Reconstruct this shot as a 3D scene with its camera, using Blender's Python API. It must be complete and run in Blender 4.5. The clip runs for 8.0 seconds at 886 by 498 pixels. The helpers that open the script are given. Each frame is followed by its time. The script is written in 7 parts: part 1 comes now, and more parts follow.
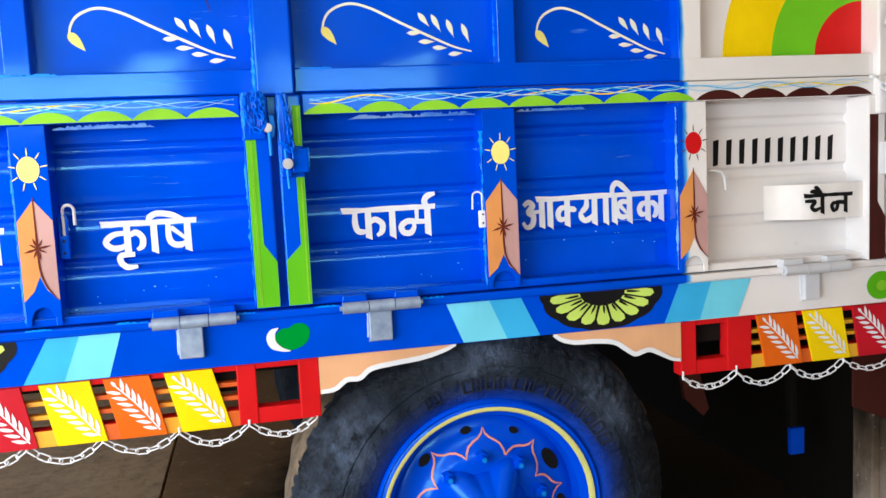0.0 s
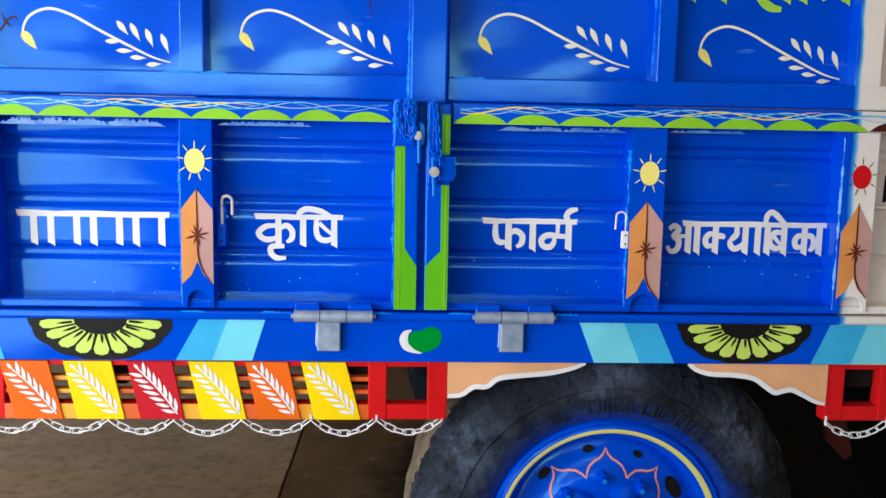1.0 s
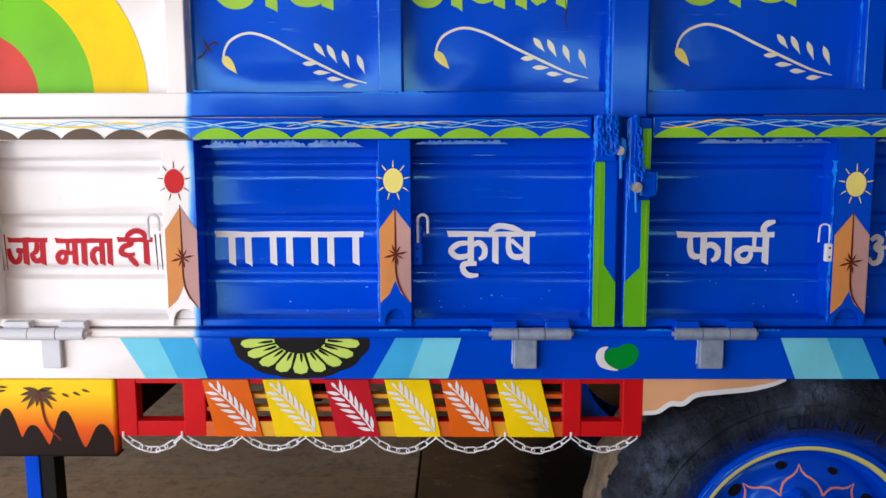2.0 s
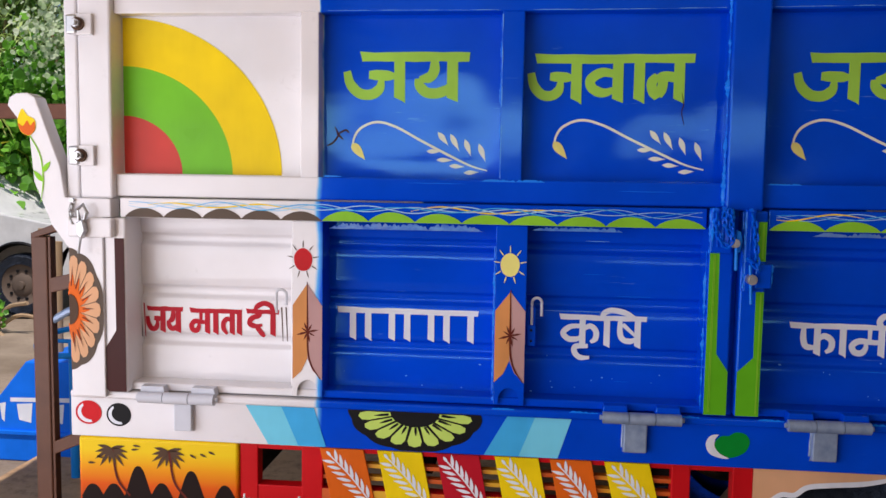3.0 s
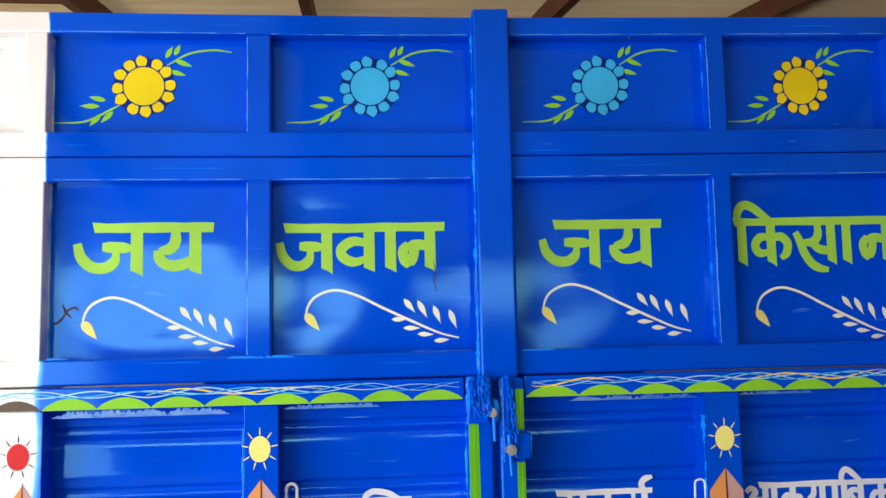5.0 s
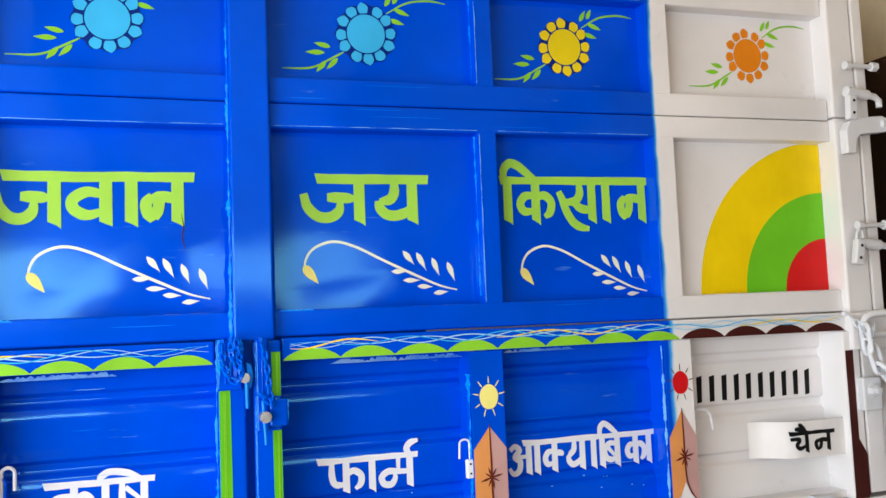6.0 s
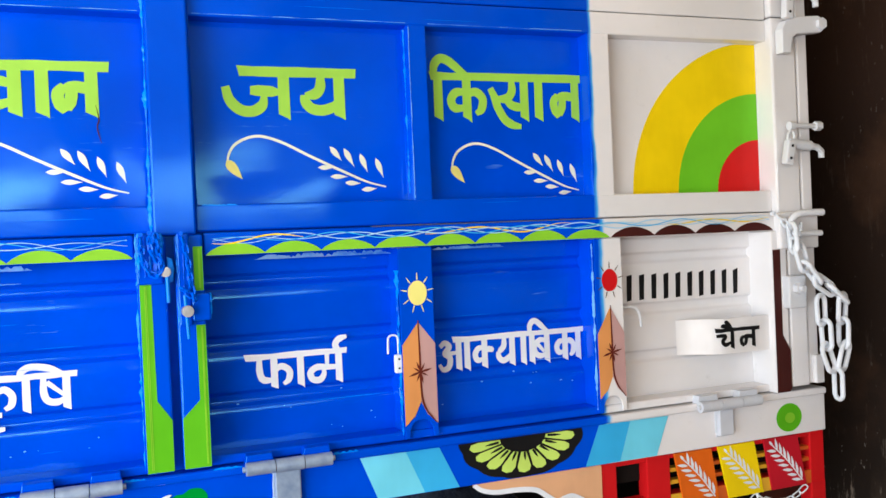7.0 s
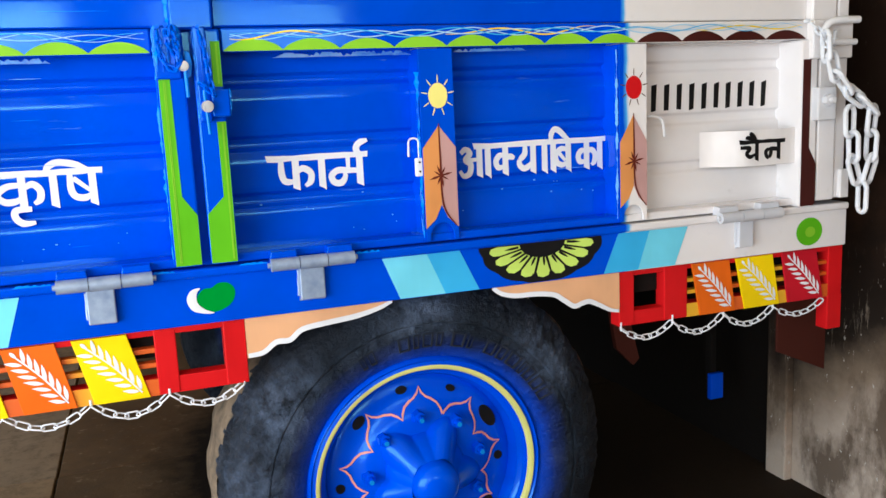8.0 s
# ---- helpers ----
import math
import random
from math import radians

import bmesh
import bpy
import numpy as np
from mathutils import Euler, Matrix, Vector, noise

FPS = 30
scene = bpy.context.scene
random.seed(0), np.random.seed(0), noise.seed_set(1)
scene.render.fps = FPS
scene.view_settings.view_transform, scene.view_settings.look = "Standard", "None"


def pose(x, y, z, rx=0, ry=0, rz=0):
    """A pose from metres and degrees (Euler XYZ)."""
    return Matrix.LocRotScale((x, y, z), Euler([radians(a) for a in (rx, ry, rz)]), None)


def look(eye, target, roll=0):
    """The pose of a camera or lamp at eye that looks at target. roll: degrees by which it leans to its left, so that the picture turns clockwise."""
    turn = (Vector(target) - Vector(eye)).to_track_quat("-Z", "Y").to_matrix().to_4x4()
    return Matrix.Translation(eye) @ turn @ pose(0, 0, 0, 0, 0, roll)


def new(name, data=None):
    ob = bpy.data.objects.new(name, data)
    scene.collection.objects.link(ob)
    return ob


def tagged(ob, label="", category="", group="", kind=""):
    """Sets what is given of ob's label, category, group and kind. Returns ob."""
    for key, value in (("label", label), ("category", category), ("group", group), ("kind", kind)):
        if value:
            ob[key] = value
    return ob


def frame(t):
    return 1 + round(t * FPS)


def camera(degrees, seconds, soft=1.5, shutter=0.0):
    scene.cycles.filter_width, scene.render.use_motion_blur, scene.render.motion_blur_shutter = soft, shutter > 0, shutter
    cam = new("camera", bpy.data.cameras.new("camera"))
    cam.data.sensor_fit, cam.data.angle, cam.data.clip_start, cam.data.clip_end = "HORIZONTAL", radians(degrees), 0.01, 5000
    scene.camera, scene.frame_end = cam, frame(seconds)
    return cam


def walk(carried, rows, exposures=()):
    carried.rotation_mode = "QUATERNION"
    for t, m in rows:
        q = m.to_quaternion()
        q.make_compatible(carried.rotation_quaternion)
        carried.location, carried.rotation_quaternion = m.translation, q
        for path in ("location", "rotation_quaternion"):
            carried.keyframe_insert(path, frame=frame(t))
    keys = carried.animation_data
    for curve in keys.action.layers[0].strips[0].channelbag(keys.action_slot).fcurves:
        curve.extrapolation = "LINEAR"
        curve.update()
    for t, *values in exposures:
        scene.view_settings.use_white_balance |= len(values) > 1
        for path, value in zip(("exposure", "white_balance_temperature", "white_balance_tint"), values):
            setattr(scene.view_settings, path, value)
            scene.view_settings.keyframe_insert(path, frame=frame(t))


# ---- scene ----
cam = camera(55.1, 8.0, soft=1.5)
PATH = [
    (0, (-0.047, -0.066, 1.437), (0.384, 1.875, 1.225), -2.8),
    (0.5, (0.022, -0.062, 1.476), (0.291, 1.906, 1.248), -0.9),
    (1, (-0.034, -0.061, 1.521), (0.064, 1.92, 1.261), 1.1),
    (1.5, (-0.211, -0.03, 1.526), (-0.203, 1.952, 1.254), 1.2),
    (2, (-0.374, -0.035, 1.564), (-0.404, 1.947, 1.296), -0.2),
    (2.2, (-0.379, -0.055, 1.591), (-0.496, 1.922, 1.312), -0.4),
    (3.3, (-0.49, -0.11, 1.69), (-0.701, 1.878, 1.607), 1.1),
    (3.5, (-0.489, -0.094, 1.695), (-0.701, 1.895, 1.683), 1.3),
    (4, (-0.488, -0.073, 1.697), (-0.667, 1.916, 1.813), 1.3),
    (4.5, (-0.381, -0.055, 1.71), (-0.423, 1.935, 1.908), -0.1),
    (5, (-0.3, -0.003, 1.708), (-0.098, 1.977, 1.903), -1.2),
    (5.2, (-0.258, 0.015, 1.703), (0.032, 1.985, 1.893), -1.4),
    (6.3, (-0.145, 0.112, 1.611), (0.558, 1.979, 1.759), -2.4),
    (6.5, (-0.113, 0.077, 1.602), (0.581, 1.949, 1.724), -2.5),
    (7, (-0.106, 0.092, 1.563), (0.626, 1.953, 1.545), -2.5),
    (7.5, (-0.12, 0.101, 1.486), (0.626, 1.953, 1.367), -2.7),
    (8, (-0.11, 0.084, 1.426), (0.549, 1.942, 1.089), -2.6),
]
EXPOSURES = [(0, 1.14, 6320, 3), (0.5, 1.10, 6320, 3), (1, 0.78, 6320, 3), (1.6, 0.42, 6350, 6), (2.2, 0.06, 6380, 13), (2.8, -0.16, 6400, 16), (3.5, -0.24, 6400, 17), (4.2, -0.15, 6400, 15), (5, 0.60, 6350, 4), (5.6, 0.88, 6320, 3), (6.5, 1.06, 6220, 3), (8, 1.12, 6260, 3)]
walk(cam, [(t, look(eye, target, roll)) for t, eye, target, roll in PATH], EXPOSURES)

# ---- world, sun, large lights ----
SUN_UP, SUN_TURN = 64, 152          # degrees: height, and the compass turn of the sun round z
world = bpy.data.worlds.new("sky")
scene.world = world
world.use_nodes = True
wn = world.node_tree.nodes
sky = wn.new("ShaderNodeTexSky")
sky.sky_type, sky.sun_disc = "NISHITA", False
sky.sun_elevation, sky.sun_rotation = radians(SUN_UP), radians(SUN_TURN)
world.node_tree.links.new(sky.outputs[0], wn["Background"].inputs[0])
wn["Background"].inputs[1].default_value = 0.15

sun = new("sun", bpy.data.lights.new("sun", "SUN"))
sun.data.energy, sun.data.angle, sun.data.color = 5.0, radians(0.6), (1.0, 0.93, 0.84)
way = Vector((math.sin(radians(SUN_TURN)) * math.cos(radians(SUN_UP)), math.cos(radians(SUN_TURN)) * math.cos(radians(SUN_UP)), math.sin(radians(SUN_UP))))
sun.matrix_world = look(way * 30, (0, 0, 0))

# daylight of the two bays of open sky over the low front wall of the shed, and of the open west side
for name, x, width, watts in (("bay_light", -1.46, 1.90, 16), ("bay_light", 0.84, 1.40, 6)):
    bay = new(name, bpy.data.lights.new(name, "AREA"))
    bay.data.shape, bay.data.size, bay.data.size_y = "RECTANGLE", width, 0.36
    bay.data.energy, bay.data.color = watts, (0.98, 0.965, 1.0)
    bay.matrix_world = look((x, -3.02, 2.06), (x, 2.0, 1.7))
side = new("side_light", bpy.data.lights.new("side_light", "AREA"))
side.data.shape, side.data.size, side.data.size_y = "RECTANGLE", 3.2, 2.0
side.data.energy, side.data.color = 80, (0.965, 0.965, 1.0)
side.matrix_world = look((-2.55, -0.2, 1.30), (0.3, 1.0, 1.75))

# ---- materials ----
def material(name, build, rough=0.4, metal=0.0, coat=0.0):
    m = bpy.data.materials.new(name)
    m.use_nodes = True
    b = m.node_tree.nodes["Principled BSDF"]
    b.inputs["Roughness"].default_value = rough
    b.inputs["Metallic"].default_value = metal
    b.inputs["Coat Weight"].default_value = coat
    b.inputs["Coat Roughness"].default_value = 0.12
    build(m.node_tree, b)
    return m


def node(t, kind, **values):
    n = t.nodes.new(kind)
    for key, v in values.items():
        n.inputs[key.replace("_", " ")].default_value = v
    return n


def noise_at(t, scale, detail=4.0, rough=0.55, stretch=None):
    co = t.nodes.new("ShaderNodeTexCoord").outputs["Object"]
    if stretch:
        mp = t.nodes.new("ShaderNodeMapping")
        mp.inputs["Scale"].default_value = stretch
        t.links.new(co, mp.inputs[0])
        co = mp.outputs[0]
    n = node(t, "ShaderNodeTexNoise", Scale=scale, Detail=detail, Roughness=rough)
    t.links.new(co, n.inputs["Vector"])
    return n.outputs["Fac"]


def ramp(t, fac, stops):
    r = t.nodes.new("ShaderNodeValToRGB")
    e = r.color_ramp.elements
    while len(e) < len(stops):
        e.new(0.5)
    for el, (p, c) in zip(e, stops):
        el.position, el.color = p, (c, c, c, 1) if isinstance(c, (int, float)) else (*c, 1)
    t.links.new(fac, r.inputs[0])
    return r.outputs[0]


def mix(t, fac, a, b, how="MIX"):
    m = t.nodes.new("ShaderNodeMix")
    m.data_type, m.blend_type = "RGBA", how
    for k, v in ((0, fac), (6, a), (7, b)):
        if isinstance(v, bpy.types.NodeSocket):
            t.links.new(v, m.inputs[k])
        elif isinstance(v, (int, float)):
            m.inputs[k].default_value = v if k == 0 else (v, v, v, 1)
        else:
            m.inputs[k].default_value = (*v, 1)
    return m.outputs[2]


def relief(t, b, *layers):
    last = None
    for fac, strength, dist in layers:
        n = node(t, "ShaderNodeBump", Strength=strength, Distance=dist)
        t.links.new(fac, n.inputs["Height"])
        if last:
            t.links.new(last, n.inputs["Normal"])
        last = n.outputs[0]
    t.links.new(last, b.inputs["Normal"])
    if b.inputs["Coat Weight"].default_value > 0:
        t.links.new(last, b.inputs["Coat Normal"])


def scaled(c, k):
    return tuple(min(1.0, v * k) for v in c)


def paint(name, colour, rough=0.34, spread=0.14, coat=0.0):
    """Brushed enamel: slightly patchy colour, brush marks, uneven gloss."""
    def build(t, b):
        patch = noise_at(t, 5.0, 3)
        streak = noise_at(t, 60.0, 2, 0.6, (1, 1, 0.15))
        c = mix(t, ramp(t, patch, [(0.3, 0.0), (0.7, 1.0)]), scaled(colour, 1 - spread), scaled(colour, 1 + spread * 0.6))
        c = mix(t, ramp(t, streak, [(0.35, 0.0), (0.75, 0.12)]), c, scaled(colour, 1.2))
        t.links.new(c, b.inputs["Base Color"])
        t.links.new(ramp(t, patch, [(0.2, rough * 0.75), (0.8, min(1, rough * 1.4))]), b.inputs["Roughness"])
        b.inputs["Specular IOR Level"].default_value = 0.45 if rough < 0.2 else 0.13
        relief(t, b, (streak, 0.12, 0.001), (noise_at(t, 220.0, 2), 0.06, 0.0006))
    return material(name, build, rough, 0.0, coat)


BLUE, WHITE = (0.0, 0.064, 0.67), (0.80, 0.78, 0.80)
BLUE_FROM, BLUE_TO = -1.0, 1.065     # the sprayed stretch of blue along the body


def body_paint_nodes(t, b):
    geo = t.nodes.new("ShaderNodeNewGeometry")
    sep = t.nodes.new("ShaderNodeSeparateXYZ")
    t.links.new(geo.outputs["Position"], sep.inputs[0])
    wob = noise_at(t, 7.0, 3)

    def edge(at, width, sign):
        m = t.nodes.new("ShaderNodeMath")
        m.operation = "MULTIPLY_ADD"
        t.links.new(wob, m.inputs[0])
        m.inputs[1].default_value = 0.02
        t.links.new(sep.outputs[0], m.inputs[2])
        # masked high up, sprayed freehand and soft below the top rail
        soft = t.nodes.new("ShaderNodeMapRange")
        soft.inputs["From Min"].default_value, soft.inputs["From Max"].default_value = 1.62, 1.80
        soft.inputs["To Min"].default_value, soft.inputs["To Max"].default_value = 0.015, width
        t.links.new(sep.outputs[2], soft.inputs[0])
        gap = t.nodes.new("ShaderNodeMath")
        gap.operation = "SUBTRACT"
        t.links.new(m.outputs[0], gap.inputs[0])
        gap.inputs[1].default_value = at + 0.01
        part_way = t.nodes.new("ShaderNodeMath")
        part_way.operation = "DIVIDE"
        t.links.new(gap.outputs[0], part_way.inputs[0])
        t.links.new(soft.outputs[0], part_way.inputs[1])
        r = t.nodes.new("ShaderNodeMapRange")
        r.interpolation_type = "SMOOTHSTEP"
        r.inputs["From Min"].default_value, r.inputs["From Max"].default_value = -1, 1
        r.inputs["To Min"].default_value, r.inputs["To Max"].default_value = (0, 1) if sign > 0 else (1, 0)
        t.links.new(part_way.outputs[0], r.inputs[0])
        return r.outputs[0]
    both = t.nodes.new("ShaderNodeMath")
    both.operation = "MULTIPLY"
    t.links.new(edge(BLUE_FROM, 0.004, 1), both.inputs[0])
    t.links.new(edge(BLUE_TO, 0.010, -1), both.inputs[1])
    patch = noise_at(t, 3.5, 4)
    streak = noise_at(t, 45.0, 3, 0.6, (0.06, 1, 1))
    blue = mix(t, ramp(t, patch, [(0.3, 0.0), (0.7, 1.0)]), scaled(BLUE, 0.84), scaled(BLUE, 1.1))
    chips = ramp(t, noise_at(t, 70.0, 3, 0.7, (0.12, 1, 1)), [(0.64, 0.0), (0.72, 0.6)])
    rare = ramp(t, noise_at(t, 4.0, 2), [(0.56, 0.0), (0.66, 1.0)])
    both_chips = mix(t, 1.0, chips, rare, "MULTIPLY")
    blue = mix(t, both_chips, blue, (0.12, 0.30, 0.75))
    white = mix(t, ramp(t, patch, [(0.35, 0.0), (0.8, 1.0)]), WHITE, (0.70, 0.69, 0.70))
    grime = ramp(t, noise_at(t, 18.0, 6, 0.7), [(0.62, 0.0), (0.8, 0.35)])
    white = mix(t, grime, white, (0.45, 0.43, 0.43))
    # where the two coats thin out over each other the paint turns to a pale cyan
    veil = mix(t, ramp(t, both.outputs[0], [(0.10, 0.0), (0.45, 1.0)]), white, (0.09, 0.44, 0.86))
    t.links.new(mix(t, ramp(t, both.outputs[0], [(0.40, 0.0), (0.92, 1.0)]), veil, blue), b.inputs["Base Color"])
    t.links.new(ramp(t, patch, [(0.25, 0.07), (0.75, 0.13)]), b.inputs["Roughness"])
    b.inputs["Specular IOR Level"].default_value = 0.38
    t.links.new(mix(t, both.outputs[0], (1, 1, 1), (0.28, 0.80, 1.0)), b.inputs["Specular Tint"])
    relief(t, b, (streak, 0.10, 0.001), (noise_at(t, 6.0, 2), 0.14, 0.006), (noise_at(t, 260.0, 2), 0.05, 0.0005))


M = {}
M["body"] = material("body_paint", body_paint_nodes, 0.3, 0.0, 0.0)
# the two scuff paints are worn paint and also highlights put in as colour
for key, colour, rough in (
        ("lime", (0.335, 0.63, 0.075), 0.4), ("green", (0.115, 0.46, 0.012), 0.32), ("deep_green", (0.0, 0.27, 0.03), 0.35),
        ("yellow", (0.88, 0.64, 0.002), 0.4), ("lemon", (0.74, 0.585, 0.01), 0.4), ("chain_blue", (0.0, 0.11, 0.78), 0.25), ("moulding", (0.020, 0.025, 0.036), 0.35), ("pale_yellow", (0.80, 0.74, 0.22), 0.45), ("box_blue", (0.005, 0.16, 0.80), 0.35), ("faded_yellow", (0.60, 0.60, 0.20), 0.5), ("flap_red", (0.055, 0.012, 0.008), 0.6), ("cream", (0.76, 0.79, 0.66), 0.5), ("navy", (0.0, 0.018, 0.20), 0.4),
        ("sky", (0.05, 0.42, 0.80), 0.4), ("aqua", (0.17, 0.62, 0.82), 0.4), ("mid_blue", (0.01, 0.22, 0.62), 0.35),
        ("red", (0.57, 0.008, 0.012), 0.35), ("crimson", (0.47, 0.009, 0.022), 0.4), ("orange", (0.72, 0.13, 0.008), 0.4),
        ("ochre", (0.66, 0.28, 0.09), 0.5), ("mauve", (0.50, 0.30, 0.29), 0.5), ("peach", (0.72, 0.40, 0.22), 0.5),
        ("salmon", (0.72, 0.30, 0.24), 0.5), ("pale_pink", (0.74, 0.45, 0.42), 0.45), ("apricot", (0.74, 0.38, 0.22), 0.45), ("maroon", (0.055, 0.012, 0.010), 0.4), ("black", (0.008, 0.008, 0.009), 0.45),
        ("white_line", (0.74, 0.77, 0.83), 0.45), ("leaf_green", (0.24, 0.56, 0.03), 0.45), ("fresh_green", (0.17, 0.55, 0.02), 0.32), ("rose_red", (0.62, 0.060, 0.045), 0.3), ("bright_red", (0.62, 0.015, 0.015), 0.33), ("scuff_glint_blue", (0.005, 0.21, 0.88), 0.25), ("scuff_glint_pale", (0.16, 0.42, 0.86), 0.4), ("brown_line", (0.09, 0.05, 0.03), 0.5),
        ("pale_lime", (0.52, 0.70, 0.14), 0.45), ("pale_blue", (0.36, 0.62, 0.84), 0.45), ("matt_white", (0.78, 0.76, 0.77), 0.6), ("silver_white", (0.66, 0.67, 0.71), 0.35), ("pale_steel", (0.60, 0.62, 0.68), 0.35), ("amber", (0.76, 0.235, 0.008), 0.4), ("hill_black", (0.012, 0.005, 0.004), 0.45), ("blue", BLUE, 0.16),
        ("grey_green", (0.42, 0.52, 0.36), 0.5), ("red_brown", (0.12, 0.02, 0.012), 0.5), ("soot_brown", (0.12, 0.09, 0.07), 0.6)):
    M[key] = paint(key + "_paint", colour, rough)
M["blue"].node_tree.nodes["Principled BSDF"].inputs["Specular Tint"].default_value = (0.28, 0.80, 1.0, 1.0)


def crust_nodes(t, b):
    """Old coats showing through each other: blue, pale lilac and a little grey."""
    n = noise_at(t, 60.0, 6, 0.75, (0.35, 1, 1))
    c = mix(t, ramp(t, n, [(0.36, 0.0), (0.62, 1.0)]), (0.005, 0.10, 0.58), (0.10, 0.30, 0.66))
    t.links.new(mix(t, ramp(t, noise_at(t, 14.0, 4), [(0.48, 0.0), (0.66, 0.6)]), c, (0.22, 0.33, 0.58)), b.inputs["Base Color"])
    relief(t, b, (n, 0.6, 0.003))
M["crust"] = material("paint_crust", crust_nodes, 0.4)


def steel_nodes(t, b):
    n = noise_at(t, 40.0, 5)
    t.links.new(mix(t, n, (0.12, 0.19, 0.34), (0.40, 0.49, 0.63)), b.inputs["Base Color"])
    relief(t, b, (noise_at(t, 150.0, 3), 0.25, 0.001))
M["steel"] = material("aluminium_paint", steel_nodes, 0.42, 0.25)
M["zinc"] = material("zinc", lambda t, b: (t.links.new(mix(t, noise_at(t, 80.0, 4), (0.35, 0.35, 0.36), (0.62, 0.62, 0.62)), b.inputs["Base Color"]), relief(t, b, (noise_at(t, 200.0, 3), 0.2, 0.0006))), 0.35, 0.85)


def rubber_nodes(t, b):
    # dusty blotches and placed spots that also put the tyre's sheen into colour
    patch = ramp(t, noise_at(t, 3.6, 3, 0.5), [(0.54, 0.0), (0.72, 0.4)])
    fine = noise_at(t, 55.0, 6, 0.7)
    dust_sheen = mix(t, 1.0, patch, ramp(t, noise_at(t, 24.0, 7, 0.72, (1, 1, 0.6)), [(0.36, 0.05), (0.66, 1.0)]), "MULTIPLY")
    place = t.nodes.new("ShaderNodeNewGeometry").outputs["Position"]
    for spot, size in (((0.13, 2.02, 0.74), 0.17), ((0.50, 2.02, 0.95), 0.14), ((0.87, 2.02, 0.80), 0.16), ((0.04, 2.03, 0.56), 0.15)):
        off = t.nodes.new("ShaderNodeVectorMath")
        off.operation = "DISTANCE"
        off.inputs[1].default_value = spot
        t.links.new(place, off.inputs[0])
        sheen_spot = mix(t, 1.0, ramp(t, off.outputs["Value"], [(0.02, 1.0), (size, 0.0)]), ramp(t, noise_at(t, 22.0, 8, 0.75, (1, 1, 0.7)), [(0.38, 0.0), (0.66, 1.0)]), "MULTIPLY")
        dust_sheen = mix(t, 1.0, dust_sheen, sheen_spot, "LIGHTEN")
    c = mix(t, dust_sheen, (0.003, 0.0038, 0.0065), (0.125, 0.170, 0.270))
    c = mix(t, ramp(t, fine, [(0.60, 0.0), (0.80, 0.25)]), c, (0.05, 0.055, 0.07))
    # blue spray that missed the rim
    geo = t.nodes.new("ShaderNodeNewGeometry")
    off = t.nodes.new("ShaderNodeVectorMath")
    off.operation = "SUBTRACT"
    off.inputs[1].default_value = (0.520, 0.0, 0.492)
    t.links.new(geo.outputs["Position"], off.inputs[0])
    flat = t.nodes.new("ShaderNodeVectorMath")
    flat.operation = "MULTIPLY"
    flat.inputs[1].default_value = (1, 0, 1)
    t.links.new(off.outputs[0], flat.inputs[0])
    far_off = t.nodes.new("ShaderNodeVectorMath")
    far_off.operation = "LENGTH"
    t.links.new(flat.outputs[0], far_off.inputs[0])
    wob = t.nodes.new("ShaderNodeMath")
    wob.operation = "MULTIPLY_ADD"
    t.links.new(noise_at(t, 7.0, 5, 0.6), wob.inputs[0])
    wob.inputs[1].default_value = 0.05
    t.links.new(far_off.outputs["Value"], wob.inputs[2])
    c = mix(t, ramp(t, wob.outputs[0], [(0.332, 0.95), (0.352, 0.55), (0.374, 0.16), (0.41, 0.0)]), c, scaled(BLUE, 0.9))
    dusty = mix(t, 1.0, ramp(t, wob.outputs[0], [(0.445, 0.0), (0.51, 1.0)]), ramp(t, fine, [(0.38, 0.1), (0.66, 0.9)]), "MULTIPLY")
    c = mix(t, dusty, c, (0.026, 0.028, 0.036))
    t.links.new(c, b.inputs["Base Color"])
    t.links.new(ramp(t, dust_sheen, [(0.0, 0.30), (1.0, 0.42)]), b.inputs["Roughness"])
    b.inputs["Specular IOR Level"].default_value = 0.4
    b.inputs["Specular Tint"].default_value = (0.5, 0.7, 1.0, 1)
    relief(t, b, (noise_at(t, 6.0, 3, 0.55), 0.9, 0.035), (noise_at(t, 26.0, 8, 0.7), 1.0, 0.020), (fine, 0.5, 0.005))
M["rubber"] = material("worn_rubber", rubber_nodes, 0.5)


def tread_nodes(t, b):
    n = noise_at(t, 18.0, 7, 0.7)
    t.links.new(mix(t, ramp(t, n, [(0.35, 0.0), (0.65, 1.0)]), (0.09, 0.07, 0.05), (0.26, 0.19, 0.13)), b.inputs["Base Color"])
    relief(t, b, (noise_at(t, 60.0, 6, 0.7), 0.5, 0.004))
M["tread"] = material("dusty_tread", tread_nodes, 0.85)


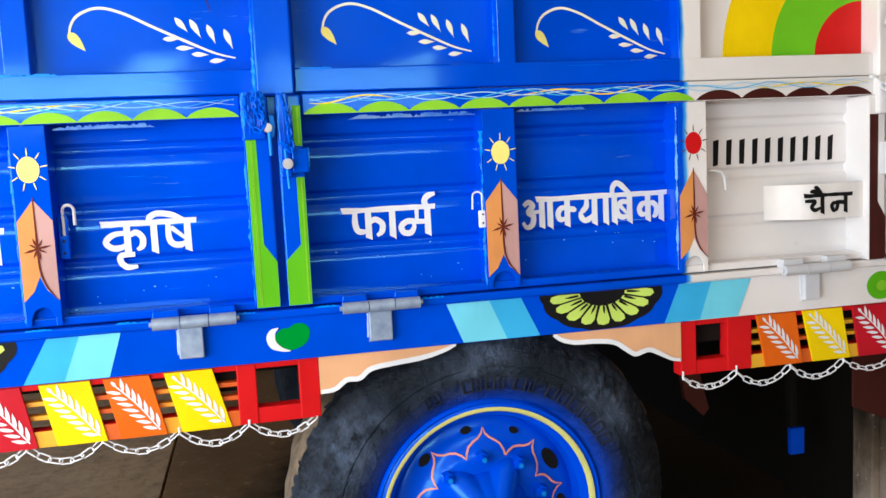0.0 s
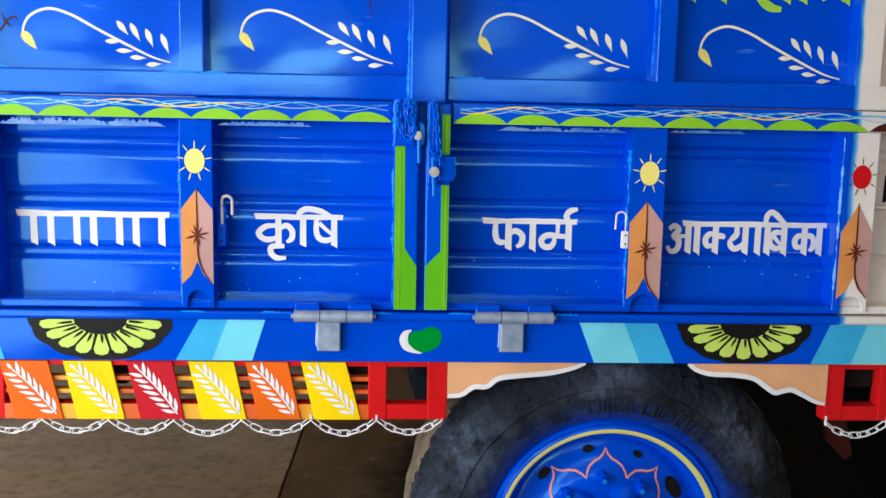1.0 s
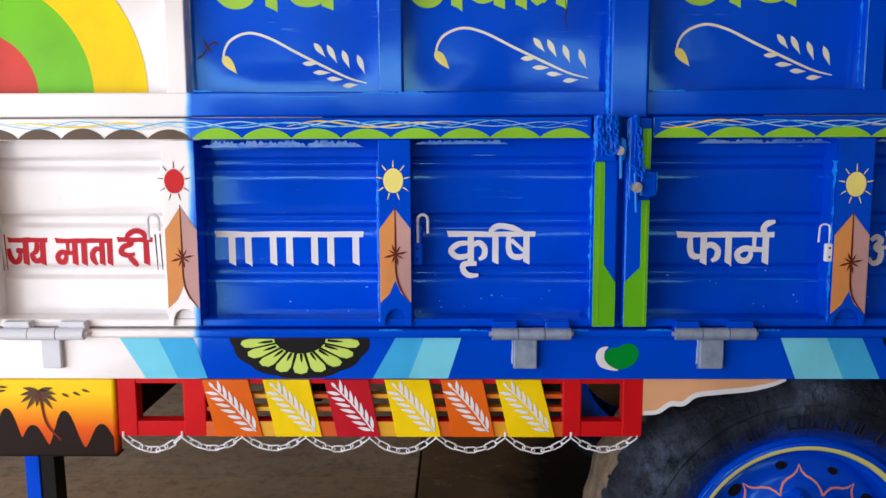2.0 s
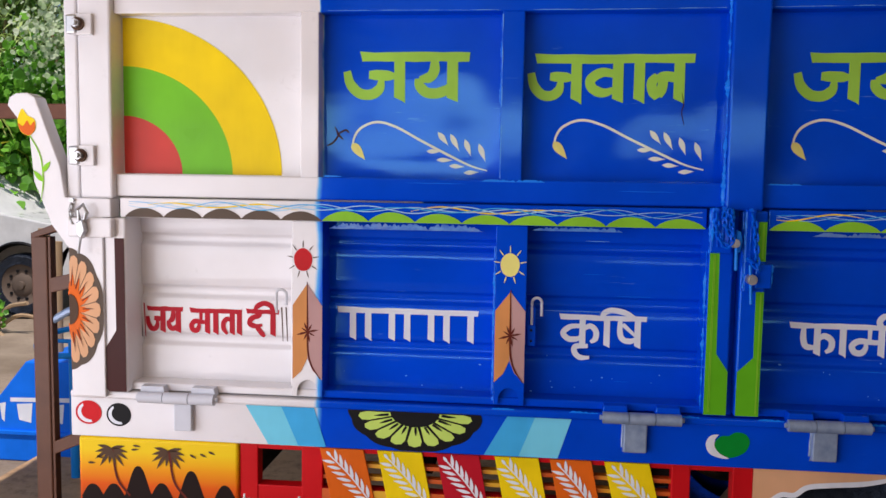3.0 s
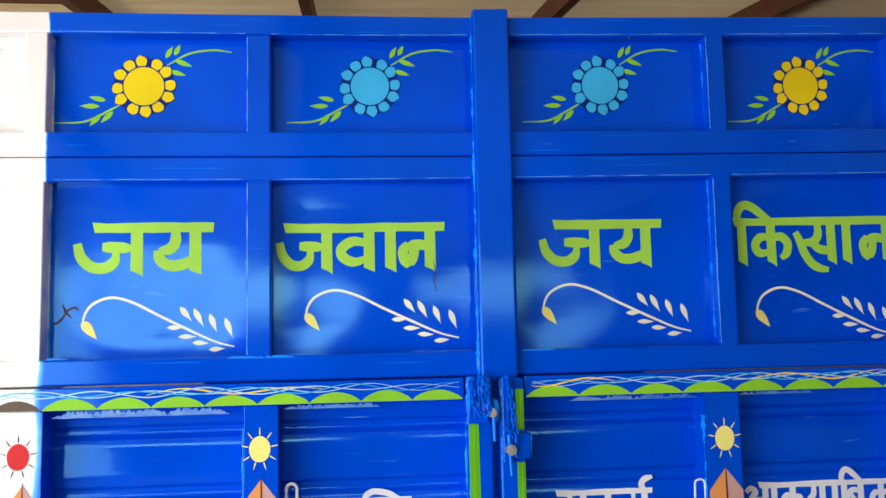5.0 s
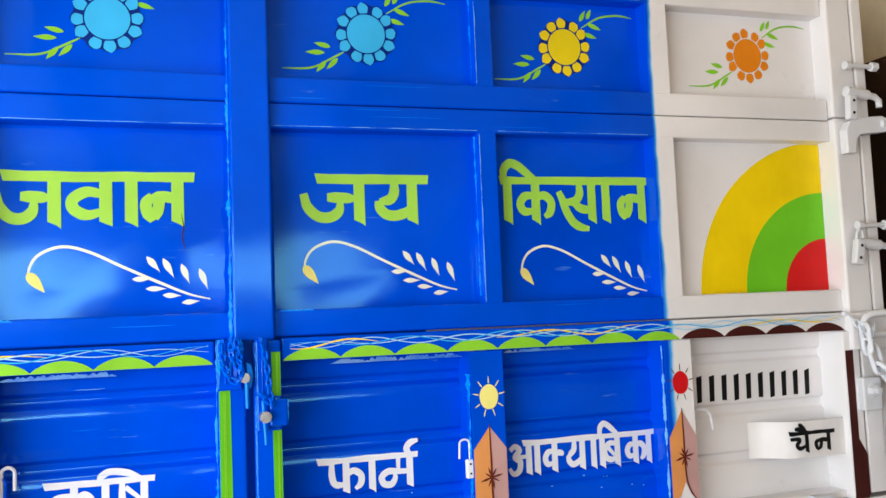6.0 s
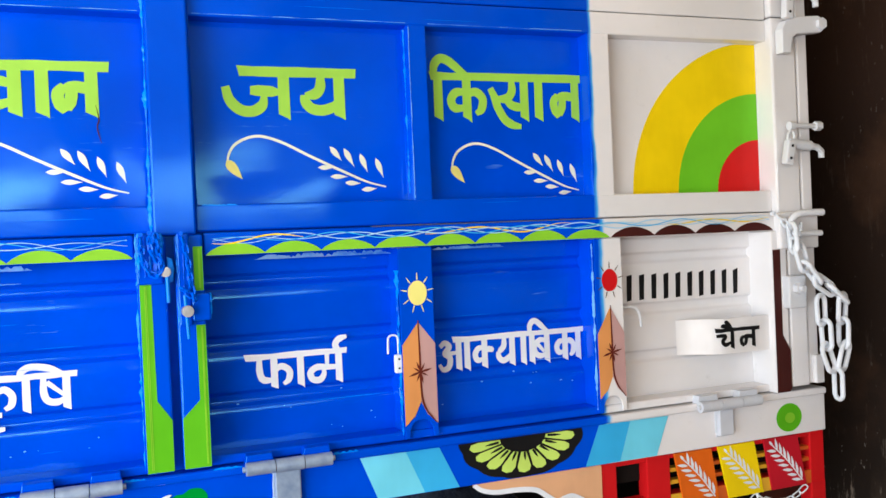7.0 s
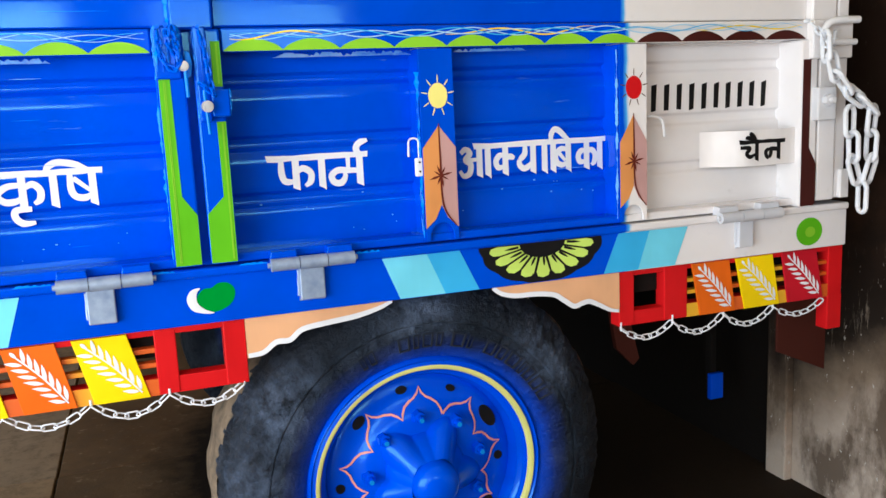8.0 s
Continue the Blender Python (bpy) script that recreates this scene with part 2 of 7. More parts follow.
def concrete_nodes(t, b, low=(0.42, 0.245, 0.12), high=(0.58, 0.37, 0.195)):
    big, mid, fine = noise_at(t, 1.3, 5), noise_at(t, 9.0, 7, 0.7), noise_at(t, 90.0, 5, 0.7)
    c = mix(t, ramp(t, big, [(0.3, 0.0), (0.7, 1.0)]), low, high)
    c = mix(t, ramp(t, mid, [(0.5, 0.0), (0.78, 0.6)]), c, (0.17, 0.115, 0.072))
    c = mix(t, ramp(t, fine, [(0.6, 0.0), (0.8, 0.4)]), c, (0.44, 0.31, 0.19))
    blots = noise_at(t, 16.0, 6, 0.75)
    c = mix(t, ramp(t, blots, [(0.36, 0.45), (0.50, 0.0)]), c, (0.16, 0.100, 0.056))
    c = mix(t, ramp(t, blots, [(0.60, 0.0), (0.70, 0.55)]), c, (0.60, 0.42, 0.26))
    # dark patch behind the wheel: the trailer's shade put into the slab's colour
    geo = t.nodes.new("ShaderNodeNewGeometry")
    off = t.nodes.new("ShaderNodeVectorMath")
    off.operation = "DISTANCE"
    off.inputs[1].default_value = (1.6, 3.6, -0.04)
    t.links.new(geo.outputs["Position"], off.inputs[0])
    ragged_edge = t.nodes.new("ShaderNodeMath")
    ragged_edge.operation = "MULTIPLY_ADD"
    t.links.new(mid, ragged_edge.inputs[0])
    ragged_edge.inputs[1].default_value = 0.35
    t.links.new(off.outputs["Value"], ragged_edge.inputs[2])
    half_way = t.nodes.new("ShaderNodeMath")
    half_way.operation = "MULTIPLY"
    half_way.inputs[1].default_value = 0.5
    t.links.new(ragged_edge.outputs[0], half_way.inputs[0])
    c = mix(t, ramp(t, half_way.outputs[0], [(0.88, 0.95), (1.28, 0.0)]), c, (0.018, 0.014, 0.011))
    info = t.nodes.new("ShaderNodeObjectInfo")
    c = mix(t, 1.0, c, ramp(t, info.outputs["Random"], [(0, (0.85, 0.85, 0.85)), (1, (1, 1, 1))]), "MULTIPLY")
    t.links.new(c, b.inputs["Base Color"])
    b.inputs["Specular IOR Level"].default_value = 0.1
    relief(t, b, (mid, 0.4, 0.01), (fine, 0.35, 0.003))
M["concrete"] = material("brown_concrete", concrete_nodes, 0.75)
# darker copy of the concrete, for the floor in the trailer's shade
M["concrete_shaded"] = material("shaded_concrete", lambda t, b: concrete_nodes(t, b, (0.17, 0.093, 0.043), (0.29, 0.168, 0.082)), 0.75)
M["concrete_dark"] = material("old_rough_concrete", lambda t, b: concrete_nodes(t, b, (0.40, 0.25, 0.135), (0.56, 0.375, 0.215)), 0.85)


def earth_nodes(t, b):
    big, fine = noise_at(t, 0.8, 6), noise_at(t, 30.0, 8, 0.75)
    c = mix(t, ramp(t, big, [(0.35, 0.0), (0.65, 1.0)]), (0.19, 0.14, 0.092), (0.37, 0.295, 0.215))
    t.links.new(mix(t, ramp(t, fine, [(0.5, 0.0), (0.7, 0.7)]), c, (0.15, 0.11, 0.075)), b.inputs["Base Color"])
    relief(t, b, (fine, 0.6, 0.02))
M["earth"] = material("dry_earth", earth_nodes, 0.95)


def wall_nodes(t, b):
    """Beige limewash above a line, dark brown plaster below it, a scuffed grey foot with pale runs."""
    geo = t.nodes.new("ShaderNodeNewGeometry")
    sep = t.nodes.new("ShaderNodeSeparateXYZ")
    t.links.new(geo.outputs["Position"], sep.inputs[0])
    z = t.nodes.new("ShaderNodeMapRange")
    z.inputs["From Min"].default_value, z.inputs["From Max"].default_value = 0.0, 4.0
    wob = t.nodes.new("ShaderNodeMath")
    wob.operation = "MULTIPLY_ADD"
    t.links.new(noise_at(t, 2.5, 7, 0.65), wob.inputs[0])
    wob.inputs[1].default_value = 0.5
    # the dark is painted lower further inside, where the shed's shade deepens
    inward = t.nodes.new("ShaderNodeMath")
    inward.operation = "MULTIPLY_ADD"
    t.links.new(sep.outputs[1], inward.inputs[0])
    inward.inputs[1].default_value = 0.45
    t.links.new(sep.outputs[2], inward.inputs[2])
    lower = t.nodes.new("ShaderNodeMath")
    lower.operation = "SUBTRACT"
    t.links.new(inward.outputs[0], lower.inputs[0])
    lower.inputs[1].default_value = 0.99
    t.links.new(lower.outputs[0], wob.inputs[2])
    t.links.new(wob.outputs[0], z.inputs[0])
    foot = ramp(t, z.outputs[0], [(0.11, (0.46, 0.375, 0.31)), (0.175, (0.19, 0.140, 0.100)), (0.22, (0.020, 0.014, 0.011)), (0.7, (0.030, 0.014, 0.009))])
    runs = ramp(t, noise_at(t, 34.0, 6, 0.75, (1, 1, 0.16)), [(0.58, 0.0), (0.66, 0.8)])
    foot = mix(t, mix(t, 1.0, mix(t, 1.0, runs, ramp(t, noise_at(t, 3.0, 3), [(0.45, 0.0), (0.6, 1.0)]), "MULTIPLY"), ramp(t, z.outputs[0], [(0.18, 1.0), (0.33, 0.08)]), "MULTIPLY"), foot, (0.42, 0.345, 0.275))
    tan = ramp(t, noise_at(t, 2.2, 6, 0.6), [(0.55, 0.0), (0.72, 0.55)])
    foot = mix(t, mix(t, 1.0, tan, ramp(t, z.outputs[0], [(0.25, 0), (0.33, 0.5)]), "MULTIPLY"), foot, (0.16, 0.075, 0.038))
    smear = ramp(t, noise_at(t, 5.0, 6, 0.65, (1, 1, 0.5)), [(0.46, 0.0), (0.60, 0.85)])
    foot = mix(t, mix(t, 1.0, smear, ramp(t, z.outputs[0], [(0.16, 1.0), (0.26, 0.0)]), "MULTIPLY"), foot, (0.085, 0.058, 0.040))
    chips = ramp(t, noise_at(t, 55.0, 3, 0.6, (1, 1, 0.55)), [(0.68, 0.0), (0.72, 0.9)])
    foot = mix(t, mix(t, 1.0, chips, ramp(t, z.outputs[0], [(0.20, 1.0), (0.30, 0.1)]), "MULTIPLY"), foot, (0.50, 0.47, 0.43))
    # beyond the pilaster the deep shade is put in as near-black
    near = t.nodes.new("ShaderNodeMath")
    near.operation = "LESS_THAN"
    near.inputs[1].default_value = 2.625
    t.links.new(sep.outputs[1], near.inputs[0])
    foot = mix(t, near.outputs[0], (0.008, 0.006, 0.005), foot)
    beige = mix(t, noise_at(t, 14.0, 6, 0.7), (0.50, 0.40, 0.27), (0.62, 0.53, 0.38))
    hi = t.nodes.new("ShaderNodeMath")
    hi.operation = "GREATER_THAN"
    hi.inputs[1].default_value = 2.435
    t.links.new(sep.outputs[2], hi.inputs[0])
    t.links.new(mix(t, hi.outputs[0], foot, beige), b.inputs["Base Color"])
    b.inputs["Specular IOR Level"].default_value = 0.1
    relief(t, b, (noise_at(t, 12.0, 8, 0.7), 0.5, 0.01), (noise_at(t, 90.0, 4), 0.3, 0.002))
M["wall"] = material("shaded_plaster", wall_nodes, 0.85)


def roof_sheet_nodes(t, b):
    n = noise_at(t, 3.0, 6, 0.6, (0.4, 2, 1))
    c = mix(t, ramp(t, n, [(0.35, 0.0), (0.7, 1.0)]), (0.74, 0.56, 0.32), (0.88, 0.70, 0.43))
    t.links.new(c, b.inputs["Base Color"])
    b.inputs["Specular IOR Level"].default_value = 0.1
    relief(t, b, (noise_at(t, 40.0, 4), 0.2, 0.002))
    # translucency added to brighten the underside of the sheet
    glow = t.nodes.new("ShaderNodeBsdfTranslucent")
    t.links.new(c, glow.inputs["Color"])
    both = t.nodes.new("ShaderNodeMixShader")
    both.inputs[0].default_value = 0.07
    t.links.new(b.outputs[0], both.inputs[1])
    t.links.new(glow.outputs[0], both.inputs[2])
    t.links.new(both.outputs[0], t.nodes["Material Output"].inputs["Surface"])
M["roof_sheet"] = material("tan_roof_sheet", roof_sheet_nodes, 0.6)
M["rust"] = material("red_oxide_steel", lambda t, b: (t.links.new(mix(t, noise_at(t, 20.0, 6), (0.10, 0.03, 0.015), (0.22, 0.08, 0.04)), b.inputs["Base Color"]), relief(t, b, (noise_at(t, 60.0, 4), 0.3, 0.002))), 0.65)
M["brown_steel"] = material("brown_enamel", lambda t, b: (t.links.new(mix(t, noise_at(t, 15.0, 5), (0.085, 0.032, 0.016), (0.16, 0.062, 0.030)), b.inputs["Base Color"]), relief(t, b, (noise_at(t, 80.0, 3), 0.15, 0.001))), 0.55)
M["wood"] = material("bare_wood", lambda t, b: (t.links.new(mix(t, noise_at(t, 30.0, 5, 0.6, (1, 1, 0.08)), (0.24, 0.15, 0.08), (0.45, 0.32, 0.19)), b.inputs["Base Color"]), relief(t, b, (noise_at(t, 60.0, 4, 0.6, (1, 1, 0.08)), 0.4, 0.003))), 0.8)


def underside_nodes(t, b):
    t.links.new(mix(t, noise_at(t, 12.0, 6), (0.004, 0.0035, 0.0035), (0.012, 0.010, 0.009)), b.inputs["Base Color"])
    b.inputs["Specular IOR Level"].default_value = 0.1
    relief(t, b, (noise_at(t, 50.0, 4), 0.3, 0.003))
M["underside"] = material("black_chassis", underside_nodes, 0.8)


def leaf_nodes(dark, light):
    def build(t, b):
        g = t.nodes.new("ShaderNodeNewGeometry")
        c = mix(t, g.outputs["Random Per Island"], dark, light)
        t.links.new(c, b.inputs["Base Color"])
        relief(t, b, (noise_at(t, 30.0, 3), 0.2, 0.003))
        # sunlight shining through the leaf
        glow = t.nodes.new("ShaderNodeBsdfTranslucent")
        t.links.new(c, glow.inputs["Color"])
        both = t.nodes.new("ShaderNodeMixShader")
        both.inputs[0].default_value = 0.45
        t.links.new(b.outputs[0], both.inputs[1])
        t.links.new(glow.outputs[0], both.inputs[2])
        t.links.new(both.outputs[0], t.nodes["Material Output"].inputs["Surface"])
    return build
M["foliage_long"] = material("long_leaves", leaf_nodes((0.10, 0.24, 0.03), (0.66, 0.80, 0.30)), 0.45)
M["foliage_round"] = material("round_leaves", leaf_nodes((0.06, 0.22, 0.015), (0.26, 0.62, 0.06)), 0.4)
M["foliage_pale"] = material("pale_leaves", leaf_nodes((0.36, 0.50, 0.24), (0.70, 0.76, 0.58)), 0.55)
M["foliage_deep"] = material("deep_green_leaves", leaf_nodes((0.05, 0.17, 0.02), (0.34, 0.52, 0.16)), 0.42)
M["blossom"] = material("whitish_blossom", leaf_nodes((0.62, 0.66, 0.50), (0.88, 0.88, 0.80)), 0.6)
M["foliage_gold"] = material("golden_leaves", leaf_nodes((0.18, 0.28, 0.02), (0.62, 0.58, 0.05)), 0.45)


def sunset_nodes(t, b):
    geo = t.nodes.new("ShaderNodeNewGeometry")
    sep = t.nodes.new("ShaderNodeSeparateXYZ")
    t.links.new(geo.outputs["Position"], sep.inputs[0])
    r = t.nodes.new("ShaderNodeMapRange")
    r.inputs["From Min"].default_value, r.inputs["From Max"].default_value = 0.77, 0.965
    t.links.new(sep.outputs[2], r.inputs[0])
    c = ramp(t, r.outputs[0], [(0.03, (0.022, 0.008, 0.007)), (0.10, (0.42, 0.045, 0.006)), (0.38, (0.70, 0.10, 0.004)), (0.62, (0.80, 0.32, 0.003)), (0.85, (0.84, 0.58, 0.006))])
    t.links.new(c, b.inputs["Base Color"])
    b.inputs["Specular IOR Level"].default_value = 0.15
    relief(t, b, (noise_at(t, 60.0, 2), 0.1, 0.001))
M["sunset"] = material("sunset_painting", sunset_nodes, 0.4)


def slat_nodes(t, b):
    """Backing bars sprayed from red over orange to yellow as they pass behind the coloured plates."""
    geo = t.nodes.new("ShaderNodeNewGeometry")
    sep = t.nodes.new("ShaderNodeSeparateXYZ")
    t.links.new(geo.outputs["Position"], sep.inputs[0])
    w = t.nodes.new("ShaderNodeMath")
    w.operation = "SINE"
    s = t.nodes.new("ShaderNodeMath")
    s.operation = "MULTIPLY"
    s.inputs[1].default_value = 21.0
    t.links.new(sep.outputs[0], s.inputs[0])
    t.links.new(s.outputs[0], w.inputs[0])
    c = ramp(t, w.outputs[0], [(0.0, (0.60, 0.10, 0.01)), (0.9, (0.70, 0.38, 0.02))])
    t.links.new(c, b.inputs["Base Color"])
    relief(t, b, (noise_at(t, 60.0, 2), 0.1, 0.001))
M["slat"] = material("sprayed_bar_paint", slat_nodes, 0.4)

# ---- mesh tools ----
def keep_flat(bm, known):
    """Mark the faces made since known as planes that keep their flat shading."""
    mark = bm.faces.layers.int.get("flat") or bm.faces.layers.int.new("flat")
    for f in bm.faces:
        if f not in known:
            f[mark] = 1


def box(bm, x0, x1, y0, y1, z0, z1, bevel=0.0, seg=2):
    if not bm.faces.layers.int.get("flat"):
        bm.faces.layers.int.new("flat")
    known = set(bm.faces)
    g = bmesh.ops.create_cube(bm, size=1.0, matrix=Matrix.Translation(((x0 + x1) / 2, (y0 + y1) / 2, (z0 + z1) / 2)) @ Matrix.Diagonal((x1 - x0, y1 - y0, z1 - z0, 1)))
    if bevel:
        es = list({e for v in g["verts"] for e in v.link_edges})
        bmesh.ops.bevel(bm, geom=es, offset=bevel, segments=seg, affect="EDGES", profile=0.5)
    keep_flat(bm, known)
    return bm


def prism(bm, outline, y0, y1, bevel=0.0):
    """An upright plate: an outline in (x, z), from y0 (front) to y1."""
    if not bm.faces.layers.int.get("flat"):
        bm.faces.layers.int.new("flat")
    known = set(bm.faces)
    a = [bm.verts.new((x, y0, z)) for x, z in outline]
    f = bm.faces.new(a)
    r = bmesh.ops.extrude_face_region(bm, geom=[f])
    vs = [v for v in r["geom"] if isinstance(v, bmesh.types.BMVert)]
    bmesh.ops.translate(bm, verts=vs, vec=(0, y1 - y0, 0))
    if bevel:
        bmesh.ops.bevel(bm, geom=[e for e in f.edges], offset=bevel, segments=2, affect="EDGES", profile=0.5)
    keep_flat(bm, known)
    return bm


def rod(bm, a, b, r, n=12, cap=True):
    a, b = Vector(a), Vector(b)
    d = b - a
    m = Matrix.Translation((a + b) / 2) @ d.to_track_quat("Z", "Y").to_matrix().to_4x4()
    bmesh.ops.create_cone(bm, cap_ends=cap, segments=n, radius1=r, radius2=r, depth=d.length, matrix=m)
    return bm


def tube(bm, pts, r, n=8, closed=False):
    """A bent round bar along points; r: one radius, or one for each point."""
    pts = [Vector(p) for p in pts]
    rings, count = [], len(pts)
    up = Vector((0.13, 0.31, 0.94)).normalized()
    for i, p in enumerate(pts):
        d = (pts[(i + 1) % count] - pts[i - 1]) if closed else (pts[min(i + 1, count - 1)] - pts[max(i - 1, 0)])
        d.normalize()
        s = d.cross(up)
        if s.length < 0.1:
            s = d.cross(Vector((1, 0, 0)))
        s.normalize()
        u = s.cross(d)
        ri = r[i] if isinstance(r, list) else r
        rings.append([bm.verts.new(p + ri * (math.cos(k * 2 * math.pi / n) * s + math.sin(k * 2 * math.pi / n) * u)) for k in range(n)])
    for i in range(count if closed else count - 1):
        a, b = rings[i], rings[(i + 1) % count]
        for k in range(n):
            bm.faces.new((a[k], a[(k + 1) % n], b[(k + 1) % n], b[k]))
    if not closed:
        bm.faces.new(rings[0][::-1])
        bm.faces.new(rings[-1])
    return bm


def smooth_line(pts, steps=6, closed=False):
    """Catmull-Rom through points of any dimension."""
    pts = [np.array(p, float) for p in pts]
    n, out = len(pts), []
    for i in range(n if closed else n - 1):
        p0 = pts[i - 1] if (closed or i > 0) else 2 * pts[0] - pts[1]
        p1, p2 = pts[i], pts[(i + 1) % n]
        p3 = pts[(i + 2) % n] if (closed or i + 2 < n) else 2 * pts[-1] - pts[-2]
        for k in range(steps):
            u = k / steps
            out.append(0.5 * (2 * p1 + (p2 - p0) * u + (2 * p0 - 5 * p1 + 4 * p2 - p3) * u * u + (3 * p1 - p0 - 3 * p2 + p3) * u ** 3))
    if not closed:
        out.append(pts[-1])
    return out


LIFT = [0]


def surface(base):
    """The depth of a coat of paint laid on a surface: base is a depth or a function of height."""
    LIFT[0] = (LIFT[0] + 1) % 9
    lift = 0.0007 + LIFT[0] * 0.00010
    return (lambda x, z: base(x, z) - lift) if callable(base) else (lambda x, z: base - lift)


def fill(bm, outline, base):
    at = surface(base)
    vs = [bm.verts.new((x, at(x, z), z)) for x, z in outline]
    f = bm.faces.new(vs)
    f.normal_update()
    if f.normal.y > 0:
        f.normal_flip()
    return bm


def stroke(bm, pts, width, base, taper=(1.0, 1.0)):
    """A brush stroke of painted width along points in (x, z); taper: the width's share at start and end."""
    at = surface(base)
    n, pairs = len(pts), []
    for i, p in enumerate(pts):
        d = np.array(pts[min(i + 1, n - 1)]) - np.array(pts[max(i - 1, 0)])
        d = d / max(1e-9, np.hypot(*d))
        u = i / (n - 1)
        k = width / 2 * min(1.0, taper[0] + (1 - taper[0]) * u * 4, taper[1] + (1 - taper[1]) * (1 - u) * 4)
        s = np.array((-d[1], d[0])) * k
        pairs.append([bm.verts.new((q[0], at(q[0], q[1]) - 0.00002 * i, q[1])) for q in (p + s, p - s)])
    for (a, b), (c, e) in zip(pairs, pairs[1:]):
        f = bm.faces.new((a, b, e, c))
        f.normal_update()
        if f.normal.y > 0:
            f.normal_flip()
    return bm


def disc(bm, cx, cz, r, base, n=28, rz=None, wob=0.0):
    return fill(bm, [(cx + r * (1 + wob * math.sin(5 * a)) * math.cos(a), cz + (rz or r) * (1 + wob * math.sin(5 * a)) * math.sin(a)) for a in (2 * math.pi * k / n for k in range(n))], base)


def leaf(bm, x, z, length, width, turn, base, blunt=0.5):
    """A painted leaf or petal from its foot, turned by degrees from the x axis."""
    c, s = math.cos(radians(turn)), math.sin(radians(turn))
    out = []
    for sign, ks in ((1, range(0, 9)), (-1, range(8, -1, -1))):
        for k in ks:
            u = k / 8
            w = width / 2 * math.sin(math.pi * u ** blunt) * sign
            if sign < 0 and k in (0, 8):
                continue
            out.append((x + c * u * length - s * w, z + s * u * length + c * w))
    return fill(bm, out, base)


def finish(name, bm, mat, soft=True):
    bmesh.ops.recalc_face_normals(bm, faces=bm.faces) if name not in PAINTED else None
    mark = bm.faces.layers.int.get("flat")
    flat = [bool(mark and f[mark]) for f in bm.faces]
    me = bpy.data.meshes.new(name)
    bm.to_mesh(me)
    bm.free()
    me.materials.append(M[mat] if isinstance(mat, str) else mat)
    if soft:
        me.set_sharp_from_angle(angle=radians(38))
        me.polygons.foreach_set("use_smooth", [not q for q in flat])
    return me


PAINTED = set()


def part(name, bm, mat, parent, label="", soft=True, painted=False):
    """One mesh under a thing or a part; its vertices are in world places."""
    if painted:
        PAINTED.add(name)
    ob = new(name, finish(name, bm, mat, soft))
    if parent is not None:
        ob.parent = parent
        if parent.type == "EMPTY":
            ob.location = -parent.location
    if label:
        tagged(ob, label)
    return ob


def thing(name, place, label, category, group="", kind=""):
    e = new(name)
    e.location, e.empty_display_size = place, 0.2
    return tagged(e, label, category, group, kind)


def nb():
    return bmesh.new()

# ---- the farm trailer ----
GROUND = -0.03
FACE, PANEL, POST, GATE, BEAM, SKIRT = 1.975, 2.02, 1.95, 1.965, 1.973, 1.985
TOP, SPLIT, RAIL, SILL = 2.462, 2.122, 1.606, 1.09
trailer = thing("farm_trailer", (0.1, 3.0, GROUND), "blue and white high-sided farm trailer, freshly hand-painted with flowers and words", "trailer")


def hung(x, z):
    """The upper boards hang a little high towards the rear."""
    return z + (0.011 * (x + 0.3) * (z - 1.6) / 0.5 if z > 1.6 and x > -0.3 else 0.0)


def on(name, bm, mat, parent=trailer, label="", painted=False, soft=True):
    for v in bm.verts:
        v.co.z = hung(v.co.x, v.co.z)
    return part(name, bm, mat, parent, label, soft, painted)


def decal(name, bm, mat, parent, label=""):
    return on(name, bm, mat, parent, label, painted=True, soft=False)


# --- side boards: two tiers, front and rear half, with recessed sheet panels
OPENINGS = [(-1.532, -1.05), (-1.003, -0.553), (-0.498, -0.006), (0.075, 0.568), (0.615, 1.055), (1.12, 1.635)]
STILES = [(-1.05, -1.003), (-0.553, -0.498), (0.568, 0.615), (1.055, 1.12)]
TIERS = [(SPLIT + 0.0005, 2.18, 2.413, TOP), (RAIL, 1.663, 2.065, SPLIT - 0.0015)]


def dent(x, z, x0, x1, z0, z1, seed, amount=0.0034):
    """How far a sheet is pushed in at a place; its rim is held by the frame."""
    u, w = (x - x0) / (x1 - x0), (z - z0) / (z1 - z0)
    pin = max(0.0, min(1, 6 * u, 6 * (1 - u)) * min(1, 6 * w, 6 * (1 - w)))
    d = noise.noise(Vector((x * 3.2 + seed, z * 3.6, seed * 1.7))) * amount * 1.3 + noise.noise(Vector((x * 9 + seed, z * 9, seed))) * amount * 0.25
    return pin * (d + amount * 0.4 * math.sin(math.pi * u) * math.sin(math.pi * w))


SHEET_AT = {}


def dented_sheet(x0, x1, z0, z1, depth, seed):
    bm = nb()
    nx, nz = 40, 30
    rows = []
    for j in range(nz + 1):
        row = []
        for i in range(nx + 1):
            u, w = i / nx, j / nz
            x, z = x0 + (x1 - x0) * u, z0 + (z1 - z0) * w
            row.append(bm.verts.new((x, depth + dent(x, z, x0, x1, z0, z1, seed), z)))
        rows.append(row)
    for a, b in zip(rows, rows[1:]):
        for i in range(nx):
            bm.faces.new((a[i], a[i + 1], b[i + 1], b[i]))
    return bm


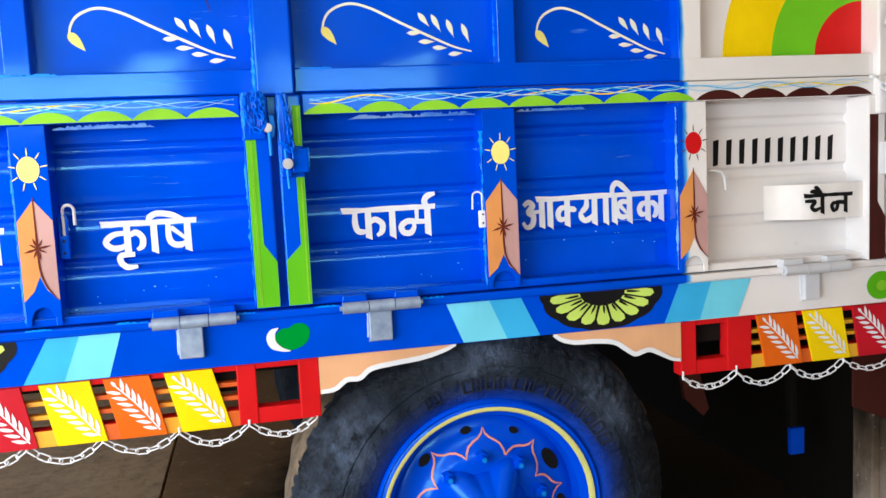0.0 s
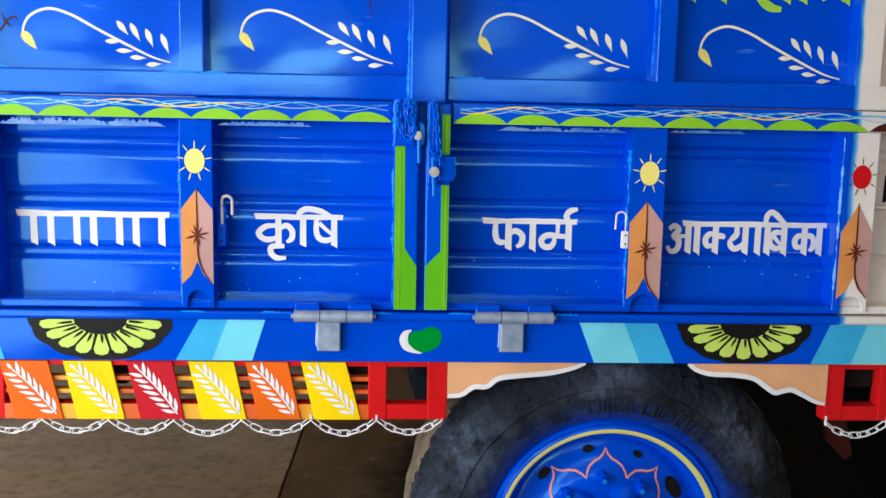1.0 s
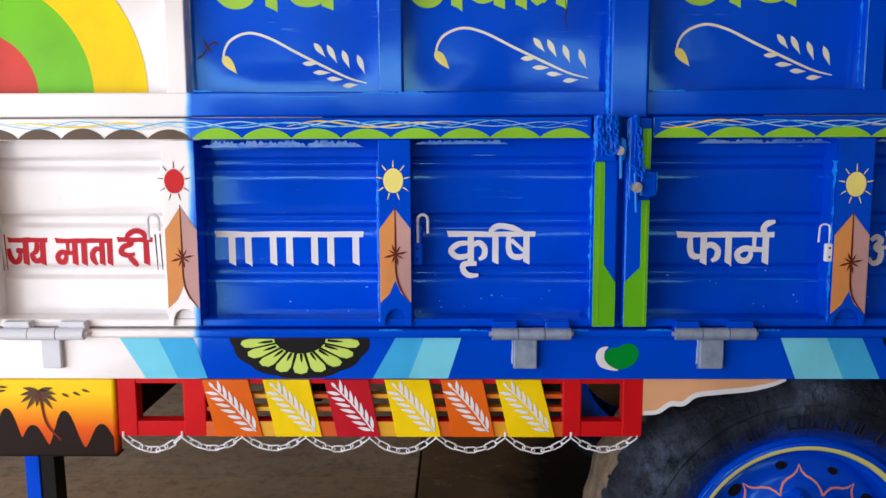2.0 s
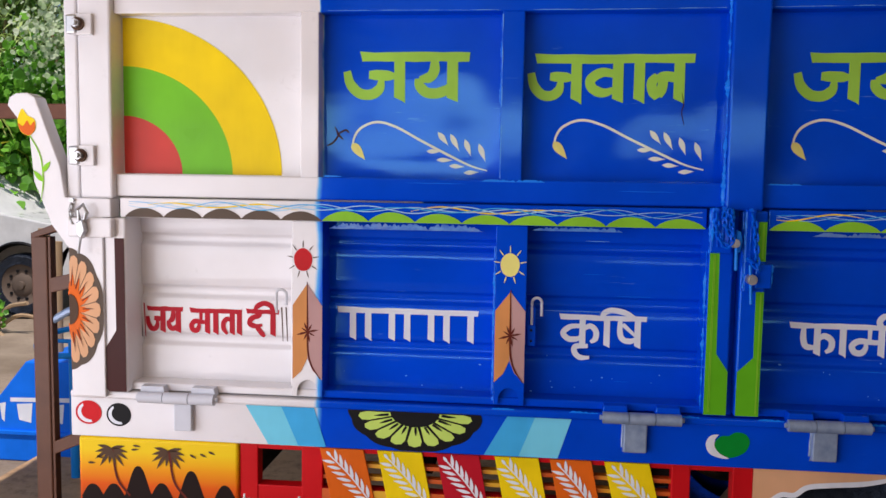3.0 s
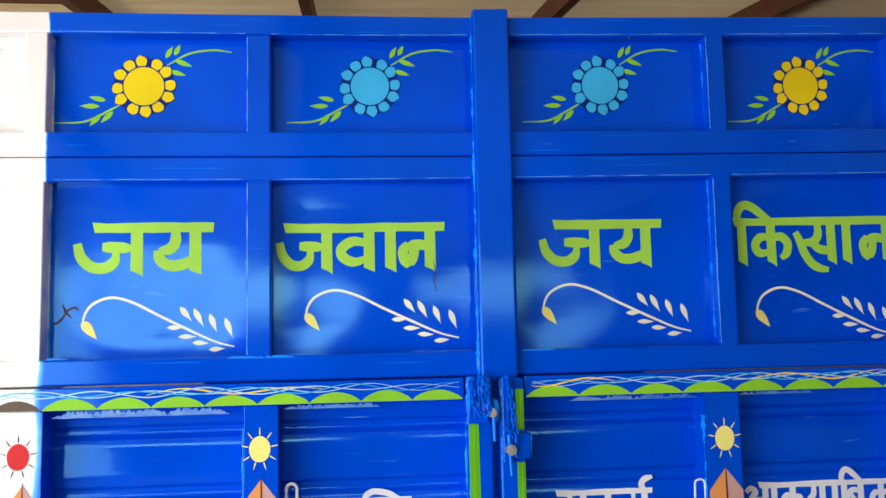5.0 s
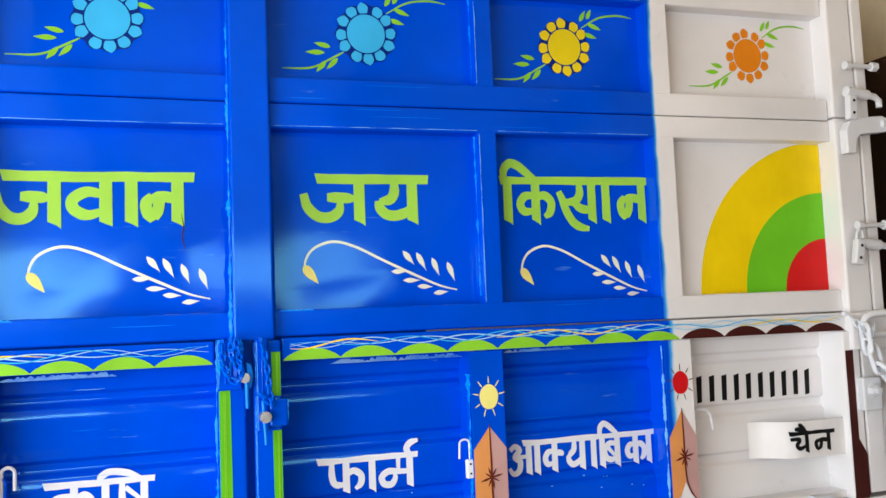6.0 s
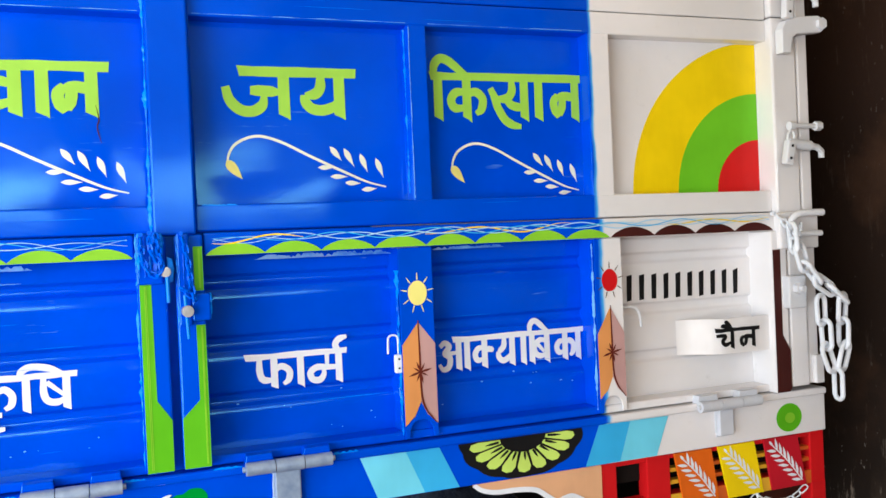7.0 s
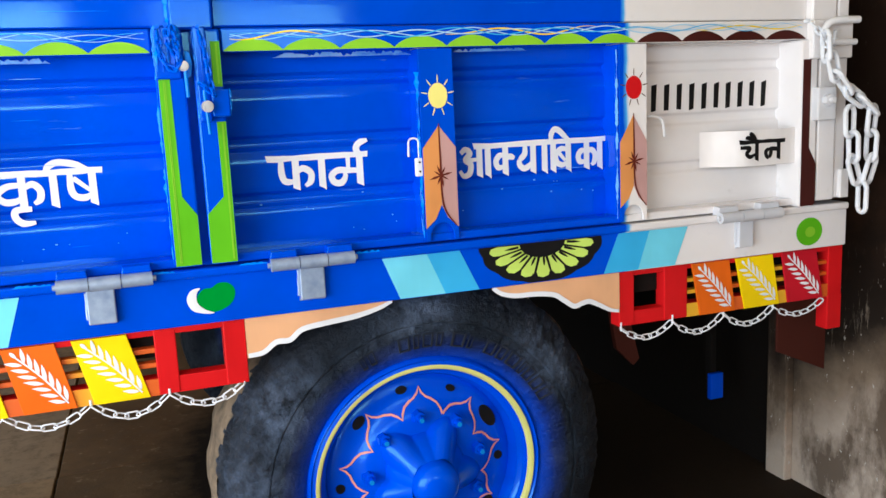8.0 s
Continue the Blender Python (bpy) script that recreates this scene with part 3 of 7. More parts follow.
PANELS = {}
BOARDS = {}
for tier, (z0, zb, zt, z1) in enumerate(TIERS):
    for half, xs in enumerate(((-1.532, -0.010), (0.069, 1.635))):
        bm = nb()
        box(bm, xs[0], xs[1], FACE, 2.06, z0, zb, 0.004)
        box(bm, xs[0], xs[1], FACE, 2.06, zt, z1, 0.004)
        for a, b in STILES:
            if xs[0] < a < xs[1]:
                box(bm, a, b, FACE + 0.001, 2.055, zb - 0.003, zt + 0.003, 0.003)
        board = on("side_board", bm, "body", label="pressed steel frame of the upper side board")
        BOARDS[tier, half] = board
        for k, (a, b) in enumerate(OPENINGS):
            if xs[0] - 0.01 < a < xs[1]:
                SHEET_AT[tier, k] = (lambda x, z, q=(a - 0.004, b + 0.004, zb - 0.004, zt + 0.004, 3.1 * k + 7.7 * tier): PANEL + dent(x, z, *q))
                PANELS[tier, k] = on("sheet_panel", dented_sheet(a - 0.004, b + 0.004, zb - 0.004, zt + 0.004, PANEL, 3.1 * k + 7.7 * tier), "body")

# weld beads and paint runs along the joints of stiles and rails
def bead(bm, a, b, depth, rough, r=0.0045):
    n = max(6, int((Vector(b) - Vector(a)).length / 0.012))
    pts = []
    for i in range(n + 1):
        x, z = a[0] + (b[0] - a[0]) * i / n, a[1] + (b[1] - a[1]) * i / n
        k = noise.noise(Vector((x * 40, z * 40, rough)))
        pts.append((x + 0.002 * k, depth + 0.003 * noise.noise(Vector((z * 50, x * 50, rough))), z + 0.002 * k))
    return tube(bm, pts, r, 6)


# the pale default colour also puts glints on the lumps into the paint
def crusted_bead(name, x, z0, z1, depth, seed, parent, r=0.0042, mat="scuff_glint_blue"):
    """A lumpy run of weld and thick paint up an edge, swelling and thinning out."""
    n = int((z1 - z0) / 0.005)
    pts, rs = [], []
    for i in range(n + 1):
        z = z0 + (z1 - z0) * i / n
        k = noise.noise(Vector((seed * 3.7, z * 26, 1.3))) + 0.6 * noise.noise(Vector((seed * 1.9, z * 110, 4.3)))
        pts.append((x + 0.0016 * noise.noise(Vector((z * 120, seed, 0))), depth, z))
        rs.append(r * (0.10 + max(0.0, k + 0.12) * 1.5))
    return on(name, tube(nb(), pts, rs, 6), mat, parent)


def ragged(x0, x1, z, drop, depth, seed, parent, mat="scuff_glint_pale"):
    """A band of thick dried paint under a lip: broken along its upper edge, thin and straight along its lower one."""
    bm = nb()
    n = int((x1 - x0) / 0.0025)
    top, low = [], []
    for i in range(n + 1):
        x = x0 + (x1 - x0) * i / n
        k = 0.5 + 0.9 * noise.noise(Vector((x * 130, seed, 0))) + 0.7 * noise.noise(Vector((x * 24, seed, 3)))
        end = min(1.0, 12 * i / n, 12 * (n - i) / n)
        foot = z - drop * (1 + 0.06 * noise.noise(Vector((x * 30, seed, 7))))
        top.append(bm.verts.new((x, depth - 0.0021, foot + drop * end * max(0.12, min(1.0, k + 0.3)))))
        low.append(bm.verts.new((x, depth - 0.0021, foot)))
    for i in range(n):
        bm.faces.new((top[i], low[i], low[i + 1], top[i + 1]))
    return decal("paint_crust", bm, mat, parent)


# --- centre post, corner posts
bm = nb()
box(bm, -0.018, 0.068, POST, 2.08, 1.60, 2.474, 0.005)
post = on("centre_post", bm, "body")
bm = nb()
bead(bm, (-0.020, 1.62), (-0.016, 2.45), FACE - 0.003, 1.0)
bead(bm, (0.071, 1.66), (0.071, 2.10), FACE - 0.001, 2.0, 0.003)
on("weld_seam", bm, "body", post)
crusted_bead("paint_run", -0.0205, 1.61, 2.46, FACE - 0.008, 1, post, 0.0058)
crusted_bead("paint_run", 0.5665, 1.68, 2.06, PANEL - 0.02, 5, PANELS[1, 3], 0.0034)
crusted_bead("paint_run", 0.5665, 2.20, 2.40, PANEL - 0.02, 6, PANELS[0, 3], 0.0030)
crusted_bead("paint_run", -0.5545, 1.67, 2.06, PANEL - 0.02, 7, PANELS[1, 1], 0.0026)
crusted_bead("paint_run", -0.5545, 2.19, 2.41, PANEL - 0.02, 8, PANELS[0, 1], 0.0022)
ragged(-0.60, -0.44, 1.664, 0.006, FACE, 3, BOARDS[1, 0], "scuff_glint_blue")
ragged(0.08, 0.16, 1.664, 0.004, FACE, 4, BOARDS[1, 1], "scuff_glint_blue")
ragged(-0.99, -0.94, 1.668, 0.004, FACE, 9, BOARDS[1, 0], "scuff_glint_blue")
def edge_glint(a, b, across, seed, depth, parent):
    """A hair-thin broken line that paints a highlight along an edge of the frame."""
    bm = nb()
    n = max(8, int(math.dist(a, b) / 0.004))
    wide = [max(0.15, min(1.0, 0.62 + 1.1 * noise.noise(Vector((i * 0.09, seed, 2))) + 0.5 * noise.noise(Vector((i * 0.6, seed, 5))))) for i in range(n + 1)]
    run = [(a[0] + (b[0] - a[0]) * i / n, a[1] + (b[1] - a[1]) * i / n) for i in range(n + 1)]
    rows = [(bm.verts.new((x, depth, z)), bm.verts.new((x + across[0] * w, depth, z + across[1] * w))) for (x, z), w in zip(run, wide)]
    for (p, q), (r, u) in zip(rows, rows[1:]):
        bm.faces.new((p, q, u, r))
    return decal("worn_edge", bm, "scuff_glint_pale", parent)


for tier, (z0, zb, zt, z1) in enumerate(TIERS):
    for k, x in ((0, -0.5515), (1, 0.5695)):
        edge_glint((x, zb + 0.004), (x, zt - 0.004), (0.0020, 0), 3 * k + tier, FACE - 0.0006, BOARDS[tier, k])
    for k, x0, x1 in ((0, -0.98, -0.556), (0, -0.495, -0.03), (1, 0.08, 0.565), (1, 0.62, 1.04)):
        edge_glint((x0, zt + 0.0045), (x1, zt + 0.0045), (0, 0.0014), x0 + tier, FACE - 0.0012, BOARDS[tier, k])
bm = nb()
box(bm, -1.618, -1.532, 1.955, 2.08, 1.60, 2.125, 0.006)
box(bm, -1.610, -1.530, 1.958, 2.08, 2.128, 2.474, 0.006)
on("corner_post", bm, "body")
bm = nb()
box(bm, -1.655, -1.621, 1.957, 4.05, 1.60, 2.125, 0.005)
box(bm, -1.645, -1.613, 1.960, 4.05, 2.128, 2.474, 0.005)
front_board = on("front_board", bm, "body")
bm = nb()
box(bm, 1.635, 1.722, 1.955, 2.08, 1.60, 2.125, 0.006)
box(bm, 1.637, 1.722, 1.957, 2.08, 2.128, 2.474, 0.006)
rear_post = on("corner_post", bm, "body")
bm = nb()
box(bm, 1.727, 1.765, 1.957, 4.05, 1.115, 2.474, 0.005)
rear_board = on("rear_board", bm, "body", label="white painted tail board")

# closed far side, floor bed
bm = nb()
box(bm, -1.62, 1.73, 4.0, 4.05, 1.10, 2.46, 0.004)
on("far_side_board", bm, "body")
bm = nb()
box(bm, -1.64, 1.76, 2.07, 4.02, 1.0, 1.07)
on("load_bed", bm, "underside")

# --- drop-side gates with corrugated sheets
GROOVES = ((1.476, 1.513), (1.336, 1.376), (1.208, 1.248))
SHEET = 2.036


def flat_sheet(x, z):
    """The buckled face of the gate sheets between the ribs."""
    return SHEET + 0.0022 * noise.noise(Vector((x * 4, z * 5, 3.3)))


def sheet_depth(x, z):
    lie = flat_sheet(x, z)
    for a, b in GROOVES:
        if a < z < b:
            u = min(1.0, (z - a) / 0.014, (b - z) / 0.011)
            return lie + 0.012 * u * u * (3 - 2 * u)
    return lie


def ribbed_sheet(x0, x1, z0, z1, seed):
    bm = nb()
    zs = {z0, z1}
    for a, b in GROOVES:
        zs |= {a + 0.014 * k / 5 for k in range(6)} | {b - 0.011 * k / 5 for k in range(6)}
    for k in range(1, 12):
        z = z0 + (z1 - z0) * k / 12
        if all(abs(z - q) > 0.012 for q in zs):
            zs.add(z)
    zs, nx, rows = sorted(zs), 18, []
    for z in zs:
        rows.append([bm.verts.new((x0 + (x1 - x0) * i / nx, sheet_depth(x0 + (x1 - x0) * i / nx, z), z)) for i in range(nx + 1)])
    for a, b in zip(rows, rows[1:]):
        for i in range(nx):
            bm.faces.new((a[i], a[i + 1], b[i + 1], b[i]))
    return bm


def open_post(bm, x0, x1, z0, z1, depth, back=2.056):
    """A folded channel post whose foot is cut to an arch."""
    n, w = 10, (x1 - x0) / 2
    cx = (x0 + x1) / 2
    arch = [(cx - (w - 0.012) * math.cos(math.pi * k / n), z0 + 0.042 * math.sin(math.pi * k / n) ** 0.7) for k in range(n + 1)]
    prism(bm, [(x0, z0), *arch, (x1, z0), (x1, z1), (x0, z1)], depth, depth + 0.004, 0.0015)
    box(bm, x0, x0 + 0.004, depth + 0.002, back, z0, z1)
    box(bm, x1 - 0.004, x1, depth + 0.002, back, z0, z1)


GATE_POSTS = [[(-1.067, -0.989), (-0.556, -0.480)], [(0.517, 0.601), (1.043, 1.124)]]
GATE_ENDS = [(-1.545, -0.003), (0.022, 1.655)]
GATES = []
for half in (0, 1):
    x0, x1 = GATE_ENDS[half]
    bm = nb()
    box(bm, x0 + (0.03 if half == 0 else 0.06), x1 - (0.055 if half == 0 else 0.03), 1.957, 2.055, 1.553, 1.603, 0.004)
    box(bm, x0 + 0.02, x1 - 0.02, 1.975, 2.055, 1.102, 1.122, 0.004)
    gate = on("drop_side", bm, "body", label="drop-side gate of ribbed sheet between folded posts")
    GATES.append(gate)
    cuts = [x0 + 0.05] + [c for p in GATE_POSTS[half] for c in p] + [x1 - 0.05]
    for k in range(0, 6, 2):
        on("ribbed_sheet", ribbed_sheet(cuts[k] - 0.006, cuts[k + 1] + 0.006, 1.112, 1.56, k + 9 * half), "body", gate)
    for a, b in GATE_POSTS[half]:
        bm = nb()
        open_post(bm, a, b, 1.106, 1.552, GATE)
        gp = on("gate_post", bm, "body", gate)
        # filler plate added inside the arch so its recess looks less dark
        bm = nb()
        box(bm, a + 0.005, b - 0.005, GATE + 0.017, GATE + 0.021, 1.107, 1.20)
        on("post_web", bm, "body", gp)
        if -1 < a < 1:
            crusted_bead("paint_run", a - 0.002, 1.115, 1.50, GATE + 0.008, a * 7, gp, 0.0050)
        elif a > 1:
            crusted_bead("paint_run", a - 0.002, 1.115, 1.54, GATE + 0.008, a * 7, gp, 0.0040, "scuff_glint_pale")
        bm = nb()
        bead(bm, (a - 0.003, 1.13), (a - 0.003, 1.50), GATE + 0.012, a, 0.0035)
        on("weld_seam", bm, "body", gate)

# end posts: green-edged at the middle, maroon at the corners
def end_post(x0, x1, gate, mat, z0=1.107, z1=1.60, depth=1.945):
    bm = nb()
    box(bm, x0, x1, depth, 2.058, z0, z1, 0.005)
    return on("end_post", bm, mat, gate)


crusted_bead("paint_run", -0.0545, 1.112, 1.50, 1.965, 11, GATES[0], 0.0050)
end_post(-0.052, 0.004, GATES[0], "body")
end_post(0.021, 0.079, GATES[1], "body")
end_post(-1.553, -1.497, GATES[0], "body", 1.10, 1.552, 1.948)
end_post(1.600, 1.655, GATES[1], "body", 1.10, 1.552, 1.948)
D = 1.945
for gate, pts in (
        (GATES[0], [(-0.051, 1.50), (-0.028, 1.50), (-0.026, 1.258), (0.002, 1.216), (0.002, 1.110), (-0.051, 1.110)]),
        (GATES[1], [(0.058, 1.41), (0.077, 1.41), (0.077, 1.110), (0.023, 1.110), (0.023, 1.216), (0.059, 1.252)]),
        (GATES[1], [(0.058, 1.575), (0.077, 1.575), (0.077, 1.482), (0.058, 1.482)])):
    decal("green_stripe", fill(nb(), pts, D), "green", gate, "bright green painted edge")
    bm = nb()
    xs = [p[0] for p in pts]
    for k in (0.3, 0.55):
        x = min(xs) + (max(xs) - min(xs)) * k if gate is GATES[0] else max(xs) - 0.004 - 0.008 * k
        if gate is GATES[0]:
            x = -0.045 + 0.012 * k
        stroke(bm, [(x, max(p[1] for p in pts) - 0.004), (x, min(p[1] for p in pts) + 0.006)], 0.0016, D - 0.001)
    decal("paint_line", bm, "leaf_green", gate)
for gate, s in ((GATES[0], -1), (GATES[1], 1)):
    a, b = (-1.5, -1.553) if s < 0 else (1.603, 1.654)
    tip = -1.526 if s < 0 else 1.630
    decal("maroon_stripe", fill(nb(), [(a, 1.50), (tip, 1.50), (tip - 0.001 * s, 1.262), (b, 1.218), (b, 1.110), (b - 0.006 * s, 1.102), (a, 1.102)], 1.948), "maroon", gate, "dark maroon painted edge")

# bar added behind the end posts so their gap shows blue, not black
bm = nb()
box(bm, -0.006, 0.025, 1.985, 2.06, 1.10, 1.62, 0.003)
on("stop_bar", bm, "body")

# --- sill, beam, hinges
bm = nb()
box(bm, -1.66, 1.79, 1.957, 2.08, 1.079, 1.099, 0.006, 3)
sill = on("sill_rail", bm, "body")
bm = nb()
box(bm, -1.668, 1.797, BEAM, 2.10, 0.972, 1.079, 0.004)
beam = on("side_beam", bm, "body")
bm = nb()
box(bm, -1.668, -1.62, 2.10, 4.05, 0.972, 1.079, 0.004)
on("end_beam", bm, "body")
bm = nb()
box(bm, 1.75, 1.797, 2.10, 4.05, 0.972, 1.079, 0.004)
on("end_beam", bm, "body")


def hinge(x0, x1, s0, s1, mat):
    bm = nb()
    w = (x1 - x0) / 3
    for k in range(3):
        rod(bm, (x0 + k * w + 0.001, 1.944, 1.092), (x0 + (k + 1) * w - 0.001, 1.944, 1.092), 0.0145 + 0.0006 * (k % 2), 18)
    rod(bm, (x0 - 0.006, 1.944, 1.092), (x1 + 0.006, 1.944, 1.092), 0.006, 10)
    h = on("strap_hinge", bm, mat, trailer, "welded barrel hinge with silver paint")
    bm = nb()
    box(bm, s0, s1, 1.955, BEAM + 0.001, 1.003, 1.090, 0.003)
    bead(bm, (s0 - 0.002, 1.012), (s0 - 0.001, 1.07), BEAM - 0.002, x0, 0.003)
    bead(bm, (s0, 1.003), (s1, 1.003), BEAM - 0.002, x1, 0.003)
    on("strap", bm, mat, h)
    for k in (0, 2):
        bm = nb()
        prism(bm, [(x0 + k * w, 1.099), (x0 + (k + 1) * w, 1.099), (x0 + (k + 1) * w - 0.004, 1.120), (x0 + k * w + 0.004, 1.120)], 1.950, 1.975, 0.002)
        on("leaf_plate", bm, "body" if mat == "steel" else mat, h)


hinge(-0.289, -0.100, -0.235, -0.179, "steel")
hinge(0.146, 0.336, 0.210, 0.267, "steel")
hinge(-1.466, -1.264, -1.378, -1.331, "pale_steel")
hinge(1.335, 1.537, 1.408, 1.455, "pale_steel")

# crusts of paint under the gate tops, painted highlights on rib lips, some wear
for gate, a, b, s in ((GATES[0], -0.978, -0.59, 1), (GATES[0], -0.47, -0.25, 2), (GATES[1], 0.19, 0.508, 3), (GATES[1], 0.61, 0.80, 4)):
    ragged(a, b, 1.5505, (0.016, 0.010, 0.010, 0.007)[s - 1], 1.986, s, gate, "crust")
rnd = random.Random(12)
for gate, a, b in ((GATES[0], -0.98, -0.565), (GATES[0], -0.475, -0.06), (GATES[1], 0.09, 0.50), (GATES[1], 0.60, 1.035)):
    for z in (1.5135, 1.4755, 1.3765, 1.3355, 1.2485, 1.2075, 1.43, 1.16):
        if rnd.random() < 0.35:
            x = rnd.uniform(a, b - 0.10)
            w = rnd.uniform(0.03, 0.22)
            decal("worn_line", stroke(nb(), [np.array((x + min(w, b - x) * k / 10, z + 0.0008 * noise.noise(Vector((k * 0.7, z * 50, x))))) for k in range(11)], rnd.uniform(0.0006, 0.0015), sheet_depth, (0.2, 0.2)), "scuff_glint_pale" if rnd.random() < 0.5 else "scuff_glint_blue", gate)

for a, b, s in ((-0.37, -0.295, 1), (-0.10, -0.055, 2), (0.08, 0.142, 3), (0.34, 0.40, 4), (-0.56, -0.50, 6)):
    ragged(a, b, 1.1015, 0.005, 1.9575, s + 30, sill, "scuff_glint_blue")
for z in (2.452, 2.438, 2.425, 2.168, 2.150, 2.134, 2.112, 2.096, 2.080, 1.652, 1.640, 1.622):
    for half, a, b in ((0, -0.97, -0.05), (1, 0.09, 1.02)):
        if rnd.random() < 0.7:
            x = rnd.uniform(a, b - 0.2)
            w = rnd.uniform(0.05, 0.20)
            decal("worn_line", stroke(nb(), [np.array((x + w * k / 10, z + 0.0008 * noise.noise(Vector((k * 0.7, z * 50, x))))) for k in range(11)], rnd.uniform(0.0006, 0.0014), FACE, (0.2, 0.2)), "scuff_glint_blue", BOARDS[0 if z > SPLIT else 1, half])

# small flecks of paint on the lower sheets and on the beam
for k in range(34):
    half = k % 2
    x = rnd.uniform(-0.97, -0.07) if half == 0 else rnd.uniform(0.10, 1.03)
    if any(a - 0.012 < x < b + 0.012 for a, b in GATE_POSTS[half]):
        continue
    z, r = rnd.uniform(1.125, 1.235), rnd.uniform(0.0008, 0.0018)
    decal("paint_fleck", disc(nb(), x, z, r * rnd.uniform(1, 2.4), sheet_depth, 9, rz=r, wob=0.2), "scuff_glint_pale", GATES[half])

# --- painted band of waves and scallops on the gate tops
def scallops(x0, x1, n, mat, gate):
    w = (x1 - x0) / n
    for k in range(n):
        a = x0 + k * w
        h = 0.022 * (0.9 + 0.2 * random.random())
        pts = [(a, 1.5545)] + [(a + w * i / 12, 1.5545 + 0.002 + h * math.sin(math.pi * i / 12) ** 0.75) for i in range(13)] + [(a + w, 1.5545)]
        decal("painted_scallop", fill(nb(), pts, 1.957), mat, gate)


scallops(-0.988, -0.062, 8, "leaf_green", GATES[0])
scallops(-1.500, -0.992, 5, "soot_brown", GATES[0])
scallops(0.086, 1.085, 8, "leaf_green", GATES[1])
scallops(1.092, 1.615, 4, "maroon", GATES[1])
for gate, x0, x1 in ((GATES[0], -1.49, -0.07), (GATES[1], 0.10, 1.60)):
    for phase, mat, wide in ((0.0, "pale_blue", 0.0026), (3.0, "pale_blue", 0.0022), (1.2, "yellow", 0.0034), (4.0, "sky", 0.0024)):
        run = []
        for i in range(221):
            x = x0 + (x1 - x0) * i / 220
            # the yellow brush was lifted now and then
            if mat == "yellow" and math.sin(x * 9.3 + 0.6) < -0.25:
                if len(run) > 4:
                    decal("painted_wave", stroke(nb(), run, wide, 1.957, (0.3, 0.2)), mat, gate)
                run = []
                continue
            run.append(np.array((x, 1.587 + 0.0082 * (0.85 + 0.3 * math.sin(x * 7 + phase)) * math.sin(x * 27 + phase + 0.25 * math.sin(x * 5)))))
        if len(run) > 4:
            decal("painted_wave", stroke(nb(), run, wide, 1.957, (0.4, 0.3)), mat, gate)

# --- suns, diamonds and stars on the gate posts
def sun_mark(cx, cz, mat, ray_mat, gate):
    decal("painted_sun", disc(nb(), cx, cz, 0.0235, GATE, rz=0.029, wob=0.01), mat, gate)
    bm = nb()
    for k in range(9):
        a = 2 * math.pi * k / 9 + math.pi / 2
        c, s = math.cos(a), math.sin(a)
        stroke(bm, [np.array((cx + 0.026 * c, cz + 0.031 * s)), np.array((cx + 0.034 * c, cz + 0.040 * s)), np.array((cx + 0.041 * c, cz + 0.048 * s))], 0.0026, GATE, (1, 0.4))
    decal("sun_ray", bm, ray_mat, gate)


def diamond(cx, half, gate, top, shoulder, foot, star):
    w = half - 0.001
    waist = foot + 0.055
    decal("ochre_half", fill(nb(), [(cx, top), (cx - w, shoulder), (cx - w, foot), (cx - w * 0.4, foot + 0.022), (cx, waist)], GATE), "ochre", gate)
    decal("mauve_half", fill(nb(), [(cx, top), (cx, waist), (cx + w * 0.35, foot + 0.024), (cx + w, foot), (cx + w, shoulder)], GATE), "mauve", gate)
    decal("centre_line", stroke(nb(), smooth_line([(cx, top + 0.004), (cx + 0.001, 1.30), (cx + 0.002, foot + 0.075), (cx + 0.012, foot + 0.035), (cx + w * 0.9, foot + 0.002)]), 0.0046, GATE - 0.001, (0.5, 0.4)), "red_brown", gate)
    pts = []
    for k, r in enumerate((0.030, 0.024, 0.027, 0.021, 0.031, 0.024, 0.028, 0.022)):
        a = radians(45 * k + 12 + 4 * (k % 3))
        for rr, q in ((0.0045, -0.40), (r * 0.55, -0.17), (r, 0.0), (r * 0.55, 0.17)):
            pts.append((cx + 0.001 + rr * math.cos(a + q), star + rr * math.sin(a + q)))
    decal("painted_star", fill(nb(), pts, GATE - 0.0014), "red_brown", gate)


# top, shoulder, foot and star of each diamond
DIAMONDS = [[(1.396, 1.340, 1.150, 1.273), (1.390, 1.342, 1.163, 1.281)], [(1.377, 1.325, 1.136, 1.260), (1.377, 1.309, 1.142, 1.260)]]
for half in (0, 1):
    for k, (a, b) in enumerate(GATE_POSTS[half]):
        outer = (half == 0) == (k == 0)
        cx = (a + b) / 2 + ((-0.011, -0.003), (0.002, 0.002))[half][k]
        sun_mark(cx, 1.456 if half == 0 else 1.445, "red" if outer else "pale_yellow", "brown_line" if outer else "pale_yellow", GATES[half])
        diamond((a + b) / 2, (b - a) / 2, GATES[half], *DIAMONDS[half][k])

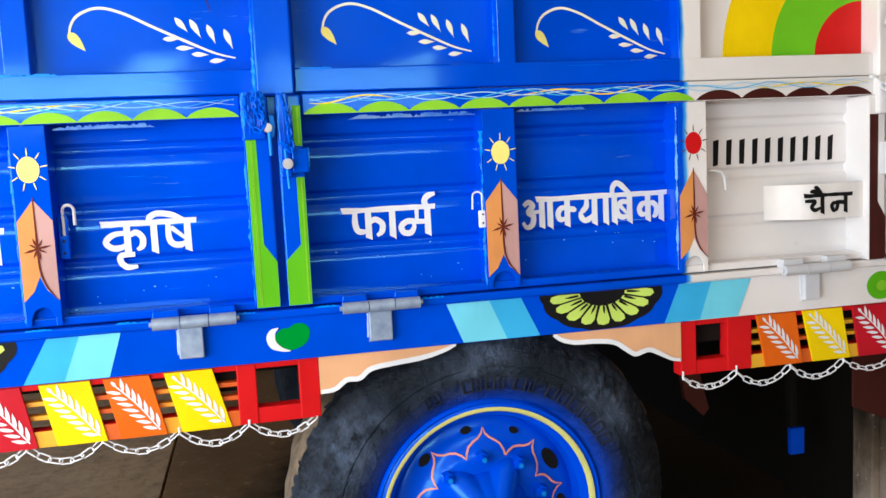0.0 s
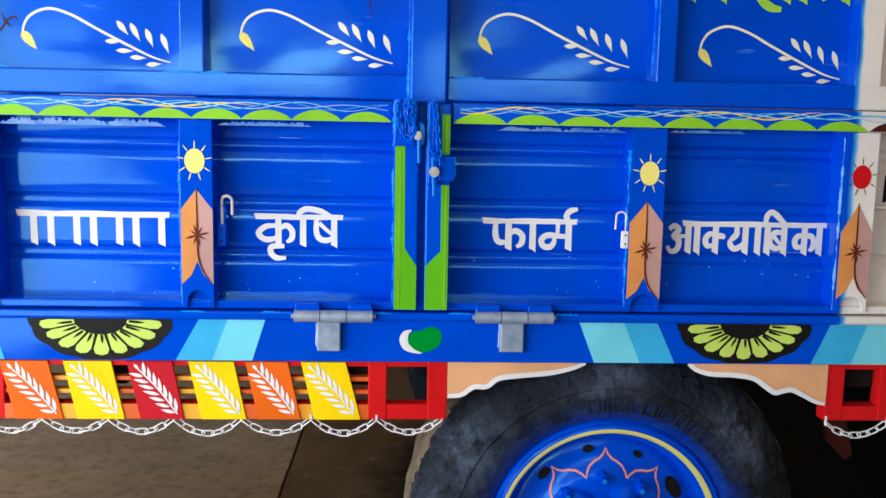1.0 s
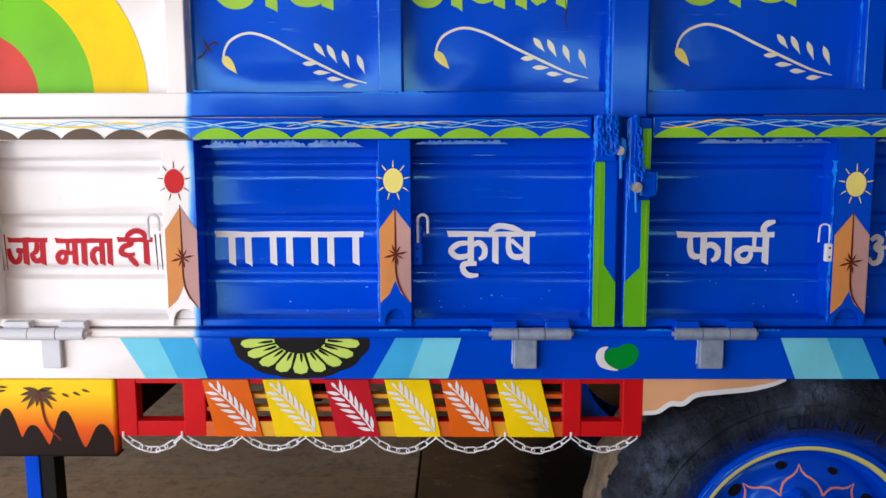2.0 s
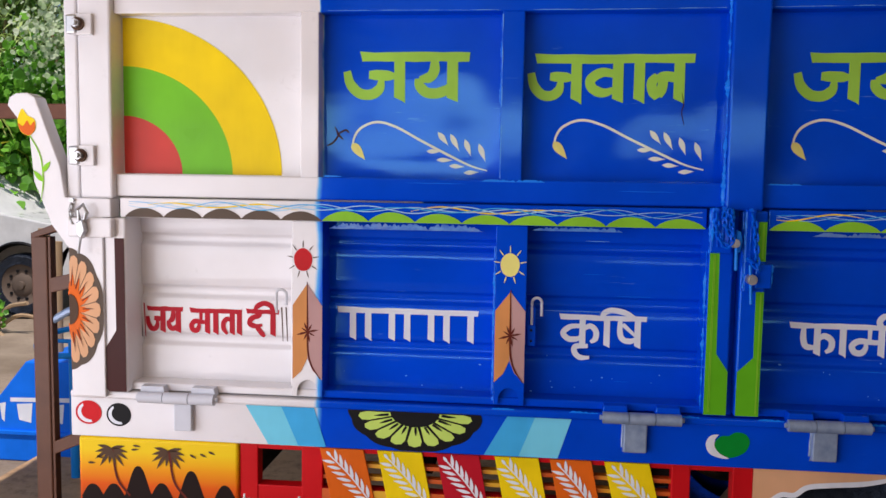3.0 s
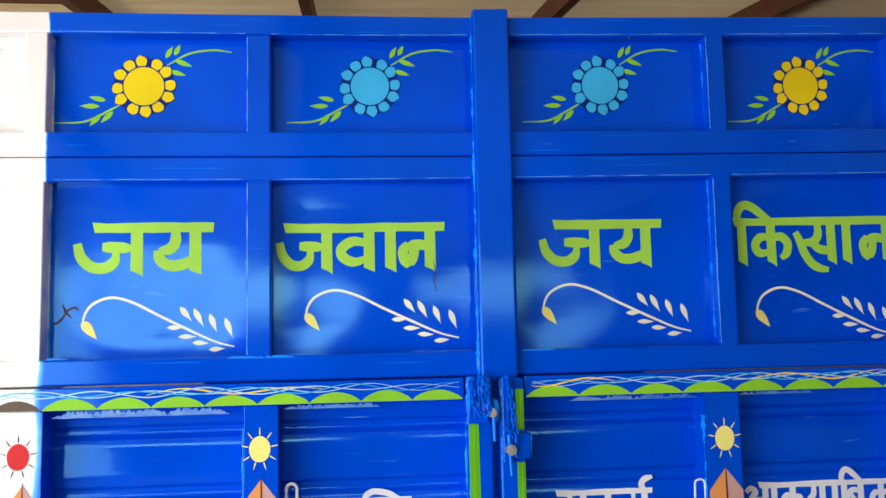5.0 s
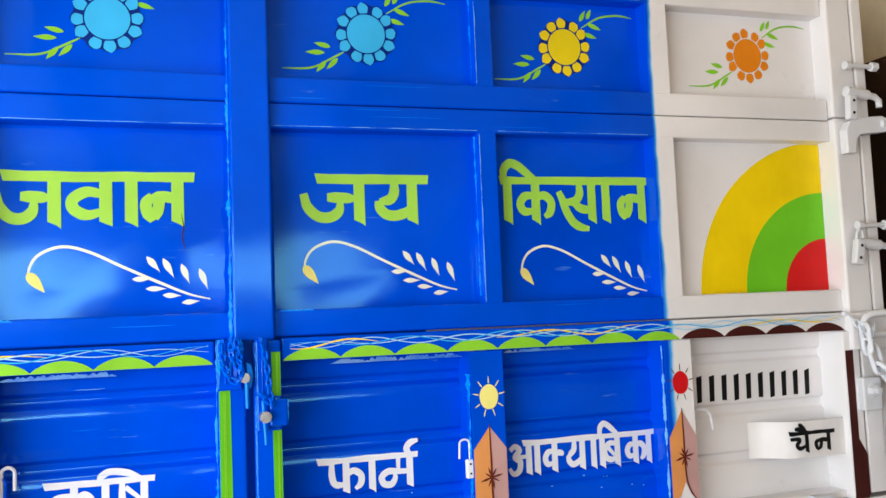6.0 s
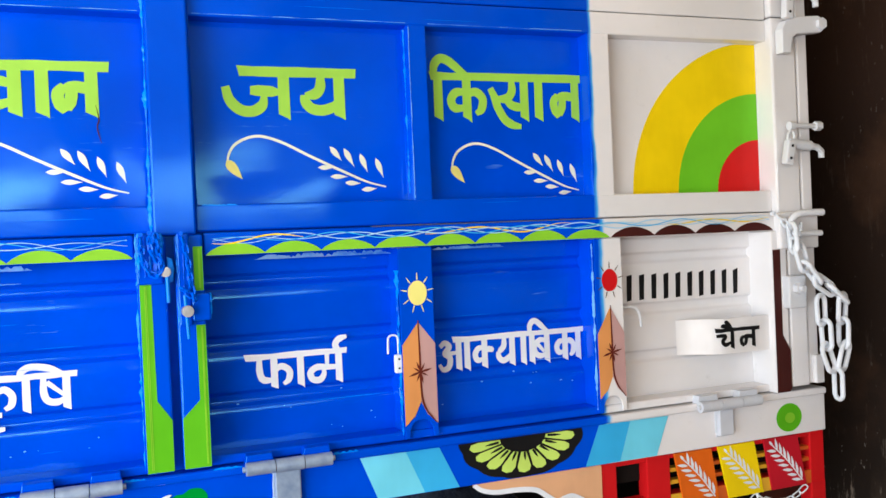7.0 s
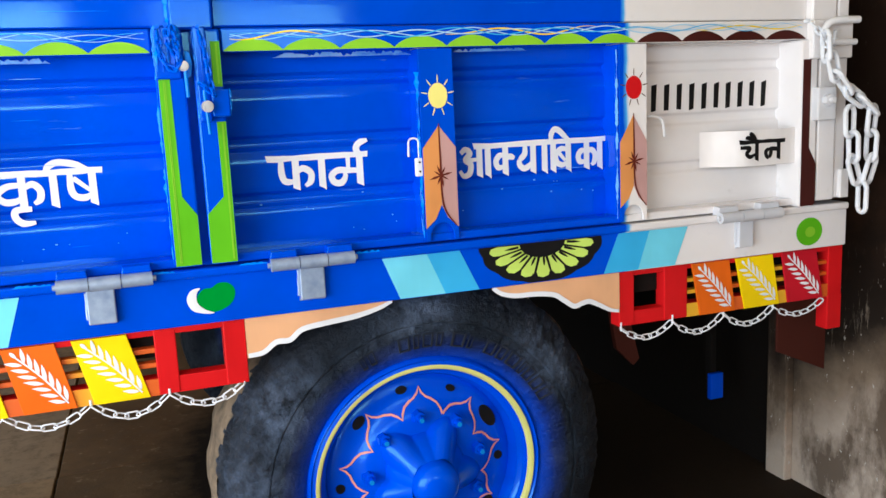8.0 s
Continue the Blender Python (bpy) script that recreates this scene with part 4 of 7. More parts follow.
# ---- painted lettering: letters as brush strokes in a unit box, base line 0, head line 1 ----
LETTERS = {
    "ja": (1.46, [1.24], [[(0.07, 0.66), (0.15, 0.36), (0.36, 0.15), (0.62, 0.13), (0.80, 0.27), (0.84, 0.50)], [(0.56, 0.58), (0.85, 0.57), (1.14, 0.55)]]),
    "ya": (1.32, [0.94], [[(0.55, 0.92), (0.54, 0.68), (0.44, 0.53), (0.22, 0.48)], [(0.20, 0.50), (0.22, 0.34), (0.36, 0.19), (0.58, 0.16), (0.80, 0.24), (0.94, 0.40)]]),
    "ya_small": (0.98, [0.74], [[(0.40, 0.92), (0.38, 0.66), (0.26, 0.54), (0.14, 0.46)], [(0.14, 0.48), (0.16, 0.30), (0.32, 0.17), (0.54, 0.24), (0.74, 0.42)]]),
    "va": (0.92, [0.72], [[(0.66, 0.64), (0.40, 0.68), (0.18, 0.52), (0.20, 0.32), (0.42, 0.20), (0.72, 0.30)]]),
    "ba": (0.92, [0.72], [[(0.70, 0.70), (0.38, 0.74), (0.14, 0.52), (0.22, 0.28), (0.46, 0.20), (0.72, 0.32)], [(0.26, 0.64), (0.58, 0.34)]]),
    "na": (0.98, [0.70], [[(0.72, 0.52), (0.46, 0.58), (0.24, 0.54)], [(0.27, 0.60), (0.16, 0.44), (0.18, 0.24), (0.27, 0.06)], [(0.38, 0.56), (0.37, 0.36), (0.31, 0.10)]]),
    "aa": (0.40, [0.22], []),
    "i": (0.40, [0.21], [[(0.12, 0.98), (0.13, 1.24), (0.27, 1.40), (0.46, 1.36), (0.70, 1.18), (0.98, 0.98)]]),
    "i_wide": (0.46, [0.22], [[(0.06, 0.98), (0.12, 1.16), (0.36, 1.27), (0.80, 1.20), (1.16, 1.03)]]),
    "ka": (1.04, [0.51], [[(0.46, 0.64), (0.24, 0.62), (0.12, 0.44), (0.22, 0.26), (0.51, 0.28)], [(0.54, 0.60), (0.74, 0.64), (0.90, 0.48), (0.86, 0.24), (0.72, 0.13)]]),
    "ka_wide": (1.38, [0.79], [[(0.76, 0.70), (0.38, 0.66), (0.14, 0.44), (0.32, 0.24), (0.60, 0.24), (0.79, 0.36)], [(0.82, 0.60), (1.06, 0.70), (1.24, 0.52), (1.22, 0.26), (1.06, 0.14)]]),
    "half_ka": (0.88, [0.51], [[(0.46, 0.66), (0.24, 0.64), (0.10, 0.46), (0.20, 0.26), (0.51, 0.30)], [(0.54, 0.56), (0.70, 0.60), (0.90, 0.54)]]),
    "sa": (1.20, [0.92], [[(0.06, 0.74), (0.16, 0.52), (0.24, 0.27), (0.40, 0.00), (0.60, -0.13), (0.82, -0.17)], [(0.60, 0.92), (0.60, 0.66), (0.46, 0.50), (0.20, 0.49)], [(0.46, 0.44), (0.64, 0.32), (0.90, 0.28)]]),
    "sha": (1.08, [0.78], [[(0.20, 1.0), (0.20, 0.48), (0.32, 0.26), (0.56, 0.22), (0.78, 0.34)], [(0.28, 0.80), (0.72, 0.40)]]),
    "ri": (0.0, [], [[(-0.40, 0.00), (-0.80, -0.02), (-0.84, -0.22), (-0.66, -0.40), (-0.34, -0.40)]]),
    "pha": (1.62, [0.97], [[(0.50, 0.95), (0.50, 0.52), (0.62, 0.28), (0.97, 0.26)], [(0.97, 0.54), (1.22, 0.66), (1.46, 0.50), (1.44, 0.24), (1.26, 0.10)]]),
    "ma": (1.42, [1.12], [[(0.72, 1.0), (0.72, 0.48)], [(1.12, 0.48), (0.72, 0.50), (0.36, 0.52), (0.14, 0.36), (0.22, 0.15), (0.46, 0.12), (0.60, 0.30), (0.58, 0.46)]]),
    "reph": (0.0, [], [[(-0.28, 0.96), (-0.40, 1.18), (-0.28, 1.36), (0.00, 1.44)]]),
    "a": (1.06, [0.86], [[(0.08, 0.80), (0.28, 0.92), (0.46, 0.78), (0.28, 0.58), (0.48, 0.42), (0.42, 0.14), (0.18, 0.06), (0.02, 0.24)], [(0.40, 0.56), (0.86, 0.58)]]),
    "cha": (0.96, [0.74], [[(0.06, 0.72), (0.44, 0.68), (0.32, 0.40), (0.46, 0.22), (0.74, 0.38)]]),
    "ai": (0.0, [], [[(-0.22, 0.98), (-0.50, 1.20), (-0.70, 1.22)], [(-0.22, 0.98), (-0.40, 1.34), (-0.54, 1.46)]]),
    "ta": (1.06, [0.84], [[(0.84, 0.60), (0.52, 0.66), (0.30, 0.48), (0.32, 0.22), (0.54, 0.00)]]),
    "dii": (1.06, [0.86], [[(0.42, 1.0), (0.42, 0.84), (0.20, 0.72), (0.12, 0.50), (0.30, 0.38), (0.52, 0.44)], [(0.34, 0.36), (0.46, 0.16), (0.60, -0.06)], [(0.86, 0.94), (0.80, 1.24), (0.58, 1.36), (0.36, 1.22), (0.28, 1.02)]]),
    # plain bars
    "bar": (0.62, [0.42], []),
    "thin_bar": (0.40, [0.20], []),
}


def word(letters, x0, x1, z0, z1, weight, mat, parent, base, label, head=None, head_from=0.0):
    """A word fitted between x0 and x1; z0 is the base line, z1 the top of the head line. A letter may carry its own start and width."""
    total = sum(LETTERS[k[0] if isinstance(k, tuple) else k][0] for k in letters)
    sx, h = (x1 - x0) / total, z1 - z0
    w = weight * h
    hw = w * (head or 0.85)
    a, b = x0 + head_from * (x1 - x0), x1
    n = 8
    bm = nb()
    fill(bm, [(a, z1 + 0.002), *[(a + (b - a) * i / n, z1 + 0.0012 * random.uniform(-1, 1)) for i in range(1, n)], (b, z1), (b - 0.02 * h, z1 - hw), *[(b - (b - a) * i / n, z1 - hw + 0.0012 * random.uniform(-1, 1)) for i in range(1, n)], (a + 0.05 * h, z1 - hw)], base)
    whole = decal("painted_word", bm, mat, trailer, label)
    pen = x0
    for k in letters:
        k, pen_at, wide = k if isinstance(k, tuple) else (k, pen, sx)
        adv, stems, curves = LETTERS[k]
        bm = nb()
        at = lambda p: np.array((pen_at + p[0] * wide, z0 + p[1] * (h - w * 0.4)))
        for s in stems:
            x = pen_at + s * wide
            e = h * (0.03 + 0.05 * random.random())
            fill(bm, [(x - w * 0.5, z1 - w * 0.5), (x + w * 0.5, z1 - w * 0.5), (x + w * 0.52, z0 - e), (x + w * 0.2, z0 - e * 0.2), (x - w * 0.52, z0 + h * 0.06)], base)
        for c in curves:
            line = smooth_line([at(p) for p in c], 7) if len(c) > 2 else [at(p) for p in c]
            stroke(bm, line, w * 0.95, base, (0.75, 0.55))
        pen += adv * sx
        if bm.verts:
            decal("bar" if "bar" in k else "letter", bm, mat, whole)
        else:
            bm.free()
    return whole


# green slogans on the upper boards
word(["ja", "ya"], -0.950, -0.632, 1.858, 1.976, 0.23, "lime", PANELS[1, 1], SHEET_AT[1, 1], "lime green painted slogan word", head_from=0.13)
word([("ja", -0.488, 0.0945), ("va", -0.357, 0.120), ("aa", -0.243, 0.106), ("na", -0.209, 0.120)], -0.487, -0.088, 1.858, 1.971, 0.225, "lime", PANELS[1, 2], SHEET_AT[1, 2], "lime green painted slogan word", head_from=0.035)
word(["ja", "ya"], 0.142, 0.452, 1.858, 1.970, 0.23, "lime", PANELS[1, 3], SHEET_AT[1, 3], "lime green painted slogan word", head_from=0.11)
word(["i", "ka", "sa", ("aa", 0.908, 0.109), ("na", 0.957, 0.115)], 0.634, 1.072, 1.856, 1.968, 0.205, "lime", PANELS[1, 4], SHEET_AT[1, 4], "lime green painted slogan word")
# white words on the gates
word(["ka_wide", "ri", "i_wide", "sha"], -0.396, -0.178, 1.248, 1.327, 0.19, "white_line", GATES[0], flat_sheet, "white painted word")
word(["pha", "aa", "ma", "reph"], 0.165, 0.405, 1.246, 1.325, 0.20, "white_line", GATES[1], flat_sheet, "white painted word")
word(["a", ("aa", 0.697, 0.0633), "half_ka", ("ya_small", 0.787, 0.0650), ("aa", 0.853, 0.0633), ("i", 0.878, 0.0633), ("ba", 0.889, 0.0633), ("ka", 0.955, 0.0633), ("aa", 1.012, 0.0633)], 0.634, 1.044, 1.243, 1.325, 0.19, "white_line", GATES[1], flat_sheet, "white painted place name", head_from=0.09)
# plain bars under a head line
word(["bar", "thin_bar", "bar", "thin_bar", "bar", "thin_bar", "bar"], -0.968, -0.600, 1.246, 1.328, 0.20, "white_line", GATES[0], flat_sheet, "row of white painted bars under a head line")
# red words between thin double bars
word(["ja", "ya"], -1.484, -1.383, 1.246, 1.314, 0.212, "crimson", GATES[0], flat_sheet, "crimson painted word")
word(["ma", "aa", "ta", "aa"], -1.366, -1.222, 1.246, 1.312, 0.212, "crimson", GATES[0], flat_sheet, "crimson painted word")
word(["dii"], -1.212, -1.122, 1.246, 1.314, 0.212, "crimson", GATES[0], flat_sheet, "crimson painted word")
for x, mat in ((-1.500, "maroon"), (-1.491, "crimson"), (-1.116, "brown_line"), (-1.104, "brown_line")):
    decal("painted_bar", stroke(nb(), [np.array((x, 1.322)), np.array((x + 0.004, 1.232))], 0.0045, flat_sheet, (0.8, 0.5)), mat, GATES[0])

# a row of plain black bars
for k in range(10):
    x = 1.184 + 0.0395 * k
    decal("painted_bar", fill(nb(), [(x, 1.448 - 0.0003 * k), (x + 0.017, 1.451), (x + 0.013, 1.382), (x - 0.002, 1.379 + 0.002 * (k % 3))], sheet_depth), "black", GATES[1])

# --- wheat ears on the upper boards
def wheat(x0, x1, zt, panel, base):
    """A drooping ear: a bud at the hook's end, a bowed stalk, paired grains towards the tail."""
    w, h = x1 - x0, 0.118
    at = lambda u, v: np.array((x0 + u * w, zt - v * h))
    line = smooth_line([at(*p) for p in ((0.045, 0.62), (0.03, 0.40), (0.08, 0.14), (0.20, 0.0), (0.34, 0.10), (0.52, 0.38), (0.72, 0.68), (0.88, 0.90), (1.0, 1.0))], 7)
    decal("painted_stalk", stroke(nb(), line, 0.0062, base, (0.6, 0.5)), "cream", panel)
    bm = nb()
    p = at(0.02, 0.45)
    decal("painted_bud", leaf(bm, p[0], p[1], 0.054, 0.022, -51, base, 0.62), "pale_yellow", panel)
    for u, v, t, n in ((0.723, 0.49, 129, 0.0445), (0.80, 0.606, 118, 0.050), (0.885, 0.716, 111, 0.0475), (0.989, 0.83, 111, 0.0506)):
        q = at(u, v)
        decal("painted_grain", leaf(nb(), q[0], q[1], n, 0.0140, t, base, 1.5), "cream", panel)
    for u, v, t, n in ((0.67, 0.61, 179, 0.038), (0.757, 0.79, 179, 0.043), (0.84, 0.925, 177, 0.040), (0.943, 1.03, 184, 0.039)):
        q = at(u, v)
        decal("painted_grain", leaf(nb(), q[0], q[1], n, 0.0112, t, base, 1.4), "cream", panel)


for k, (x0, x1, zt) in enumerate(((-0.935, -0.585, 1.803), (-0.430, -0.060, 1.812), (0.138, 0.513, 1.815), (0.676, 1.038, 1.797))):
    wheat(x0, x1, zt, PANELS[1, k + 1], SHEET_AT[1, k + 1])

# --- sunflowers on the top tier
def sunflower(cx, cz, petal_mat, heart_mat, leaf_mat, panel, base, span=0.215):
    lift = 0.0002 if petal_mat in ("pale_pink", "amber") else 0.0012
    if lift > 0.001:
        ring = []
        for k in range(72):
            a = radians(5 * k)
            r = 0.0725 + 0.0032 * math.cos(12 * (a - radians(3)))
            ring.append((cx + r * math.cos(a), cz + r * math.sin(a)))
        decal("flower_outline", fill(nb(), ring, base), "navy", panel)
    for k in range(12):
        a = 30 * k + 3 + (0, 2, -2, 3, 1)[k % 5]
        c, s = math.cos(radians(a)), math.sin(radians(a))
        bm = nb()
        pts = [(cx + (r * math.cos(radians(a + t))), cz + (r * math.sin(radians(a + t)))) for r, t in ((0.0500, -9.8), (0.058, -12.0), (0.066, -11.4), (0.0715, -6), (0.0735 + 0.003 * (k % 2), 2), (0.0715, 7.5), (0.066, 11.4), (0.058, 12.0), (0.0500, 9.8))]
        fill(bm, pts, lambda x, z: base(x, z) - lift)
        decal("painted_petal", bm, "apricot" if petal_mat == "pale_pink" and s < -0.2 and c > -0.6 else petal_mat, panel)
    decal("flower_heart", disc(nb(), cx, cz, 0.0466, lambda x, z: base(x, z) - lift), heart_mat, panel)
    for s in (1, -1):
        bm = nb()
        q = lambda u, v: np.array((cx + s * u * span / 0.215, cz + s * v))
        stroke(bm, smooth_line([q(0.052, 0.052), q(0.104, 0.081), q(0.16, 0.090), q(0.204, 0.085)] if s > 0 else [q(0.055, 0.046), q(0.0765, 0.058), q(0.132, 0.086), q(0.200, 0.090)]), 0.0048, base, (0.5, 0.4))
        for u, v, t, n in (((0.049, 0.0695, 60, 0.0335), (0.0695, 0.0765, 63, 0.029), (0.0695, 0.065, -20, 0.044), (0.057, 0.039, -16, 0.0415)) if s > 0 else
                           ((0.086, 0.035, -12, 0.040), (0.100, 0.049, 0, 0.046), (0.097, 0.068, 49, 0.038), (0.0695, 0.061, 45, 0.039))):
            p = q(u, v)
            decal("painted_leaf", leaf(nb(), p[0], p[1], n, 0.012, t + (0 if s > 0 else 180), base, 0.8), leaf_mat, panel)
        decal("painted_stem", bm, leaf_mat, panel)


for k, (cx, cz, pm, hm, lm) in enumerate(((-1.322, 2.301, "pale_pink", "pale_pink", "grey_green"), (-0.797, 2.302, "lemon", "lemon", "leaf_green"), (-0.264, 2.305, "sky", "sky", "leaf_green"),
                                          (0.309, 2.304, "sky", "sky", "leaf_green"), (0.836, 2.300, "lemon", "lemon", "leaf_green"), (1.408, 2.304, "amber", "amber", "leaf_green"))):
    sunflower(cx, cz, pm, hm, lm, PANELS[0, k], SHEET_AT[0, k])

# --- rainbows in the white panels
def rainbow(cx, sign, panel, inner, base, rings):
    z0 = 1.665
    for name, r0, r1, mat in (("yellow_band", rings[1], rings[2], "yellow"), ("green_band", rings[0], rings[1], "fresh_green"), ("red_heart", 0.0, rings[0], inner)):
        bm, rows, at = nb(), [], surface(base)
        for m in range(9):
            r = max(0.002, r0 + (r1 - r0) * m / 8)
            rows.append([(cx + sign * r * 1.03 * math.cos(a), z0 + r * 0.975 * math.sin(a)) for a in (math.pi / 2 * i / 32 for i in range(33))])
        rows = [[bm.verts.new((x, at(x, min(z, 2.064)), min(z, 2.064))) for x, z in row] for row in rows]
        for p, q in zip(rows, rows[1:]):
            for i in range(32):
                if min(v.co.z for v in (p[i], p[i + 1], q[i], q[i + 1])) < 2.0635:
                    f = bm.faces.new((p[i], p[i + 1], q[i + 1], q[i]))
                    f.normal_update()
                    if f.normal.y > 0:
                        f.normal_flip()
        decal(name, bm, mat, panel)


rainbow(-1.530, 1, PANELS[1, 0], "rose_red", SHEET_AT[1, 0], (0.152, 0.282, 0.408))
rainbow(1.633, -1, PANELS[1, 5], "bright_red", SHEET_AT[1, 5], (0.143, 0.272, 0.415))

# a scribble of dark paint and a scrape on the sheets
bm = nb()
for pts in ([(-0.992, 1.742), (-0.975, 1.752), (-0.958, 1.776)], [(-0.972, 1.790), (-0.962, 1.770), (-0.950, 1.758)], [(-0.968, 1.770), (-0.945, 1.782), (-0.935, 1.774)]):
    stroke(bm, smooth_line([np.array(p) for p in pts]), 0.0045, SHEET_AT[1, 1], (0.4, 0.3))
decal("dark_scribble", bm, "maroon", PANELS[1, 1])
bm = nb()
stroke(bm, smooth_line([np.array(p) for p in ((-0.118, 1.880), (-0.113, 1.850), (-0.117, 1.832), (-0.110, 1.800))]), 0.0024, SHEET_AT[1, 2], (0.3, 0.3))
decal("scrape", bm, "maroon", PANELS[1, 2])

# ---- beam paintings ----
def stripe(pts, mat):
    decal("painted_stripe", fill(nb(), pts, BEAM), mat, beam)


ZT, ZB = 1.0755, 0.9745
for (a, b), (c, d), mat in (((-1.192, -1.098), (-1.132, -1.053), "aqua"), ((-1.098, -1.012), (-1.053, -0.981), "sky"),
                            ((-0.520, -0.451), (-0.577, -0.490), "sky"), ((-0.451, -0.361), (-0.490, -0.393), "aqua"),
                            ((0.407, 0.518), (0.447, 0.562), "aqua"), ((0.518, 0.602), (0.562, 0.650), "sky"),
                            ((1.041, 1.135), (0.997, 1.100), "sky"), ((1.135, 1.254), (1.100, 1.213), "aqua")):
    stripe([(a, ZT), (b, ZT), (d, ZB), (c, ZB)], mat)


def half_flower(cx):
    r = 0.170
    bm = nb()
    pts = [(cx - r, ZT)]
    n = 72
    for i in range(n + 1):
        a = math.pi + math.pi * i / n
        k = 1 + 0.035 * abs(math.sin(a * 6.5))
        pts.append((cx + r * k * 0.98 * math.cos(a), max(ZB + 0.0005, ZT + 0.100 * k * math.sin(a))))
    pts.append((cx + r, ZT))
    decal("black_rosette", fill(bm, pts, BEAM), "black", beam)
    for k in range(9):
        a = 180 + 180 * (k + 0.5) / 9
        bm = nb()
        out = []
        for u, t in ((0.40, -6.5), (0.78, -8.6), (0.89, -6), (0.93, 0), (0.89, 6), (0.78, 8.6), (0.40, 6.5)):
            q = radians(a + t)
            out.append((cx + r * 0.93 * u * math.cos(q), min(ZT - 0.001, ZT + 0.097 * u * math.sin(q))))
        fill(bm, out, BEAM - 0.0012)
        decal("painted_petal", bm, "pale_lime", beam)
        bm = nb()
        q = radians(a + 1.5)
        stroke(bm, [np.array((cx + r * u * math.cos(q), ZT + 0.097 * u * math.sin(q))) for u in (0.40, 0.52, 0.62)], 0.006, BEAM - 0.0024, (1, 0.2))
        decal("petal_line", bm, "black", beam)


half_flower(-0.752)
half_flower(0.823)


def crescent_dot(cx, cz, rx, rz, mat, crescent=True):
    decal("painted_dot", disc(nb(), cx, cz, rx, BEAM, rz=rz), mat, beam)
    if crescent:
        outer = [(cx + rx * 0.84 * math.cos(a), cz + rz * 0.84 * math.sin(a)) for a in (radians(120 + 170 * i / 14) for i in range(15))]
        inner = [(cx + rx * 0.22 + rx * 0.78 * math.cos(a), cz + rz * 0.08 + rz * 0.70 * math.sin(a)) for a in (radians(270 - 130 * i / 14) for i in range(15))]
        decal("white_crescent", fill(nb(), outer + inner, BEAM - 0.0012), "white_line", beam)


crescent_dot(-1.618, 1.037, 0.036, 0.032, "red")
crescent_dot(-1.535, 1.034, 0.034, 0.031, "black")
crescent_dot(1.662, 1.023, 0.046, 0.040, "green", False)
decal("painted_ring", disc(nb(), 1.664, 1.022, 0.018, BEAM - 0.0012, rz=0.015), "leaf_green", beam)
# the green fruit with a white crescent
ap = smooth_line([(0.018, 1.052), (0.034, 1.061), (0.056, 1.058), (0.068, 1.040), (0.060, 1.015), (0.036, 1.000), (0.008, 0.998), (-0.012, 1.012), (-0.014, 1.034), (0.000, 1.050)], 5, True)
decal("painted_fruit", fill(nb(), ap, BEAM), "deep_green", beam, "green painted fruit")
cr = smooth_line([(-0.006, 1.054), (-0.026, 1.050), (-0.036, 1.030), (-0.026, 1.006), (0.000, 0.996), (0.020, 0.996), (0.000, 1.006), (-0.014, 1.022), (-0.014, 1.042)], 5, True)
decal("white_crescent", fill(nb(), cr, BEAM - 0.0012), "white_line", beam)

# ---- skirts under the beam ----
def frond(cx0, cz0, cx1, cz1, parent, depth):
    a, b = np.array((cx0, cz0)), np.array((cx1, cz1))
    d = b - a
    t = math.degrees(math.atan2(d[1], d[0]))
    decal("painted_stalk", stroke(nb(), smooth_line([a, a + d * 0.5 + np.array((0.003, 0.004)), b]), 0.0034, depth), "white_line", parent)
    decal("painted_leaf", leaf(nb(), a[0] - 0.004, a[1] + 0.006, 0.020, 0.008, t, depth, 0.8), "white_line", parent)
    for k in range(7):
        p = a + d * (0.20 + 0.128 * k)
        n = 0.041 - 0.0018 * abs(k - 3)
        decal("painted_leaf", leaf(nb(), p[0] + 0.002, p[1] + 0.002, n, 0.0086, t + 148, depth, 0.85), "white_line", parent)
        decal("painted_leaf", leaf(nb(), p[0] - 0.002, p[1] - 0.001, n, 0.0086, t - 142, depth, 0.85), "white_line", parent)


def skirt(x0, x1, windows, plates, slats):
    bm = nb()
    box(bm, x0, x1, SKIRT + 0.004, 2.03, 0.821, 0.860, 0.003)
    box(bm, x0, x1, SKIRT + 0.004, 2.03, 0.956, 0.971, 0.002)
    for a, b in windows:
        box(bm, a, b, SKIRT + 0.0015, 2.028, 0.822, 0.970, 0.003)
    sk = on("side_skirt", bm, "red", trailer, "red-painted skirt frame with slanted coloured plates")
    for z in (0.889, 0.922):
        bm = nb()
        box(bm, slats[0], slats[1], SKIRT + 0.008, 2.02, z - 0.005, z + 0.006, 0.002)
        on("slat", bm, "slat", sk)
    bm = nb()
    box(bm, slats[0], slats[1], SKIRT + 0.0022, SKIRT + 0.006, 0.8215, 0.8595, 0.001)
    on("bottom_strip", bm, "slat", sk)
    for a, b, c, d, mat in plates:
        bm = nb()
        prism(bm, [(a, 0.968), (c, 0.822), (d, 0.822), (b, 0.968)], SKIRT - 0.002, SKIRT + 0.004, 0.001)
        pl = on("plate", bm, mat)
        frond(a + 0.022, 0.955, d - 0.016, 0.836, pl, SKIRT - 0.002)
    return sk


